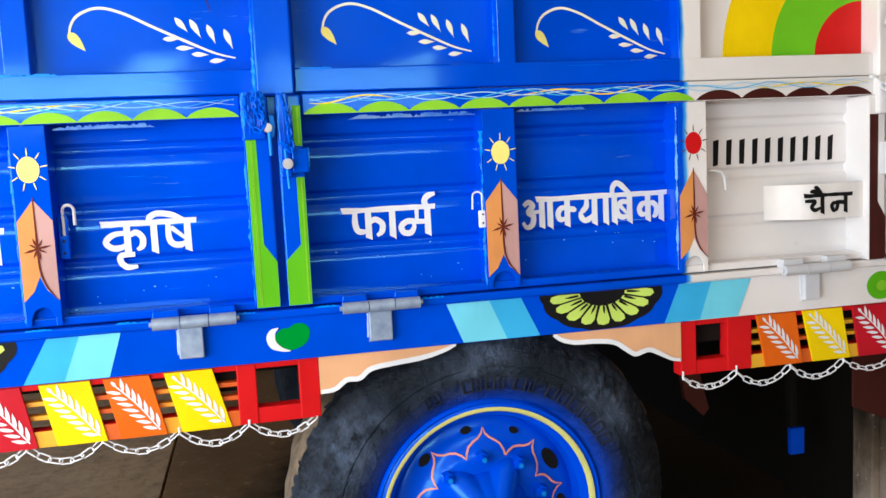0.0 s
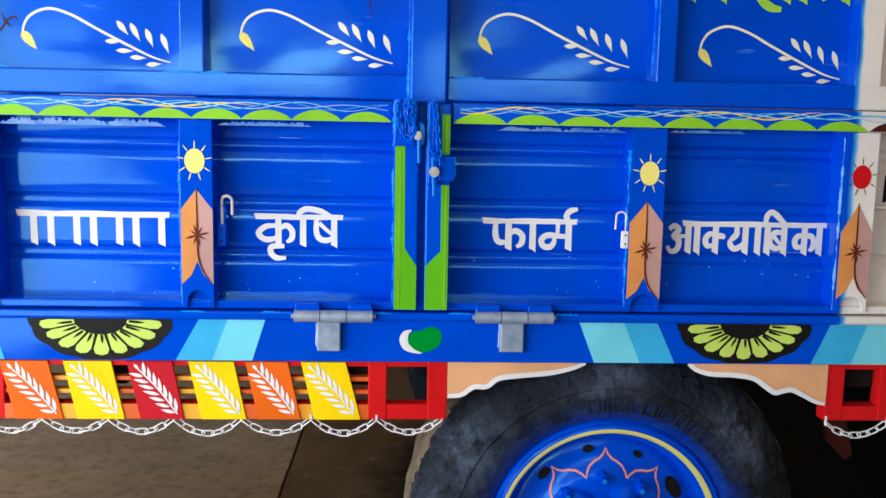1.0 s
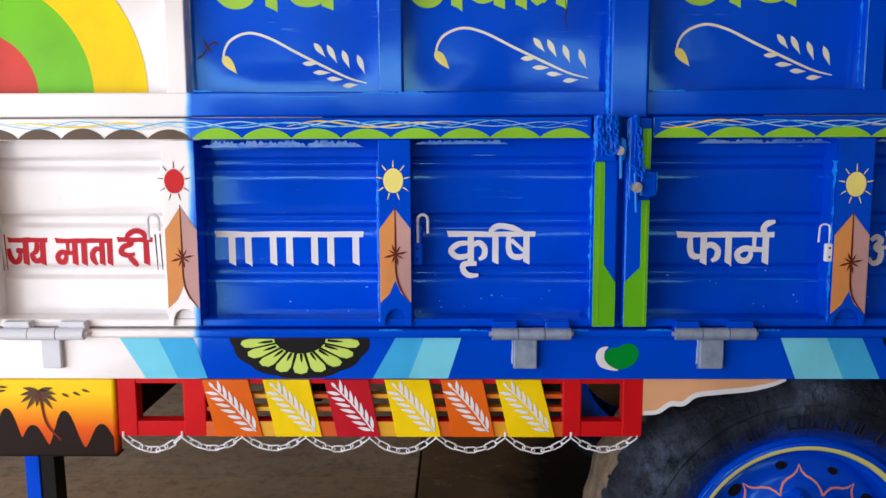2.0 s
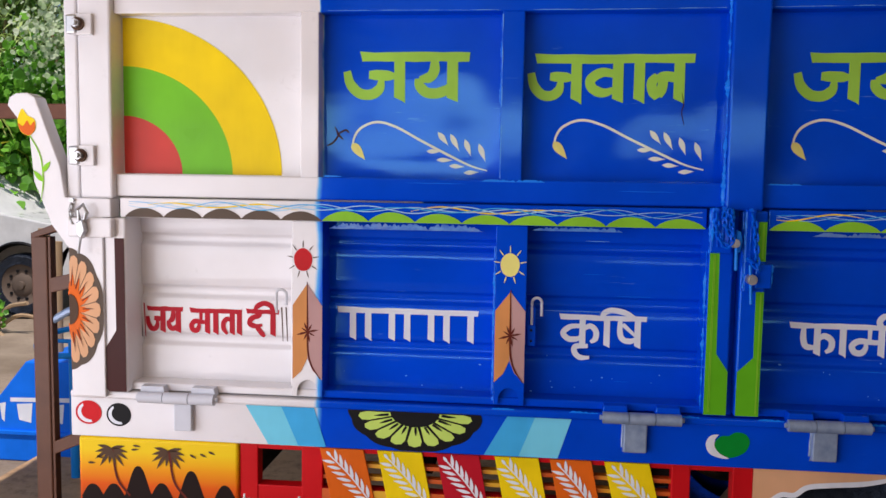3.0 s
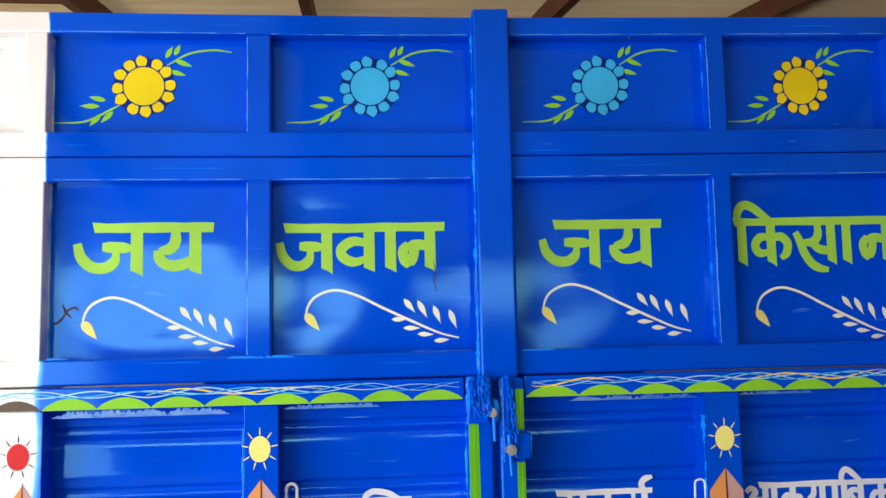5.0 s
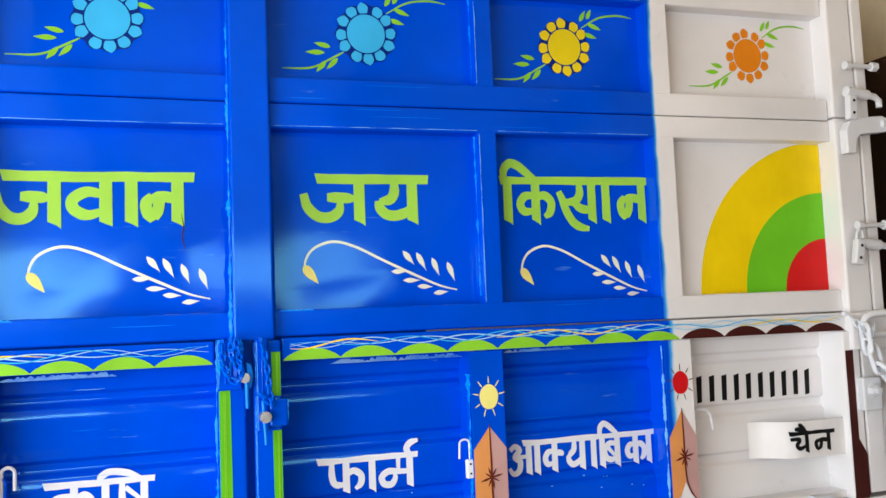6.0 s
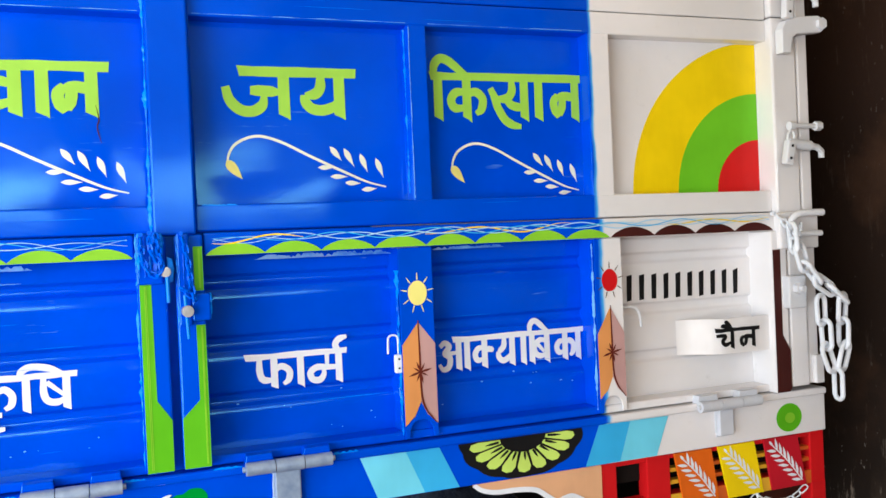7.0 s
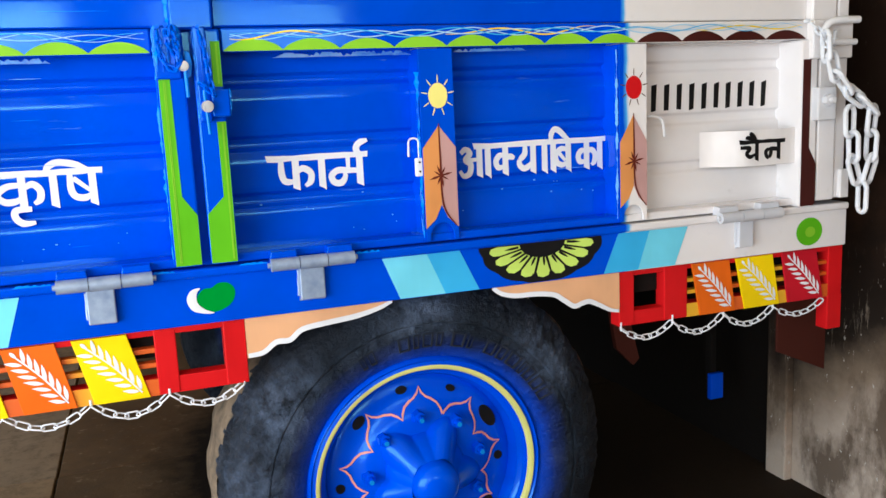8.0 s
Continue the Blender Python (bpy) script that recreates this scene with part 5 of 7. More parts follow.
skirt(-1.213, 0.084, [(-1.213, -1.165), (-1.049, -0.993), (-0.112, -0.066), (0.035, 0.084)],
      [(-1.000, -0.886, -0.968, -0.853, "orange"), (-0.850, -0.735, -0.820, -0.706, "yellow"), (-0.698, -0.589, -0.668, -0.562, "crimson"),
       (-0.550, -0.440, -0.520, -0.411, "yellow"), (-0.412, -0.309, -0.382, -0.278, "orange"), (-0.277, -0.167, -0.243, -0.130, "yellow")], (-0.998, -0.110))
skirt(1.050, 1.800, [(1.050, 1.097), (1.190, 1.264), (1.748, 1.800)],
      [(1.276, 1.398, 1.304, 1.420, "orange"), (1.420, 1.545, 1.452, 1.572, "yellow"), (1.578, 1.700, 1.602, 1.728, "crimson")], (1.26, 1.75))
bm = nb()
box(bm, 1.748, 1.800, SKIRT, 2.03, 0.722, 0.826, 0.003)
on("drop_plate", bm, "red")


def valance(outline, edge, mat="peach"):
    bm = nb()
    prism(bm, outline, SKIRT - 0.002, SKIRT + 0.004)
    v = on("valance", bm, mat, trailer, "peach painted scalloped valance over the wheel")
    decal("white_border", stroke(nb(), smooth_line(edge, 5), 0.013, SKIRT - 0.002, (0.8, 0.6)), "white_line", v)


edge = [(0.086, 0.884), (0.120, 0.888), (0.150, 0.908), (0.182, 0.909), (0.212, 0.930), (0.270, 0.938), (0.340, 0.945), (0.395, 0.957), (0.428, 0.970)]
valance([(0.0845, 0.971), (0.0845, 0.878)] + [(x, z - 0.005) for x, z in edge[1:]] + [(0.432, 0.971)], edge)
edge = [(0.690, 0.970), (0.712, 0.954), (0.750, 0.944), (0.805, 0.942), (0.857, 0.934), (0.888, 0.914), (0.915, 0.897), (0.938, 0.902), (0.960, 0.904), (0.990, 0.890), (1.020, 0.874), (1.046, 0.868)]
valance([(0.690, 0.971)] + [(x, z - 0.005) for x, z in edge] + [(1.0495, 0.862), (1.0495, 0.971)], edge)

# ---- chain garlands under the skirts ----
def link_mesh(name, length, width, r, mat, n=16, k=7):
    bm = nb()
    pts = []
    s = length / 2 - width / 2
    for i in range(n):
        a = 2 * math.pi * i / n
        pts.append((width / 2 * math.cos(a), 0, width / 2 * math.sin(a) + (s if math.sin(a) >= -1e-9 and i <= n // 2 else -s)))
    tube(bm, pts, r, k, True)
    return finish(name, bm, mat)


GARLAND_LINK = link_mesh("link", 0.031, 0.0145, 0.0020, "white_line")


def garland(x0, x1, sag, top):
    bm = nb()
    rod(bm, (x0, SKIRT + 0.002, top - 0.006), (x0, SKIRT + 0.002, 0.834), 0.003, 8)
    g = on("garland", bm, "white_line", trailer, "swag of white-painted chain")
    n = 7
    at = lambda u: Vector((x0 + (x1 - x0) * u, SKIRT + 0.004, top - sag * (1 - (2 * u - 1) ** 2)))
    for k in range(n):
        p, q = at(k / n), at((k + 1) / n)
        d = (q - p).normalized()
        ob = new("link", GARLAND_LINK)
        ob.parent = g
        rot = d.to_track_quat("Z", "Y").to_matrix().to_4x4()
        ob.matrix_local = Matrix.Translation((p + q) / 2) @ rot @ pose(0, 0, 0, 0, 0, 25 + 65 * (k % 2) + random.uniform(-12, 12))
    return g


for x0, x1 in ((-1.202, -1.055), (-1.055, -0.905), (-0.905, -0.746), (-0.746, -0.588), (-0.588, -0.424), (-0.424, -0.252), (-0.252, -0.090), (-0.090, 0.072),
               (1.056, 1.216), (1.216, 1.383), (1.383, 1.552), (1.552, 1.732)):
    garland(x0, x1, 0.037 + random.uniform(-0.004, 0.004), 0.824 if x0 < 1 else 0.816)

# ---- painted locker at the front ----
bm = nb()
box(bm, -1.652, -1.2145, 1.978, 2.012, 0.772, 0.9705, 0.009, 4)
locker = on("locker", bm, "sunset", trailer, "steel locker painted with a sunset, palms and dark hills")
bm = nb()
box(bm, -1.646, -1.2185, 2.006, 2.45, 0.816, 0.968, 0.005, 2)
on("locker_body", bm, "black", locker, "black-painted body of the locker")
LK = 1.978
hills = [(-1.613, 0.842), (-1.555, 0.845), (-1.487, 0.896), (-1.423, 0.853), (-1.342, 0.890), (-1.251, 0.856)]
bm = nb()
pts = [(-1.644, 0.776)]
n = 150
for i in range(n + 1):
    x = -1.644 + 0.4215 * i / n
    z = 0.797
    for c, h in hills:
        z = max(z, 0.782 + (h - 0.782) * math.exp(-(abs((x - c) / 0.034) ** 2.4)))
    pts.append((x, z))
pts += [(-1.2225, 0.776)]
decal("dark_hill_line", fill(bm, pts, LK), "hill_black", locker)
bm = nb()
box(bm, -1.649, -1.2175, LK + 0.004, LK + 0.05, 0.7705, 0.7725)
on("locker_foot", bm, "hill_black", locker)
for cx, top in ((-1.560, 0.960), (-1.404, 0.960)):
    bm = nb()
    stroke(bm, smooth_line([(cx + 0.050, 0.815), (cx + 0.016, 0.860), (cx + 0.003, top - 0.02)]), 0.006, LK - 0.001)
    decal("palm_trunk", bm, "red_brown", locker)
    bm = nb()
    for t, n in ((10, 0.030), (170, 0.030), (195, 0.036), (215, 0.042), (238, 0.046), (262, 0.034), (285, 0.036), (305, 0.046), (328, 0.042), (348, 0.036)):
        leaf(bm, cx, top - 0.018, n * 1.3, 0.0095, t, LK - 0.0012, 0.9)
    decal("palm_crown", bm, "brown_line", locker)
for x, z, t in ((-1.600, 0.92, -20), (-1.50, 0.952, -8), (-1.505, 0.94, 5), (-1.345, 0.935, -28), (-1.318, 0.938, -25), (-1.295, 0.945, -22), (-1.625, 0.90, 0)):
    decal("painted_bird", leaf(nb(), x, z, 0.022, 0.006, t, LK - 0.0012, 0.7), "brown_line", locker)

# support leg below the locker
bm = nb()
prism(bm, [(-1.516, 0.82), (-1.478, 0.82), (-1.474, GROUND), (-1.512, GROUND)], 2.10, 2.13, 0.002)
leg = on("support_leg", bm, "blue", trailer, "blue and black painted support leg")
bm = nb()
prism(bm, [(-1.478, 0.82), (-1.440, 0.82), (-1.430, GROUND), (-1.474, GROUND)], 2.105, 2.16, 0.002)
on("leg_web", bm, "black", leg)
bm = nb()
box(bm, -1.53, -1.41, 2.06, 2.20, GROUND, GROUND + 0.012, 0.002)
on("foot_plate", bm, "black", leg)

# ---- chassis, axle, mudguard ----
bm = nb()
d = Vector((-0.87, 0.0, -0.82)).normalized() * 0.028
n = Vector((-d.z, 0.0, d.x))
prism(bm, [(-1.58 + n.x, 0.88 + n.z), (-1.58 - n.x, 0.88 - n.z), (-2.45 - n.x, 0.05 - n.z), (-2.45 + n.x, 0.05 + n.z)], 2.64, 2.70, 0.003)
on("drawbar_stay", bm, "underside", label="near-black steel stay of the drawbar")
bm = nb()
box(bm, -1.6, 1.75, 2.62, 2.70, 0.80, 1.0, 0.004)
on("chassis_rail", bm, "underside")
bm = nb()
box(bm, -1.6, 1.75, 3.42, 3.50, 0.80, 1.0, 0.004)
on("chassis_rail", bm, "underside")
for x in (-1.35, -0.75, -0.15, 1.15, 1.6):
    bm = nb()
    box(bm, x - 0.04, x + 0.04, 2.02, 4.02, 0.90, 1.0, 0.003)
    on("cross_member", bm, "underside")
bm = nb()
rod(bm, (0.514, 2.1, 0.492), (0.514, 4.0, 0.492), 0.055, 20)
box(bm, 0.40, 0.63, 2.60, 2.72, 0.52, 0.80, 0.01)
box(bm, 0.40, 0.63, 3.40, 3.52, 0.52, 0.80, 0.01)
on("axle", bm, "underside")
bm = nb()
prism(bm, [(1.715, 0.97), (1.745, 0.97), (1.905, 0.70), (1.905, 0.530), (1.715, 0.615)], 2.15, 2.158, 0.001)
on("mud_flap", bm, "flap_red", label="rust red rear flap plate")
bm = nb()
prism(bm, [(1.17, 0.97), (1.21, 0.97), (1.30, 0.62), (1.28, 0.60), (1.22, 0.66)], 2.28, 2.30, 0.001)
on("brace_plate", bm, "flap_red")
bm = nb()
box(bm, 1.811, 1.867, 2.60, 2.62, 0.296, 0.394, 0.002)
tb = on("tail_bracket", bm, "blue", label="blue painted bracket under the tail")
bm = nb()
box(bm, 1.825, 1.85, 2.62, 2.65, 0.32, 0.99, 0.002)
on("stay", bm, "underside", tb)

# ---- wheel ----
WX, WZ = 0.514, 0.492


def turned(bm, profile, n=72, cx=WX, cz=WZ, bend=None, sink=None):
    """Turn a profile of (radius, depth) about the axle."""
    rings = []
    for r, y in profile:
        ring = []
        for i in range(n):
            a = 2 * math.pi * i / n
            rr = r + (bend(i, r) if bend else 0.0)
            ring.append(bm.verts.new((cx + rr * math.cos(a), y + (sink(i, r) if sink else 0.0), cz + rr * math.sin(a))))
        rings.append(ring)
    for a, b in zip(rings, rings[1:]):
        for i in range(n):
            bm.faces.new((a[i], a[(i + 1) % n], b[(i + 1) % n], b[i]))
    return bm


def wheel(depth, full=True):
    bm = nb()
    prof = [(0.292, 0.045), (0.298, 0.020), (0.310, 0.002), (0.326, -0.012), (0.350, -0.025), (0.372, -0.032), (0.392, -0.035), (0.400, -0.0315), (0.404, -0.035), (0.424, -0.032), (0.434, -0.028), (0.444, -0.023), (0.450, -0.019), (0.456, -0.014), (0.462, -0.009), (0.468, -0.003), (0.473, 0.001), (0.478, 0.006), (0.483, 0.012), (0.488, 0.018), (0.493, 0.024), (0.497, 0.030), (0.505, 0.045), (0.511, 0.060)]
    turned(bm, [(r if r < 0.33 else 0.33 + (r - 0.33) * 1.065, depth + y) for r, y in prof], 420, sink=lambda i, r: (0.0045 * noise.noise(Vector((i * 0.42, r * 22, 8))) + 0.0025 * noise.noise(Vector((i * 1.1, r * 60, 3)))) * min(1.0, max(0.0, (r - 0.425) / 0.03)), bend=lambda i, r: (0.009 * noise.noise(Vector((i * 0.35, r * 60, 2))) + 0.004 * noise.noise(Vector((i * 0.9, r * 90, 5)))) if r > 0.468 else 0.0012 * noise.noise(Vector((i * 0.2, r * 20, 1))))
    ty = on("tyre", bm, "rubber", trailer, "worn black tyre, its dusty side wall carrying painted-in sheen")
    # tread blocks round the shoulder
    bm = nb()
    turned(bm, [(0.515, depth + 0.052), (0.523, depth + 0.07), (0.527, depth + 0.10), (0.528, depth + 0.16), (0.524, depth + 0.24), (0.50, depth + 0.28), (0.40, depth + 0.295), (0.29, depth + 0.26)], 96,
           bend=lambda i, r: (0.006 if (i // 2) % 2 else 0.0) if r > 0.505 else 0.0)
    on("tread", bm, "tread", ty, "dusty brown tread")
    return ty


WY = 2.035
tyre = wheel(WY)
# raised bars on the side wall
for a0, widths in ((117, (2.0, 2.6)), (101, (4.6, 2.2, 4.0, 2.4)), (79, (5.5, 2.0)), (64, (4.5, 3.6, 5.5, 1.8, 3.6, 4.2, 4.0))):
    a = a0
    for w in widths:
        bm = nb()
        for r0, r1, q0, q1 in ((0.345, 0.3480, 0, 1), (0.379, 0.3820, 0, 1), (0.345, 0.382, 0, 0.14), (0.345, 0.382, 0.86, 1)):
            n = 4
            vs = []
            for rr in (r0, r1):
                vs.append([bm.verts.new((WX + rr * math.cos(radians(a - w * (q0 + (q1 - q0) * i / n))), WY - 0.0290 - 0.0070 * (rr > 0.36), WZ + rr * math.sin(radians(a - w * (q0 + (q1 - q0) * i / n))))) for i in range(n + 1)])
            for i in range(n):
                bm.faces.new((vs[0][i], vs[0][i + 1], vs[1][i + 1], vs[1][i]))
        r = bmesh.ops.extrude_face_region(bm, geom=list(bm.faces))
        bmesh.ops.translate(bm, verts=[v for v in r["geom"] if isinstance(v, bmesh.types.BMVert)], vec=(0, 0.010, 0))
        on("moulded_bar", bm, "moulding", tyre)
        a -= w + 1.6

# rim: flange, well, dished disc with hand holes
bm = nb()
turned(bm, [(0.314, WY + 0.004), (0.311, WY - 0.008), (0.306, WY - 0.013), (0.301, WY - 0.008), (0.297, WY - 0.010), (0.289, WY - 0.012), (0.280, WY - 0.002), (0.277, WY + 0.012), (0.270, WY + 0.020), (0.262, WY + 0.024), (0.256, WY + 0.040), (0.250, WY + 0.062)], 96)
rim = on("rim", bm, "blue", trailer, "blue painted steel rim with a yellow line")
bm = nb()
turned(bm, [(0.2935, WY - 0.0136), (0.2890, WY - 0.0142), (0.2830, WY - 0.0118), (0.2790, WY - 0.0030)], 96)
on("yellow_line", bm, "faded_yellow", rim)
HOLES = [(0.222, 67, 0.013, 0.009), (0.218, 31, 0.034, 0.018), (0.214, -1, 0.012, 0.012), (0.224, 102, 0.015, 0.010), (0.222, 137, 0.020, 0.012), (0.220, 184, 0.012, 0.012), (0.220, 220, 0.034, 0.018), (0.220, 285, 0.012, 0.012), (0.220, 320, 0.034, 0.018)]
bm = nb()
dish = [(0.252, WY + 0.060), (0.240, WY + 0.052), (0.215, WY + 0.048), (0.190, WY + 0.044), (0.172, WY + 0.032), (0.158, WY + 0.024), (0.110, WY + 0.020), (0.02, WY + 0.018)]
turned(bm, dish, 96)
disc_part = on("wheel_disc", bm, "blue")
for r, a, w, h in HOLES:
    bm = nb()
    cx, cz = WX + r * math.cos(radians(a)), WZ + r * math.sin(radians(a))
    t = radians(a + 90)
    pts = [(cx + w * math.cos(q) * math.cos(t) - h * math.sin(q) * math.sin(t), cz + w * math.cos(q) * math.sin(t) + h * math.sin(q) * math.cos(t)) for q in (2 * math.pi * i / 16 for i in range(16))]
    prism(bm, pts, WY + 0.0445, WY + 0.060)
    on("hand_hole", bm, "black", disc_part, "dark hand hole")
for k in range(9):
    a = radians(40 * k + 95)
    cx, cz = WX + 0.152 * math.cos(a), WZ + 0.152 * math.sin(a)
    bm = nb()
    rod(bm, (cx, WY + 0.004, cz), (cx, WY + 0.030, cz), 0.017, 6)
    rod(bm, (cx, WY - 0.012, cz), (cx, WY + 0.008, cz), 0.0095, 12)
    on("wheel_nut", bm, "blue", disc_part)
    bm = nb()
    rod(bm, (cx, WY - 0.0145, cz), (cx, WY - 0.0118, cz), 0.006, 10)
    on("stud_tip", bm, "mid_blue", disc_part)
# hub with a domed cap
bm = nb()
turned(bm, [(0.126, WY + 0.024), (0.120, WY + 0.010), (0.110, WY - 0.002), (0.098, WY - 0.014), (0.086, WY - 0.028), (0.074, WY - 0.042), (0.062, WY - 0.056)], 120,
       bend=lambda i, r: 0.30 * (r - 0.055) * max(-0.75, math.cos(5 * 2 * math.pi * i / 120 + 0.9) * 1.3))
hub = on("hub", bm, "blue")
bm = nb()
turned(bm, [(0.062, WY - 0.046), (0.060, WY - 0.070), (0.052, WY - 0.084), (0.036, WY - 0.094), (0.014, WY - 0.099), (0.001, WY - 0.100)], 40)
on("hub_cap", bm, "blue", hub)
# lotus outline painted on the disc
pts = []
for k in range(9):
    a0 = 40 * k + 90 - 20
    for u, r in ((0.0, 0.157), (0.06, 0.169), (0.15, 0.181), (0.27, 0.189), (0.38, 0.195), (0.46, 0.206), (0.5, 0.222), (0.54, 0.206), (0.62, 0.195), (0.73, 0.189), (0.85, 0.181), (0.94, 0.169)):
        a = radians(a0 + 40 * u)
        pts.append(np.array((WX + r * math.cos(a), WZ + r * math.sin(a))))
pts.append(pts[0])


def disc_depth(x, z):
    r = math.hypot(x - WX, z - WZ)
    for (r1, y1), (r0, y0) in zip(dish, dish[1:]):
        if r0 <= r <= r1:
            return y0 + (y1 - y0) * (r - r0) / (r1 - r0) - 0.001
    return WY + 0.044


decal("lotus_line", stroke(nb(), pts, 0.0055, disc_depth), "salmon", disc_part, "salmon painted lotus outline")
# the far wheel
bm = nb()
turned(bm, [(0.29, 3.80), (0.46, 3.80), (0.515, 3.84), (0.52, 3.95), (0.50, 4.05), (0.29, 4.06)], 48)
far = on("tyre", bm, "rubber")

# ---- latches at the centre post ----
def small_chain(pts, r, mat, parent, name="safety_chain", length=0.016):
    me = link_mesh("chain_link", length, length * 0.55, r, mat, 12, 5)
    line = [Vector(p) for p in pts]
    dense = [Vector(p) for p in smooth_line(line, 12)]
    bm = nb()
    rod(bm, line[0] + Vector((0, -0.002, 0.003)), line[0] + Vector((0, 0.012, 0.003)), r * 1.6, 8)
    g = on(name, bm, mat)
    acc, k = 0.0, 0
    for p, q in zip(dense, dense[1:]):
        acc += (q - p).length
        if acc > length * 0.72:
            acc = 0.0
            ob = new("chain_link", me)
            ob.parent = g
            d = (q - p).normalized()
            ob.matrix_local = Matrix.Translation(q) @ d.to_track_quat("Z", "Y").to_matrix().to_4x4() @ pose(0, 0, 0, 0, 0, 90 * (k % 2) + 20)
            k += 1
    return g


bm = nb()
box(bm, -0.056, -0.004, 1.928, 1.948, 1.500, 1.606, 0.004)
lp = on("latch_plate", bm, "body")
bm = nb()
rod(bm, (0.000, 1.915, 1.525), (0.000, 1.95, 1.525), 0.0105, 20)
rod(bm, (0.000, 1.907, 1.525), (0.000, 1.918, 1.525), 0.0075, 14)
on("bolt_head", bm, "zinc", lp, "bare worn bolt head")
bm = nb()
prism(bm, [(0.004, 1.556), (0.014, 1.552), (0.018, 1.53), (0.014, 1.505), (0.004, 1.500), (0.006, 1.525)], 1.925, 1.935, 0.001)
rod(bm, (0.003, 1.918, 1.515), (0.004, 1.918, 1.462), 0.004, 8)
on("latch_tongue", bm, "scuff_glint_blue", lp)
bm = nb()
box(bm, 0.024, 0.050, 1.930, 1.948, 1.410, 1.604, 0.004)
box(bm, 0.050, 0.088, 1.925, 1.946, 1.420, 1.477, 0.004)
lp2 = on("latch_plate", bm, "body")
bm = nb()
rod(bm, (0.040, 1.908, 1.442), (0.040, 1.945, 1.442), 0.0120, 20)
rod(bm, (0.040, 1.902, 1.442), (0.040, 1.912, 1.442), 0.008, 6)
on("bolt_head", bm, "zinc", lp2, "bare worn bolt head")
bm = nb()
rod(bm, (0.036, 1.918, 1.475), (0.040, 1.912, 1.385), 0.0035, 8)
on("latch_pin", bm, "scuff_glint_blue", lp2)
small_chain([(-0.045, 1.915, 1.600), (-0.043, 1.915, 1.56), (-0.036, 1.914, 1.535), (-0.022, 1.912, 1.520), (-0.008, 1.912, 1.530), (-0.010, 1.912, 1.560), (-0.016, 1.913, 1.600)], 0.0028, "chain_blue", lp, length=0.019)
small_chain([(-0.028, 1.914, 1.603), (-0.026, 1.912, 1.57), (-0.012, 1.910, 1.545)], 0.0028, "chain_blue", lp, length=0.019)
small_chain([(0.034, 1.918, 1.600), (0.042, 1.918, 1.57), (0.047, 1.917, 1.53), (0.050, 1.916, 1.49), (0.054, 1.915, 1.468), (0.034, 1.914, 1.486), (0.030, 1.914, 1.478)], 0.0026, "chain_blue", lp2, length=0.019)
for k in range(5):
    crusted_bead("weld_bead", -0.050 + 0.011 * k, 1.515, 1.606, 1.926, 20 + k, lp, 0.0062, "chain_blue" if k % 2 else "scuff_glint_blue")
crusted_bead("weld_bead", -0.0555, 1.50, 1.606, 1.932, 31, lp, 0.0045)
crusted_bead("weld_bead", 0.024, 1.42, 1.60, 1.931, 33, lp2, 0.0046)
crusted_bead("weld_bead", 0.037, 1.49, 1.604, 1.929, 36, lp2, 0.0050, "chain_blue")
crusted_bead("weld_bead", 0.0885, 1.42, 1.477, 1.930, 34, lp2, 0.0030)

# ---- hooks and padlocks on the gates ----
def hook(x, z, w, h, mat, gate, depth=1.995, flip=1):
    pts = [(x - flip * w / 2, depth, z - h * 0.45), (x - flip * w / 2, depth, z + h * 0.25)] + [(x - flip * w / 2 * math.cos(a), depth - 0.004 * math.sin(a), z + h * 0.25 + w / 2 * math.sin(a)) for a in (math.pi * i / 8 for i in range(1, 9))] + [(x + flip * w / 2, depth, z - h * 0.15)]
    bm = nb()
    tube(bm, pts, 0.0036, 8)
    return on("wire_hook", bm, mat, gate)


hook(-1.104, 1.345, 0.026, 0.07, "silver_white", GATES[0])
hook(-0.453, 1.340, 0.024, 0.085, "silver_white", GATES[0])
bm = nb()
tube(bm, smooth_line([(1.130, 1.995, 1.368), (1.165, 1.992, 1.369), (1.186, 1.990, 1.358), (1.194, 1.990, 1.316)], 5), 0.004, 8)
on("wire_hook", bm, "silver_white", GATES[1])


def padlock(x, z, depth, mat, label, turn=0.0, size=1.0, reach=0.040, swung=0.0):
    lock = thing("padlock", (x, depth, z), label, "padlock", "padlocks")
    bm = nb()
    s = size
    box(bm, x - 0.013 * s, x + 0.013 * s, depth - 0.009 * s, depth + 0.009 * s, z - 0.060 * s, z, 0.0045 * s, 3)
    part("lock_body", bm, mat, lock)
    bm = nb()
    # a swung shackle hangs open, its free leg beside the body
    tube(bm, [(x - 0.009 * s - swung, depth, z - 0.004 + swung * 0.4)] + [(x - swung * 0.62 - (0.009 * s + swung * 0.30) * math.cos(a), depth, z + reach * s + 0.012 * s * math.sin(a)) for a in (math.pi * i / 8 for i in range(9))] + [(x + 0.007 * s - swung * 0.2, depth, z - 0.004)], 0.0034 * s, 8)
    part("shackle", bm, mat, lock)
    for q in (-0.014, -0.044):
        part("rivet", rod(nb(), (x, depth - 0.0105 * s, z + q * s), (x, depth - 0.008 * s, z + q * s), 0.0035 * s, 10), "black", lock)
    if turn:
        lock.rotation_euler = (0, radians(turn), 0)
    return lock


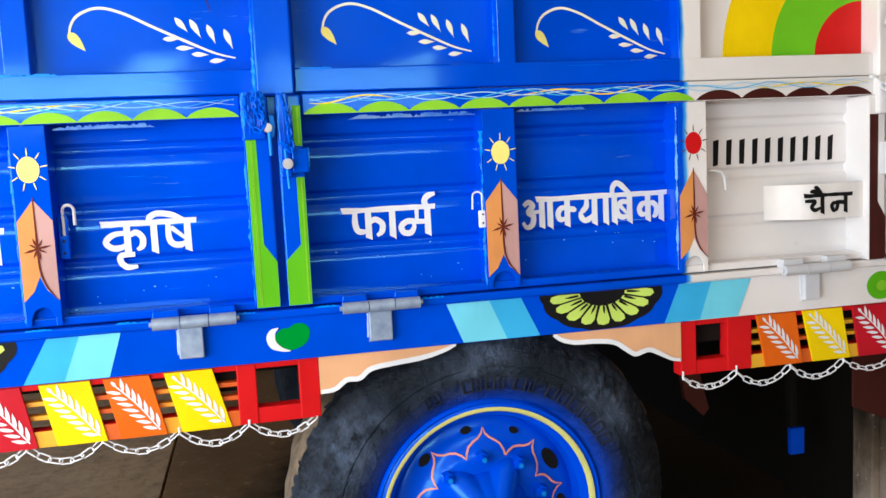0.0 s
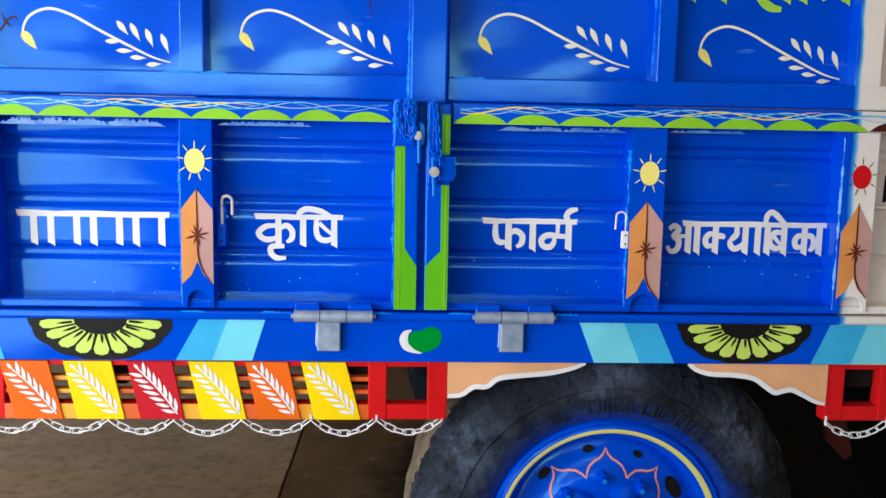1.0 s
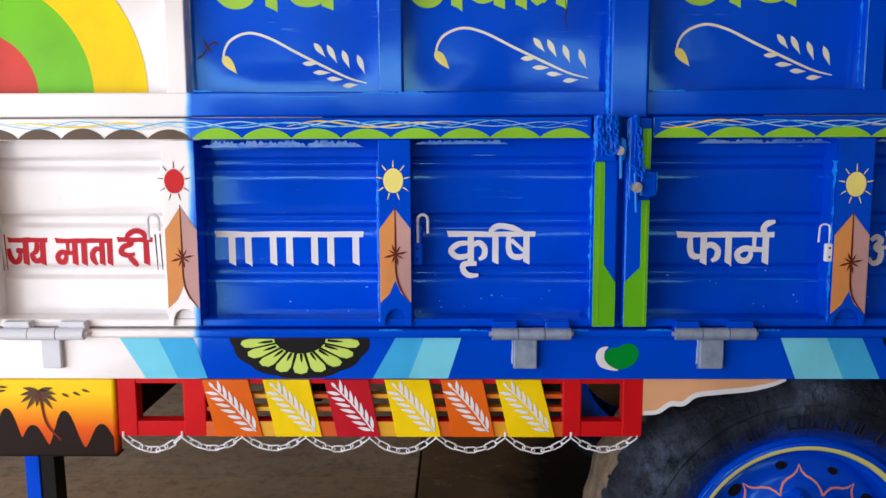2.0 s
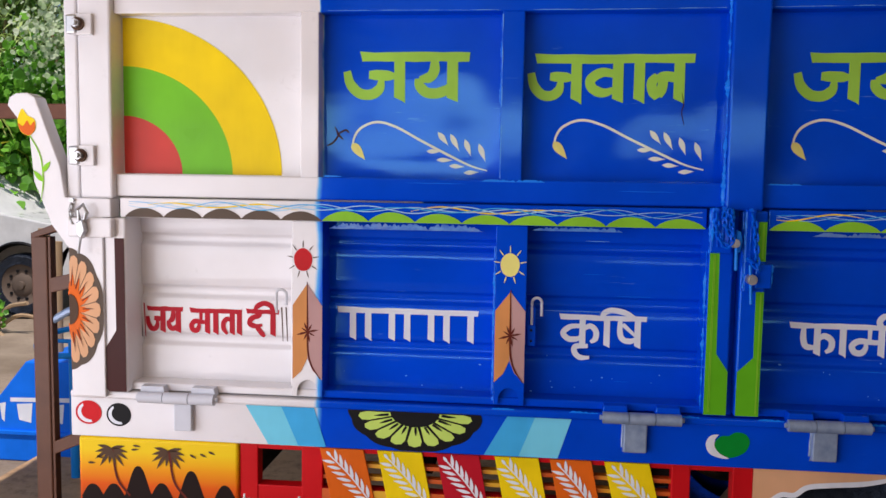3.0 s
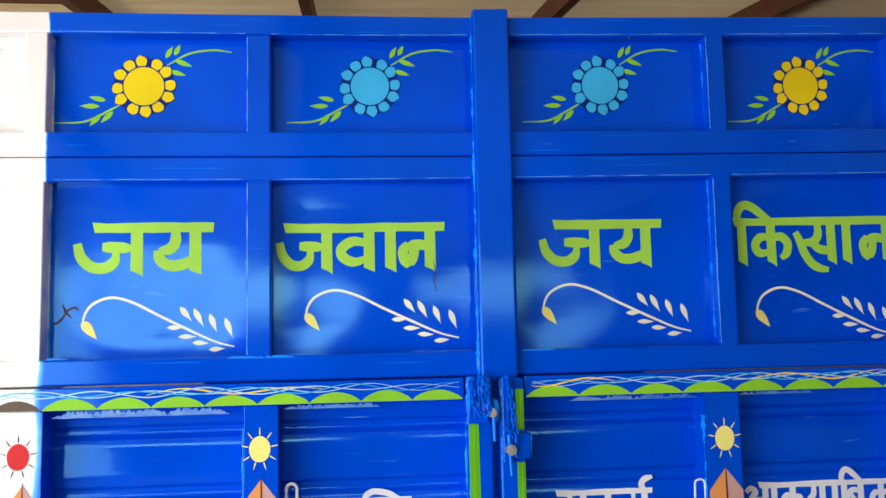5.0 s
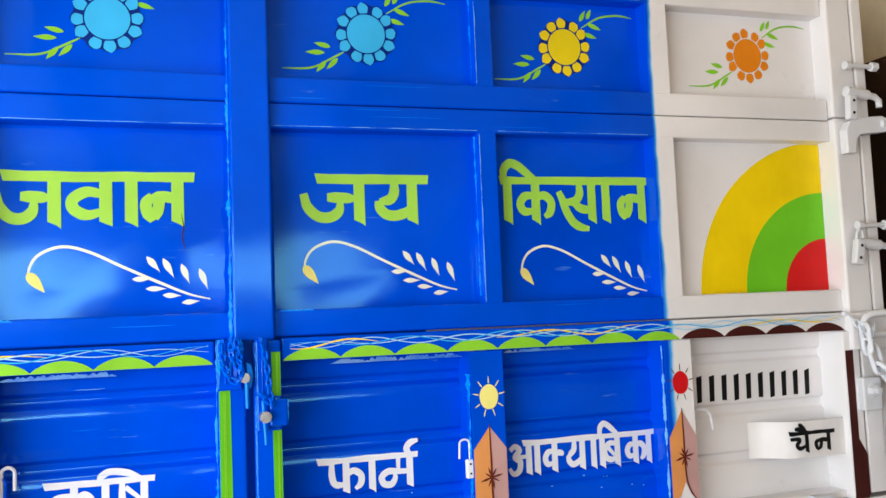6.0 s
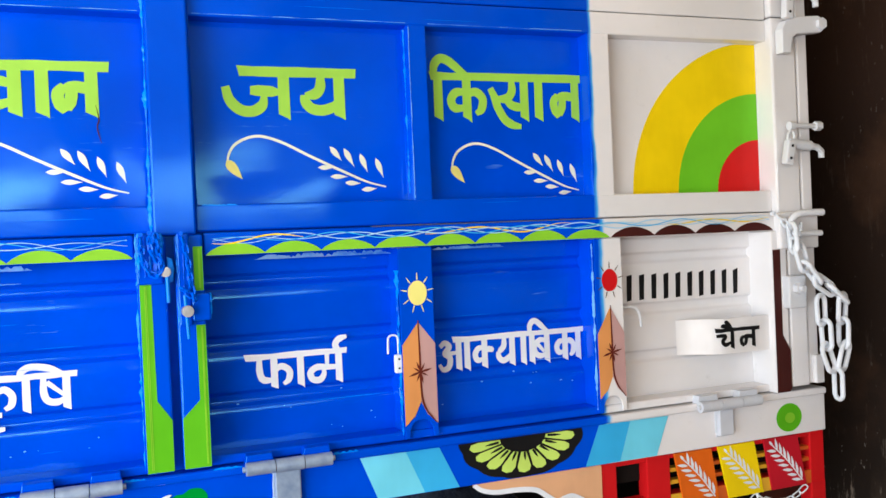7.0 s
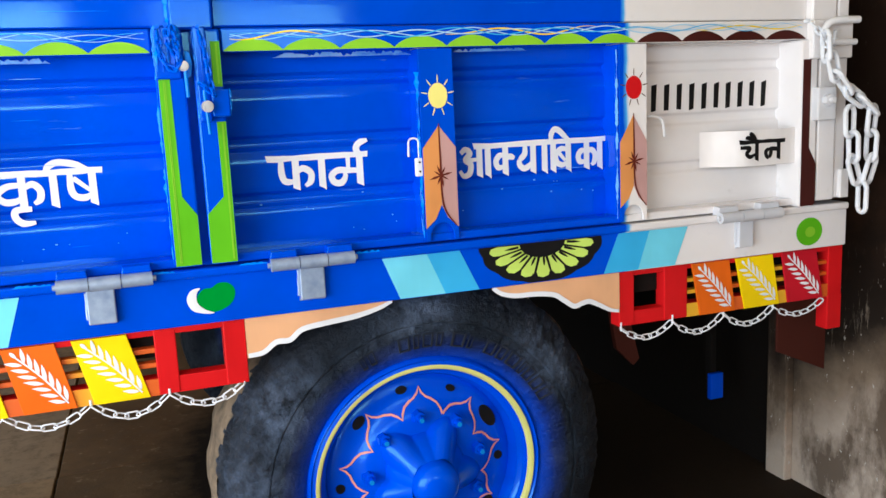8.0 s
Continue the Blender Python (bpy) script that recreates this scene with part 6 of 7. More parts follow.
padlock(0.511, 1.304, 1.976, "white_line", "white-painted open padlock hanging on a gate post", 0, 0.72, 0.052, 0.018)
padlock(-0.466, 1.305, 1.995, "blue", "small blue-painted padlock hanging on a gate hook", size=0.9)
padlock(1.672, 2.205, 1.925, "silver_white", "white-painted padlock on the rear corner post", 4, 1.15, 0.012)
padlock(1.662, 1.800, 1.925, "silver_white", "white-painted padlock on the rear corner post", 12, 1.15, 0.012)

# curved strap that carries the short word, on the rear white sheet
bm = nb()
n = 14
out, inn = [], []
for i in range(n + 1):
    u = i / n
    x = 1.335 + (1.600 - 1.335) * u
    k = min(1.0, u / 0.42)
    y = 2.030 - 0.062 * k * k * (3 - 2 * k)
    out.append((x, y))
for z0, z1 in ((1.222, 1.318),):
    rows = [[bm.verts.new((x, y + q, z)) for x, y in out] for q, z in ((0, z0), (0, z1), (0.004, z1), (0.004, z0))]
    for a, b in zip(rows, rows[1:] + rows[:1]):
        for i in range(n):
            bm.faces.new((a[i], a[i + 1], b[i + 1], b[i]))
strap = on("tool_strap", bm, "matt_white", trailer, "white bent steel strap")
word(["cha", "ai", "na"], 1.412, 1.566, 1.236, 1.292, 0.22, "black", strap, 1.968, "short black painted word")

# ---- rear corner fittings ----
def pin(x0, x1, z, r, parent, depth=1.935, head=0.013):
    bm = nb()
    rod(bm, (x0, depth, z), (x1, depth, z), r, 12)
    rod(bm, (x1 - 0.004, depth, z), (x1 + 0.016, depth, z), head, 6)
    rod(bm, (x0 - 0.004, depth, z), (x0 + 0.012, depth, z), head * 0.9, 10)
    return on("bolt_pin", bm, "silver_white", parent)


for z in (2.265, 1.832):
    pin(1.672, 1.765, z, 0.0065, rear_post)
for z in (2.192, 1.786):
    bm = nb()
    rod(bm, (1.660, 1.930, z), (1.735, 1.930, z - 0.008), 0.014, 14)
    tube(bm, [(1.735, 1.930, z - 0.008), (1.762, 1.930, z - 0.012), (1.776, 1.930, z - 0.022), (1.776, 1.930, z - 0.040)], 0.009, 8)
    on("latch_bar", bm, "silver_white", rear_post)
bm = nb()
prism(bm, [(1.648, 2.025), (1.678, 2.025), (1.684, 2.062), (1.700, 2.076), (1.790, 2.084), (1.806, 2.098), (1.800, 2.120), (1.780, 2.128), (1.700, 2.122), (1.662, 2.110), (1.648, 2.088)], 1.925, 1.952, 0.003)
rod(bm, (1.785, 1.914, 2.105), (1.785, 1.93, 2.105), 0.016, 6)
on("hook_latch", bm, "silver_white", rear_post, "white-painted hooked latch")
bm = nb()
box(bm, 1.622, 1.760, 1.935, 1.990, 1.500, 1.602, 0.005)
on("corner_bracket", bm, "body", rear_post)
bm = nb()
tube(bm, smooth_line([(1.642, 1.920, 1.555), (1.645, 1.915, 1.580), (1.660, 1.91, 1.594), (1.690, 1.905, 1.598), (1.742, 1.90, 1.598)], 5), 0.0095, 10)
rod(bm, (1.66, 1.905, 1.541), (1.738, 1.905, 1.541), 0.008, 10)
on("pull_rod", bm, "silver_white", rear_post)
bm = nb()
box(bm, 1.636, 1.700, 1.925, 1.960, 1.335, 1.425, 0.005)
rod(bm, (1.664, 1.908, 1.390), (1.664, 1.93, 1.390), 0.016, 6)
rod(bm, (1.664, 1.896, 1.390), (1.664, 1.92, 1.390), 0.008, 10)
on("lock_plate", bm, "silver_white", rear_post)
bm = nb()
box(bm, 1.662, 1.722, 1.950, 2.06, 1.112, 1.500, 0.004)
on("lower_post", bm, "body", rear_post)
bm = nb()
box(bm, 1.742, 1.772, 1.945, 1.965, 1.115, 1.195, 0.003)
on("keeper", bm, "body", rear_post)

# heavy chain hanging from the pull rod
BIG = link_mesh("link", 0.082, 0.037, 0.0066, "white_line", 20, 9)
heavy = thing("hanging_chain", (1.66, 1.90, 1.50), "heavy white-painted steel chain hanging doubled from the rear corner", "chain")
# each link: centre, lean from upright, twist about its length
for x, y, z, lean, twist in ((1.648, 1.905, 1.530, 4, 75), (1.668, 1.897, 1.478, 16, 10), (1.690, 1.888, 1.434, 40, 80), (1.728, 1.882, 1.398, 58, 15),
                             (1.712, 1.880, 1.330, 1, 12), (1.722, 1.874, 1.262, 3, 85), (1.722, 1.870, 1.200, 20, 15), (1.772, 1.880, 1.372, 50, 70),
                             (1.786, 1.878, 1.330, -6, 15), (1.782, 1.872, 1.262, -2, 85), (1.776, 1.868, 1.200, -20, 15),
                             (1.750, 1.866, 1.124, 0, 78)):
    ob = new("link", BIG)
    ob.parent = heavy
    ob.matrix_local = pose(x - 0.010 - heavy.location.x, y - heavy.location.y, z - heavy.location.z, 0, -lean, 0) @ pose(0, 0, 0, 0, 0, twist)
small_chain([(1.600, 1.930, 1.596), (1.618, 1.925, 1.584), (1.634, 1.920, 1.562), (1.648, 1.915, 1.532), (1.668, 1.912, 1.535), (1.672, 1.91, 1.565)], 0.0035, "white_line", rear_post, length=0.024)

# ---- front corner fittings ----
for z in (2.330, 2.188, 2.034, 1.708):
    bm = nb()
    box(bm, -1.628, -1.574, 1.943, 1.960, z - 0.026, z + 0.026, 0.003)
    hp = on("hinge_plate", bm, "body")
    bm = nb()
    box(bm, -1.640, -1.612, 1.938, 1.960, z - 0.024, z + 0.024, 0.005)
    on("hinge_ear", bm, "zinc", hp)
    # dark ring that puts the shade round the bolt into colour
    bm = nb()
    rod(bm, (-1.608, 1.9365, z), (-1.608, 1.9435, z), 0.0165, 16)
    on("washer", bm, "brown_line", hp, "dark ring put in for the shade round the bolt")
    bm = nb()
    rod(bm, (-1.608, 1.924, z), (-1.608, 1.945, z), 0.0110, 6)
    rod(bm, (-1.608, 1.914, z), (-1.608, 1.93, z), 0.0065, 12)
    on("bolt", bm, "zinc", hp, "bare steel bolt")
bm = nb()
prism(bm, [(-1.801, 1.832), (-1.796, 1.852), (-1.778, 1.863), (-1.748, 1.864), (-1.727, 1.853), (-1.664, 1.680), (-1.652, 1.602), (-1.532, 1.600), (-1.532, 1.553), (-1.5535, 1.552), (-1.5535, 1.088), (-1.645, 1.088), (-1.645, 1.470), (-1.690, 1.530), (-1.735, 1.640), (-1.745, 1.760)], 1.942, 1.99, 0.003)
arm = on("front_bracket", bm, "body", trailer, "white bracket plate with a painted tulip and half flower")
bm = nb()
box(bm, -1.640, -1.522, 1.925, 1.975, 1.502, 1.552, 0.005)
on("bracket_block", bm, "body", arm)
A = 1.942
bm = nb()
fill(bm, smooth_line([(-1.760, 1.824), (-1.748, 1.808), (-1.728, 1.796), (-1.727, 1.772), (-1.744, 1.756), (-1.766, 1.766), (-1.774, 1.790), (-1.770, 1.810)], 4, True), A)
decal("tulip_flower", bm, "yellow", arm)
bm = nb()
fill(bm, smooth_line([(-1.729, 1.792), (-1.728, 1.772), (-1.744, 1.757), (-1.765, 1.767), (-1.772, 1.788), (-1.760, 1.780), (-1.748, 1.794), (-1.740, 1.782)], 4, True), A - 0.001)
decal("tulip_blush", bm, "orange", arm)
bm = nb()
stroke(bm, smooth_line([(-1.742, 1.756), (-1.722, 1.722), (-1.712, 1.690), (-1.709, 1.640), (-1.716, 1.592)]), 0.0035, A, (1, 0.4))
decal("tulip_leaf", leaf(nb(), -1.711, 1.664, 0.036, 0.013, 52, A, 0.8), "leaf_green", arm)
decal("tulip_leaf", leaf(nb(), -1.709, 1.640, 0.040, 0.013, 132, A, 0.8), "leaf_green", arm)
decal("tulip_stem", bm, "leaf_green", arm)
# half flower
fx, fz = -1.6445, 1.315
pts = [(fx, fz - 0.156)]
for i in range(61):
    a = -math.pi / 2 + math.pi * i / 60
    k = 1 + 0.04 * abs(math.sin(a * 5))
    pts.append((min(fx + 0.089 * k * math.cos(a), -1.5545), fz + 0.152 * k * math.sin(a)))
decal("dark_rosette", fill(nb(), pts, A), "soot_brown", arm)
for k in range(9):
    a = -90 + 180 * (k + 0.5) / 9
    out = []
    for u, t in ((0.22, -9.2), (0.80, -9.4), (0.90, -6), (0.93, 0), (0.90, 6), (0.80, 9.4), (0.22, 9.2)):
        q = radians(a + t)
        out.append((fx + 0.089 * u * math.cos(q), fz + 0.152 * u * math.sin(q)))
    decal("painted_petal", fill(nb(), out, A - 0.001), "peach", arm)
    q = radians(a)
    bm = nb()
    stroke(bm, [np.array((fx + 0.089 * u * math.cos(q), fz + 0.152 * u * math.sin(q))) for u in (0.24, 0.42, 0.60)], 0.015, A - 0.002, (1, 0.1))
    decal("petal_blush", bm, "orange", arm)
    bm = nb()
    stroke(bm, [np.array((fx + 0.089 * u * math.cos(q + 0.03), fz + 0.152 * u * math.sin(q + 0.03))) for u in (0.40, 0.58, 0.74)], 0.0026, A - 0.003, (1, 0.2))
    decal("petal_line", bm, "red_brown", arm)
decal("flower_eye", fill(nb(), [(fx, fz - 0.04)] + [(fx + 0.024 * math.cos(b), fz + 0.04 * math.sin(b)) for b in (-math.pi / 2 + math.pi * i / 12 for i in range(13))], A - 0.004), "brown_line", arm)
# chain and padlock on the front corner
small_chain([(-1.630, 1.935, 1.592), (-1.634, 1.932, 1.565), (-1.626, 1.930, 1.545), (-1.615, 1.93, 1.532)], 0.003, "zinc", arm, length=0.022)
bm = nb()
tube(bm, [(-1.600, 1.915, 1.545), (-1.606, 1.915, 1.572), (-1.590, 1.915, 1.585), (-1.580, 1.915, 1.565), (-1.592, 1.915, 1.535)], 0.005, 8)
prism(bm, [(-1.605, 1.540), (-1.588, 1.548), (-1.582, 1.520), (-1.592, 1.500), (-1.606, 1.512)], 1.905, 1.923, 0.003)
rod(bm, (-1.596, 1.914, 1.510), (-1.604, 1.914, 1.462), 0.0035, 8)
on("pin_lock", bm, "zinc", arm, "grey steel lock on a short chain")

# ---- the shed and the yard ----
def roof(y):
    """The underside of the rafters, which fall towards the front."""
    return 3.36 + 0.15 * (y - 4.1)


def sloped(bm, x0, x1, y0, y1, low, high):
    """A long member whose top (and foot, unless low is below the floor) follows the roof."""
    feet = [(roof(y) + low if low >= 0 else GROUND - 0.05) for y in (y0, y1)]
    vs = [[bm.verts.new((x, y, z)) for y, z in ((y0, feet[0]), (y1, feet[1]), (y1, roof(y1) + high), (y0, roof(y0) + high))] for x in (x0, x1)]
    bm.faces.new(vs[0][::-1])
    bm.faces.new(vs[1])
    for k in range(4):
        bm.faces.new((vs[0][k], vs[0][(k + 1) % 4], vs[1][(k + 1) % 4], vs[1][k]))


def structure(name, bm, mat, label=""):
    ob = new(name, finish(name, bm, mat))
    return tagged(ob, label, kind="structure")


bm = nb()
bmesh.ops.create_grid(bm, x_segments=60, y_segments=60, size=60)
for v in bm.verts:
    d = max(0.0, math.hypot(v.co.x, v.co.y) - 9)
    v.co.z = GROUND - 0.06 + 0.02 * noise.noise(v.co * 0.7) + 0.02 * min(d, 3) * noise.noise(v.co * 0.3)
structure("ground", bm, "earth", "dry brown yard earth")

bm = nb()
box(bm, -3.4, -0.557, -3.0, 3.80, GROUND - 0.07, GROUND - 0.012, 0.004)
structure("floor", bm, "concrete", "worn brown concrete slab of the shed floor")
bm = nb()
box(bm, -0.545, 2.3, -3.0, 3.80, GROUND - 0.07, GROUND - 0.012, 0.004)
structure("floor", bm, "concrete_shaded", "worn brown concrete slab, the trailer's shade put into its colour")
bm = nb()
box(bm, -3.38, 2.3, -3.0, 3.84, GROUND - 0.09, GROUND - 0.035)
structure("floor_base", bm, "soot_brown", "dark earth in the joints of the slabs")
bm = nb()
box(bm, -3.4, -0.557, 3.825, 6.6, GROUND - 0.07, GROUND - 0.02, 0.004)
structure("floor_back", bm, "concrete_dark", "darker rough floor behind the slab")
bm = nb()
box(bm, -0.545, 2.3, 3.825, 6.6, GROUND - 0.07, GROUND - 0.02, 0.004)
structure("floor_back", bm, "concrete_shaded", "rough floor behind the slab, darkened in colour to imitate shade")

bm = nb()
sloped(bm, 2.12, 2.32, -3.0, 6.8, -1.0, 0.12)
structure("wall_east", bm, "wall", "plastered wall, beige above, dark brown below, shade painted into its inner end")
bm = nb()
box(bm, 2.085, 2.12, 2.515, 2.62, GROUND - 0.02, 3.1, 0.006)
structure("pilaster", bm, "wall", "narrow plastered pilaster")
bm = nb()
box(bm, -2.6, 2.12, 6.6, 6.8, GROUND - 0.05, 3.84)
structure("wall_north", bm, "wall", "unseen rear wall of the shed, coloured near-black for shade")

bm = nb()
box(bm, -2.6, 2.3, -3.2, -3.05, GROUND - 0.05, 1.86)
box(bm, -2.6, 2.3, -3.2, -3.05, 2.26, 2.38)
box(bm, 1.56, 2.3, -3.2, -3.05, 1.86, 2.26)
box(bm, -0.49, 0.12, -3.2, -3.05, 1.86, 2.26)
box(bm, -2.6, -2.43, -3.2, -3.05, 1.86, 2.26)
structure("wall_south", bm, "wall", "low front wall of the shed with an open band above")

# unseen wall added to keep daylight off the floor behind the trailer
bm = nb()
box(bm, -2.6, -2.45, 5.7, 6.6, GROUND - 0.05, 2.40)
structure("wall_west", bm, "wall", "unseen return wall added to block daylight behind the trailer")

# corrugated roof sheet, ribs along x, on red-oxide rafters
bm = nb()
ny, y0, y1 = 300, -3.2, 6.9
rows = []
for j in range(ny + 1):
    y = y0 + (y1 - y0) * j / ny
    z = roof(y) + 0.14 + 0.012 * math.sin(y * 2 * math.pi / 0.15)
    rows.append([bm.verts.new((x, y, z)) for x in (-2.59, -1.0, 0.5, 2.3)])
for a, b in zip(rows, rows[1:]):
    for i in range(3):
        bm.faces.new((a[i], a[i + 1], b[i + 1], b[i]))
structure("ceiling", bm, "roof_sheet", "stained tan corrugated roof sheet")
for x in (-1.735, -0.55, 0.80, 2.0):
    bm = nb()
    sloped(bm, x - 0.028, x + 0.028, -3.0, 6.55, 0.0, 0.122)
    structure("rafter", bm, "rust", "red-oxide steel roof rafter")
bm = nb()
box(bm, -2.585, -1.772, 4.46, 4.51, roof(4.48) + 0.055, roof(4.48) + 0.125, 0.003)
structure("purlin", bm, "rust", "short red-oxide purlin under the roof's edge")
for x, y in ((-2.36, -2.55), (-2.36, 6.4)):
    bm = nb()
    box(bm, x - 0.05, x + 0.05, y - 0.05, y + 0.05, GROUND - 0.05, roof(y) + 0.06, 0.006)
    structure("shed_post", bm, "rust", "red-oxide steel shed post")

# ---- greenery beyond the shed ----
def blade(bm, p, d, up, length, width, droop, n=4):
    """A long leaf: a bent, folded strip with a tip."""
    d = d.normalized()
    s = d.cross(up).normalized()
    left, right = [], []
    for i in range(n + 1):
        u = i / n
        q = p + d * length * u - Vector((0, 0, 1)) * droop * length * u * u
        w = width * (0.35 + 0.65 * math.sin(math.pi * min(1, u * 0.9 + 0.08))) * (1 - u ** 4)
        left.append(bm.verts.new(q + s * w / 2))
        right.append(bm.verts.new(q - s * w / 2))
    for i in range(n):
        bm.faces.new((left[i], left[i + 1], right[i + 1], right[i]))


def long_leaf_bush(place, spread, clumps, length=0.28, width=0.022):
    bm = nb()
    rnd = random.Random(int(abs(place[0]) * 100 + abs(place[2]) * 10))
    for c in range(clumps):
        p = Vector((place[0] + rnd.uniform(-1, 1) * spread[0], place[1] + rnd.uniform(-1, 1) * spread[1], place[2] + rnd.uniform(-1, 1) * spread[2]))
        for k in range(11):
            a = rnd.uniform(0, 2 * math.pi)
            d = Vector((math.cos(a), math.sin(a) * 0.8 - 0.25, rnd.uniform(-0.5, 0.9)))
            blade(bm, p, d, Vector((rnd.uniform(-0.5, 0.5), rnd.uniform(-0.5, 0.5), 1)).normalized(), length * rnd.uniform(0.6, 1.2), width * rnd.uniform(0.7, 1.3), rnd.uniform(0.2, 0.9))
    return bm


def round_leaf_bush(place, spread, count, size):
    bm = nb()
    rnd = random.Random(int(abs(place[0]) * 100 + abs(place[2]) * 10) + 3)
    for c in range(count):
        p = Vector((place[0] + rnd.gauss(0, 0.5) * spread[0], place[1] + rnd.gauss(0, 0.5) * spread[1], place[2] + rnd.gauss(0, 0.5) * spread[2]))
        t = Euler((rnd.uniform(0.5, 1.9), rnd.uniform(-0.6, 0.6), rnd.uniform(-1.2, 1.2))).to_matrix()
        r = size * rnd.uniform(0.6, 1.3)
        ring = [bm.verts.new(p + t @ Vector((r * math.cos(a) * (1 - 0.15 * math.cos(2 * a)), r * 0.85 * math.sin(a), 0.12 * r * math.cos(2 * a)))) for a in (2 * math.pi * i / 7 for i in range(7))]
        bm.faces.new(ring)
    return bm


def bush(name, parts, place, label, tall=1.6):
    b = thing(name, place, label, "shrub")
    bm = nb()
    rnd = random.Random(5)
    for k in range(7):
        a = rnd.uniform(0, 6.28)
        q = Vector(place) + Vector((math.cos(a) * 0.5, math.sin(a) * 0.3, tall + rnd.random()))
        tube(bm, smooth_line([Vector(place), (Vector(place) + q) / 2 + Vector((0.1 * math.sin(a), 0, 0.1)), q], 4), 0.022, 6)
    part("stem", bm, "wood", b)
    for n, bm, mat in parts:
        part(n, bm, mat, b, soft=False)
    return b


GZ = GROUND - 0.06
# tall bushes with long narrow leaves
for x, y in ((-8.3, 11.4), (-6.7, 11.9), (-9.9, 11.1), (-5.4, 12.3), (-7.5, 12.2), (-9.1, 11.9)):
    bush("oleander", [("crown", long_leaf_bush((x, y, 3.4), (1.12, 0.8, 2.5), 460, 0.44, 0.040), "foliage_long")], (x, y, GZ), "tall shrub with long narrow dark green leaves", 3.4)
for x, y, z in ((-7.7, 10.1, 2.15), (-8.6, 10.5, 1.9), (-6.75, 10.5, 2.25), (-9.4, 10.2, 2.35)):
    bush("vine_shrub", [("crown", round_leaf_bush((x, y, z), (0.92, 0.5, 1.0), 1600, 0.066), "foliage_round")], (x, y + 0.7, GZ), "shrub of bright green rounded leaves hanging over a parked car", 2.0)
for x, y, z in ((-7.85, 9.7, 2.85), (-7.45, 9.8, 2.2)):
    bush("variegated_shrub", [("crown", long_leaf_bush((x, y, z), (0.33, 0.33, 0.4), 16, 0.44, 0.040), "foliage_gold")], (x, y + 1.0, GZ), "shrub with yellow-green strap leaves", 2.0)
bush("oleander", [("crown", long_leaf_bush((-6.6, 12.9, 6.2), (2.1, 0.5, 1.6), 620, 0.44, 0.046), "foliage_long")], (-6.6, 12.6, GZ), "tall shrub with long narrow dark green leaves", 5.4)
bush("pale_shrub", [("crown", round_leaf_bush((-6.45, 10.3, 3.35), (0.62, 0.45, 0.72), 900, 0.040), "foliage_pale")], (-6.45, 10.9, GZ), "shrub with small pale grey-green leaves", 2.8)


def blossom_sprays(place, spread, count):
    """Loose clusters of small pale flowers."""
    bm = nb()
    rnd = random.Random(21)
    for c in range(count):
        p = Vector(place) + Vector([rnd.uniform(-1, 1) * e for e in spread])
        for k in range(44):
            q = p + Vector((rnd.gauss(0, 0.13), rnd.gauss(0, 0.08), rnd.gauss(0, 0.10)))
            t = Euler((rnd.uniform(0.4, 2.2), rnd.uniform(-0.7, 0.7), rnd.uniform(-1.5, 1.5))).to_matrix()
            r = rnd.uniform(0.024, 0.046)
            ring = [bm.verts.new(q + t @ Vector((r * f * math.cos(a), r * f * math.sin(a), 0))) for a, f in ((math.pi * i / 5, 1.0 if i % 2 else 0.55) for i in range(10))]
            bm.faces.new(ring)
    return bm


bush("flowering_shrub", [("crown", long_leaf_bush((-6.0, 11.2, 5.75), (1.5, 0.6, 1.0), 640, 0.24, 0.046), "foliage_deep"), ("blossom", blossom_sprays((-5.85, 10.75, 5.7), (1.25, 0.35, 0.80), 64), "blossom")], (-5.9, 11.4, GZ), "tall dark green shrub covered in whitish blossom", 5.0)
bush("low_shrub", [("crown", round_leaf_bush((-6.15, 8.3, 0.16), (0.13, 0.14, 0.22), 90, 0.034), "foliage_round")], (-6.2, 8.35, GZ), "low green shrub growing beside the parked car", -0.3)

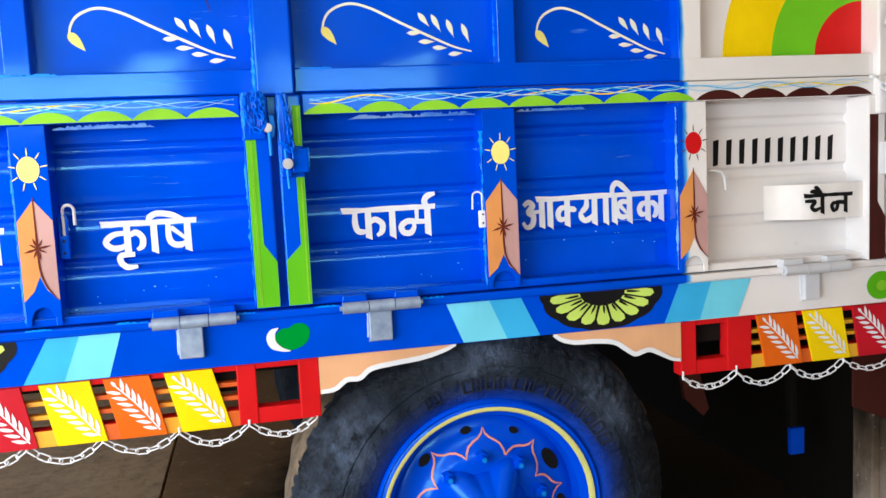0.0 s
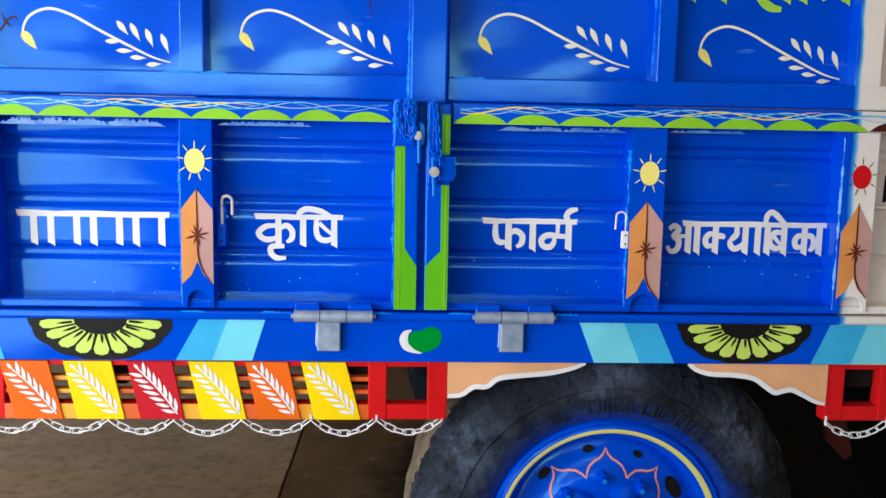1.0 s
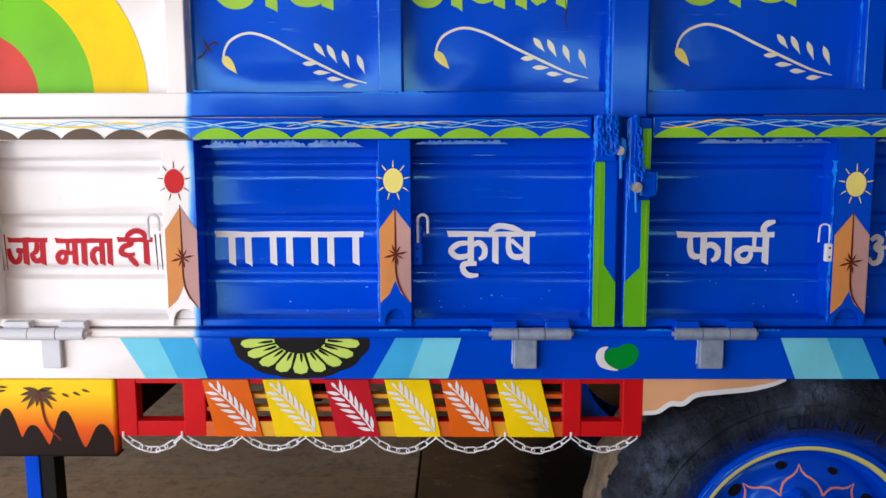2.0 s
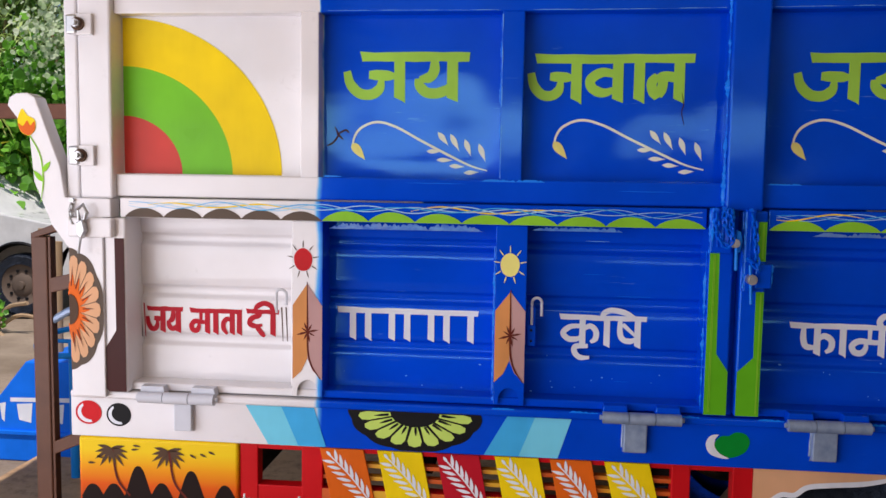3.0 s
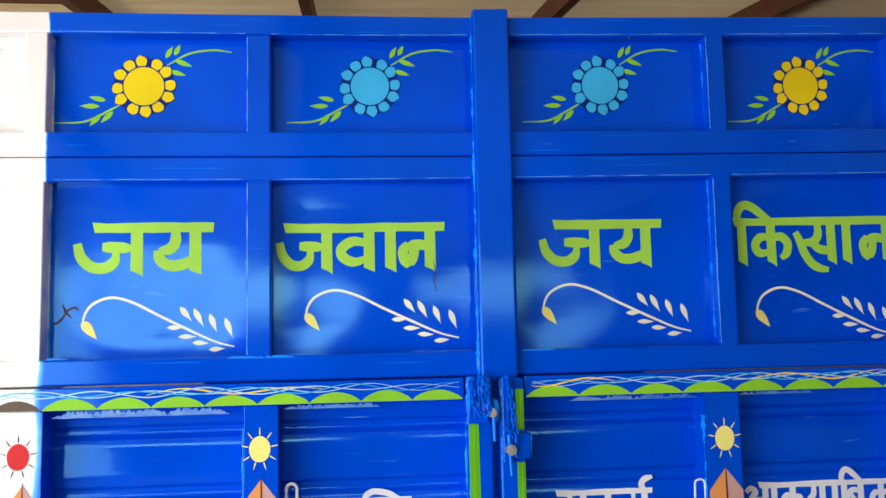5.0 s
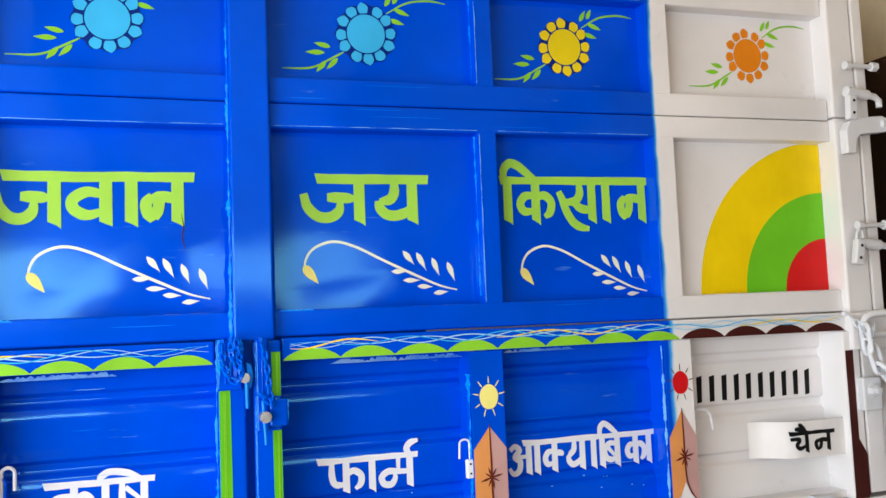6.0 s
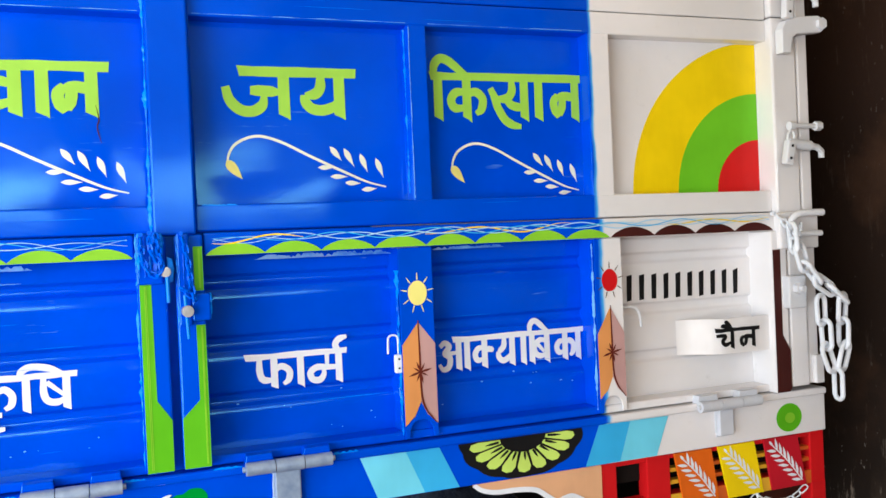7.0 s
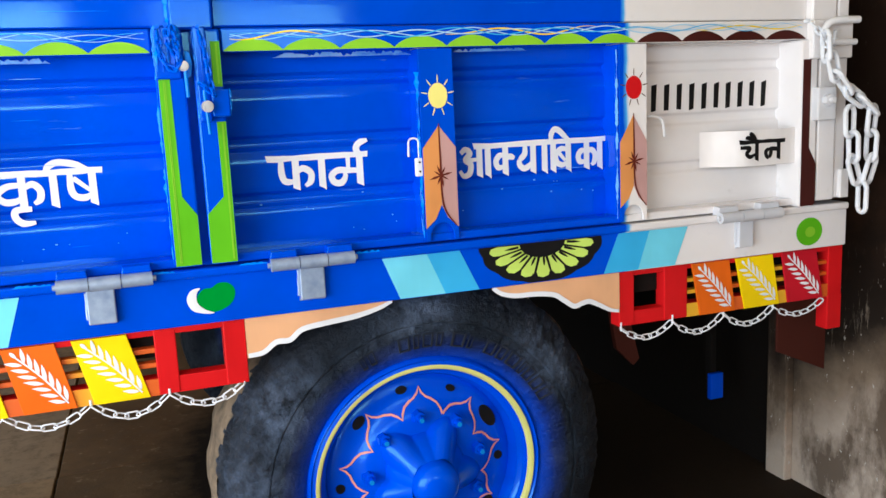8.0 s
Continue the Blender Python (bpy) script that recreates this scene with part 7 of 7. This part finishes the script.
# ---- parked pale car behind the plants ----
def parked_car():
    car = thing("parked_car", (-7.8, 9.95, GZ), "old pale grey car parked under the shrubs", "car")
    bm = nb()
    prof = [(x - 1.19, z) for x, z in [(-8.6, 0.45), (-8.6, 0.95), (-8.2, 1.05), (-7.6, 1.10), (-7.1, 1.55), (-6.0, 1.58), (-5.5, 1.15), (-4.75, 1.02), (-4.55, 0.85), (-4.5, 0.42), (-4.8, 0.36)]]
    arch = [(-6.42 + 0.44 * math.cos(a), 0.36 + 0.44 * math.sin(a)) for a in (math.pi * i / 12 for i in range(13))]
    prism(bm, prof + arch + [(-6.89, 0.36), (-9.59, 0.36)], 9.200, 10.65, 0.02)
    part("car_body", bm, paint("pale_car_paint", (0.55, 0.56, 0.55), 0.3), car)
    bm = nb()
    turned(bm, [(0.46, 9.190), (0.44, 9.170), (0.41, 9.250)], 40, -6.42, 0.36)
    part("wheel_arch", bm, "black", car)
    for x in (-6.42, -9.09):
        bm = nb()
        turned(bm, [(0.22, 9.270), (0.25, 9.220), (0.34, 9.210), (0.375, 9.250), (0.38, 9.350), (0.36, 9.430), (0.2, 9.430)], 48, x, 0.30)
        w = part("car_tyre", bm, "rubber", car)
        bm = nb()
        turned(bm, [(0.245, 9.225), (0.22, 9.250), (0.14, 9.260), (0.10, 9.230), (0.05, 9.230), (0.045, 9.200), (0.001, 9.195)], 36, x, 0.30)
        r = part("car_rim", bm, "soot_brown", w, "dirty steel rim")
        for k in range(10):
            a = 2 * math.pi * k / 10
            bm = nb()
            rod(bm, (x + 0.17 * math.cos(a), 9.242, 0.30 + 0.17 * math.sin(a)), (x + 0.17 * math.cos(a), 9.254, 0.30 + 0.17 * math.sin(a)), 0.018, 10)
            part("rim_hole", bm, "black", w)
    bm = nb()
    prism(bm, [(-8.24, 1.14), (-8.14, 1.48), (-7.29, 1.50), (-6.94, 1.16)], 9.193, 9.200)
    part("side_window", bm, "black", car)


parked_car()

# ---- brown steel frame leaning at the trailer's front ----
rack = thing("brown_frame", (-1.93, 2.3, GROUND), "tall dark brown enamelled steel frame with cross bars", "frame")
bm = nb()
box(bm, -1.965, -1.915, 2.29, 2.33, GROUND, 1.470, 0.004)
part("upright", bm, "brown_steel", rack)
bm = nb()
box(bm, -1.915, -1.906, 2.295, 2.325, GROUND, 1.47, 0.002)
part("lip", bm, "brown_steel", rack)
bm = nb()
prism(bm, [(-1.965, 1.462), (-1.965, 1.480), (-1.70, 1.585), (-1.70, 1.545)], 2.29, 2.33, 0.003)
part("top_bar", bm, "brown_steel", rack)
bm = nb()
prism(bm, [(-1.91, 1.30), (-1.91, 1.345), (-1.70, 1.395), (-1.70, 1.35)], 2.295, 2.325, 0.003)
part("cross_bar", bm, "brown_steel", rack)
bm = nb()
tube(bm, [(-1.91, 2.31, 1.215), (-1.86, 2.31, 1.245), (-1.70, 2.31, 1.27)], 0.012, 8)
part("cross_bar", bm, "steel", rack)
bm = nb()
prism(bm, [(-1.91, 0.80), (-1.91, 0.84), (-1.70, 0.93), (-1.70, 0.89)], 2.295, 2.325, 0.003)
part("cross_bar", bm, "brown_steel", rack)
bm = nb()
box(bm, -2.30, -1.655, 2.58, 2.62, 1.838, 1.888, 0.004)
part("front_rail", bm, "rust", trailer, "rust-red rail across the trailer's front")
# ---- blue box and wooden stakes in the yard ----
cart = thing("blue_box", (-3.4, 4.8, GZ), "blue painted sheet box with white painted bars standing in the yard", "box")
bm = nb()
prism(bm, [(-3.72, GZ), (-3.72, 0.20), (-3.46, 0.52), (-3.08, 0.53), (-3.08, GZ)], 4.6, 5.2, 0.008)
part("box_body", bm, "box_blue", cart)
bm = nb()
box(bm, -3.75, -3.08, 4.585, 4.602, 0.075, 0.10, 0.003)
part("box_lip", bm, "box_blue", cart)
for x, w in ((-3.63, 0.04), (-3.52, 0.10), (-3.38, 0.04), (-3.30, 0.08), (-3.18, 0.04)):
    part("painted_bar", fill(nb(), [(x, 0.262), (x + w, 0.270), (x + w - 0.012, 0.150), (x + 0.012, 0.165)], 4.6), "white_line", cart, "", False, True)
part("painted_bar", fill(nb(), [(-3.56, 0.30), (-3.10, 0.312), (-3.10, 0.285), (-3.56, 0.275)], 4.6), "white_line", cart, "", False, True)
bm = nb()
tube(bm, [(-2.98 + 0.2 * math.cos(a), 4.3 + 0.15 * math.sin(a), 0.72 + 0.05 * math.sin(a)) for a in (2 * math.pi * i / 32 for i in range(32))], 0.016, 8, True)
rod(bm, (-2.98, 4.3, GZ), (-2.98, 4.3, 0.72), 0.03, 10)
rod(bm, (-3.17, 4.3, 0.72), (-2.79, 4.3, 0.72), 0.012, 8)
tagged(new("steering_column", finish("steering_column", bm, "mid_blue")), "blue steering wheel on an upright column in the yard", "steering wheel")
for x, h in ((-3.52, 1.30), (-3.44, 1.22)):
    bm = nb()
    rod(bm, (x, 4.9, GZ), (x + 0.02, 4.9, h), 0.035, 10)
    tagged(new("wooden_stake", finish("wooden_stake", bm, "wood")), "bare wooden stake standing in the yard", "stake", "wooden stakes")
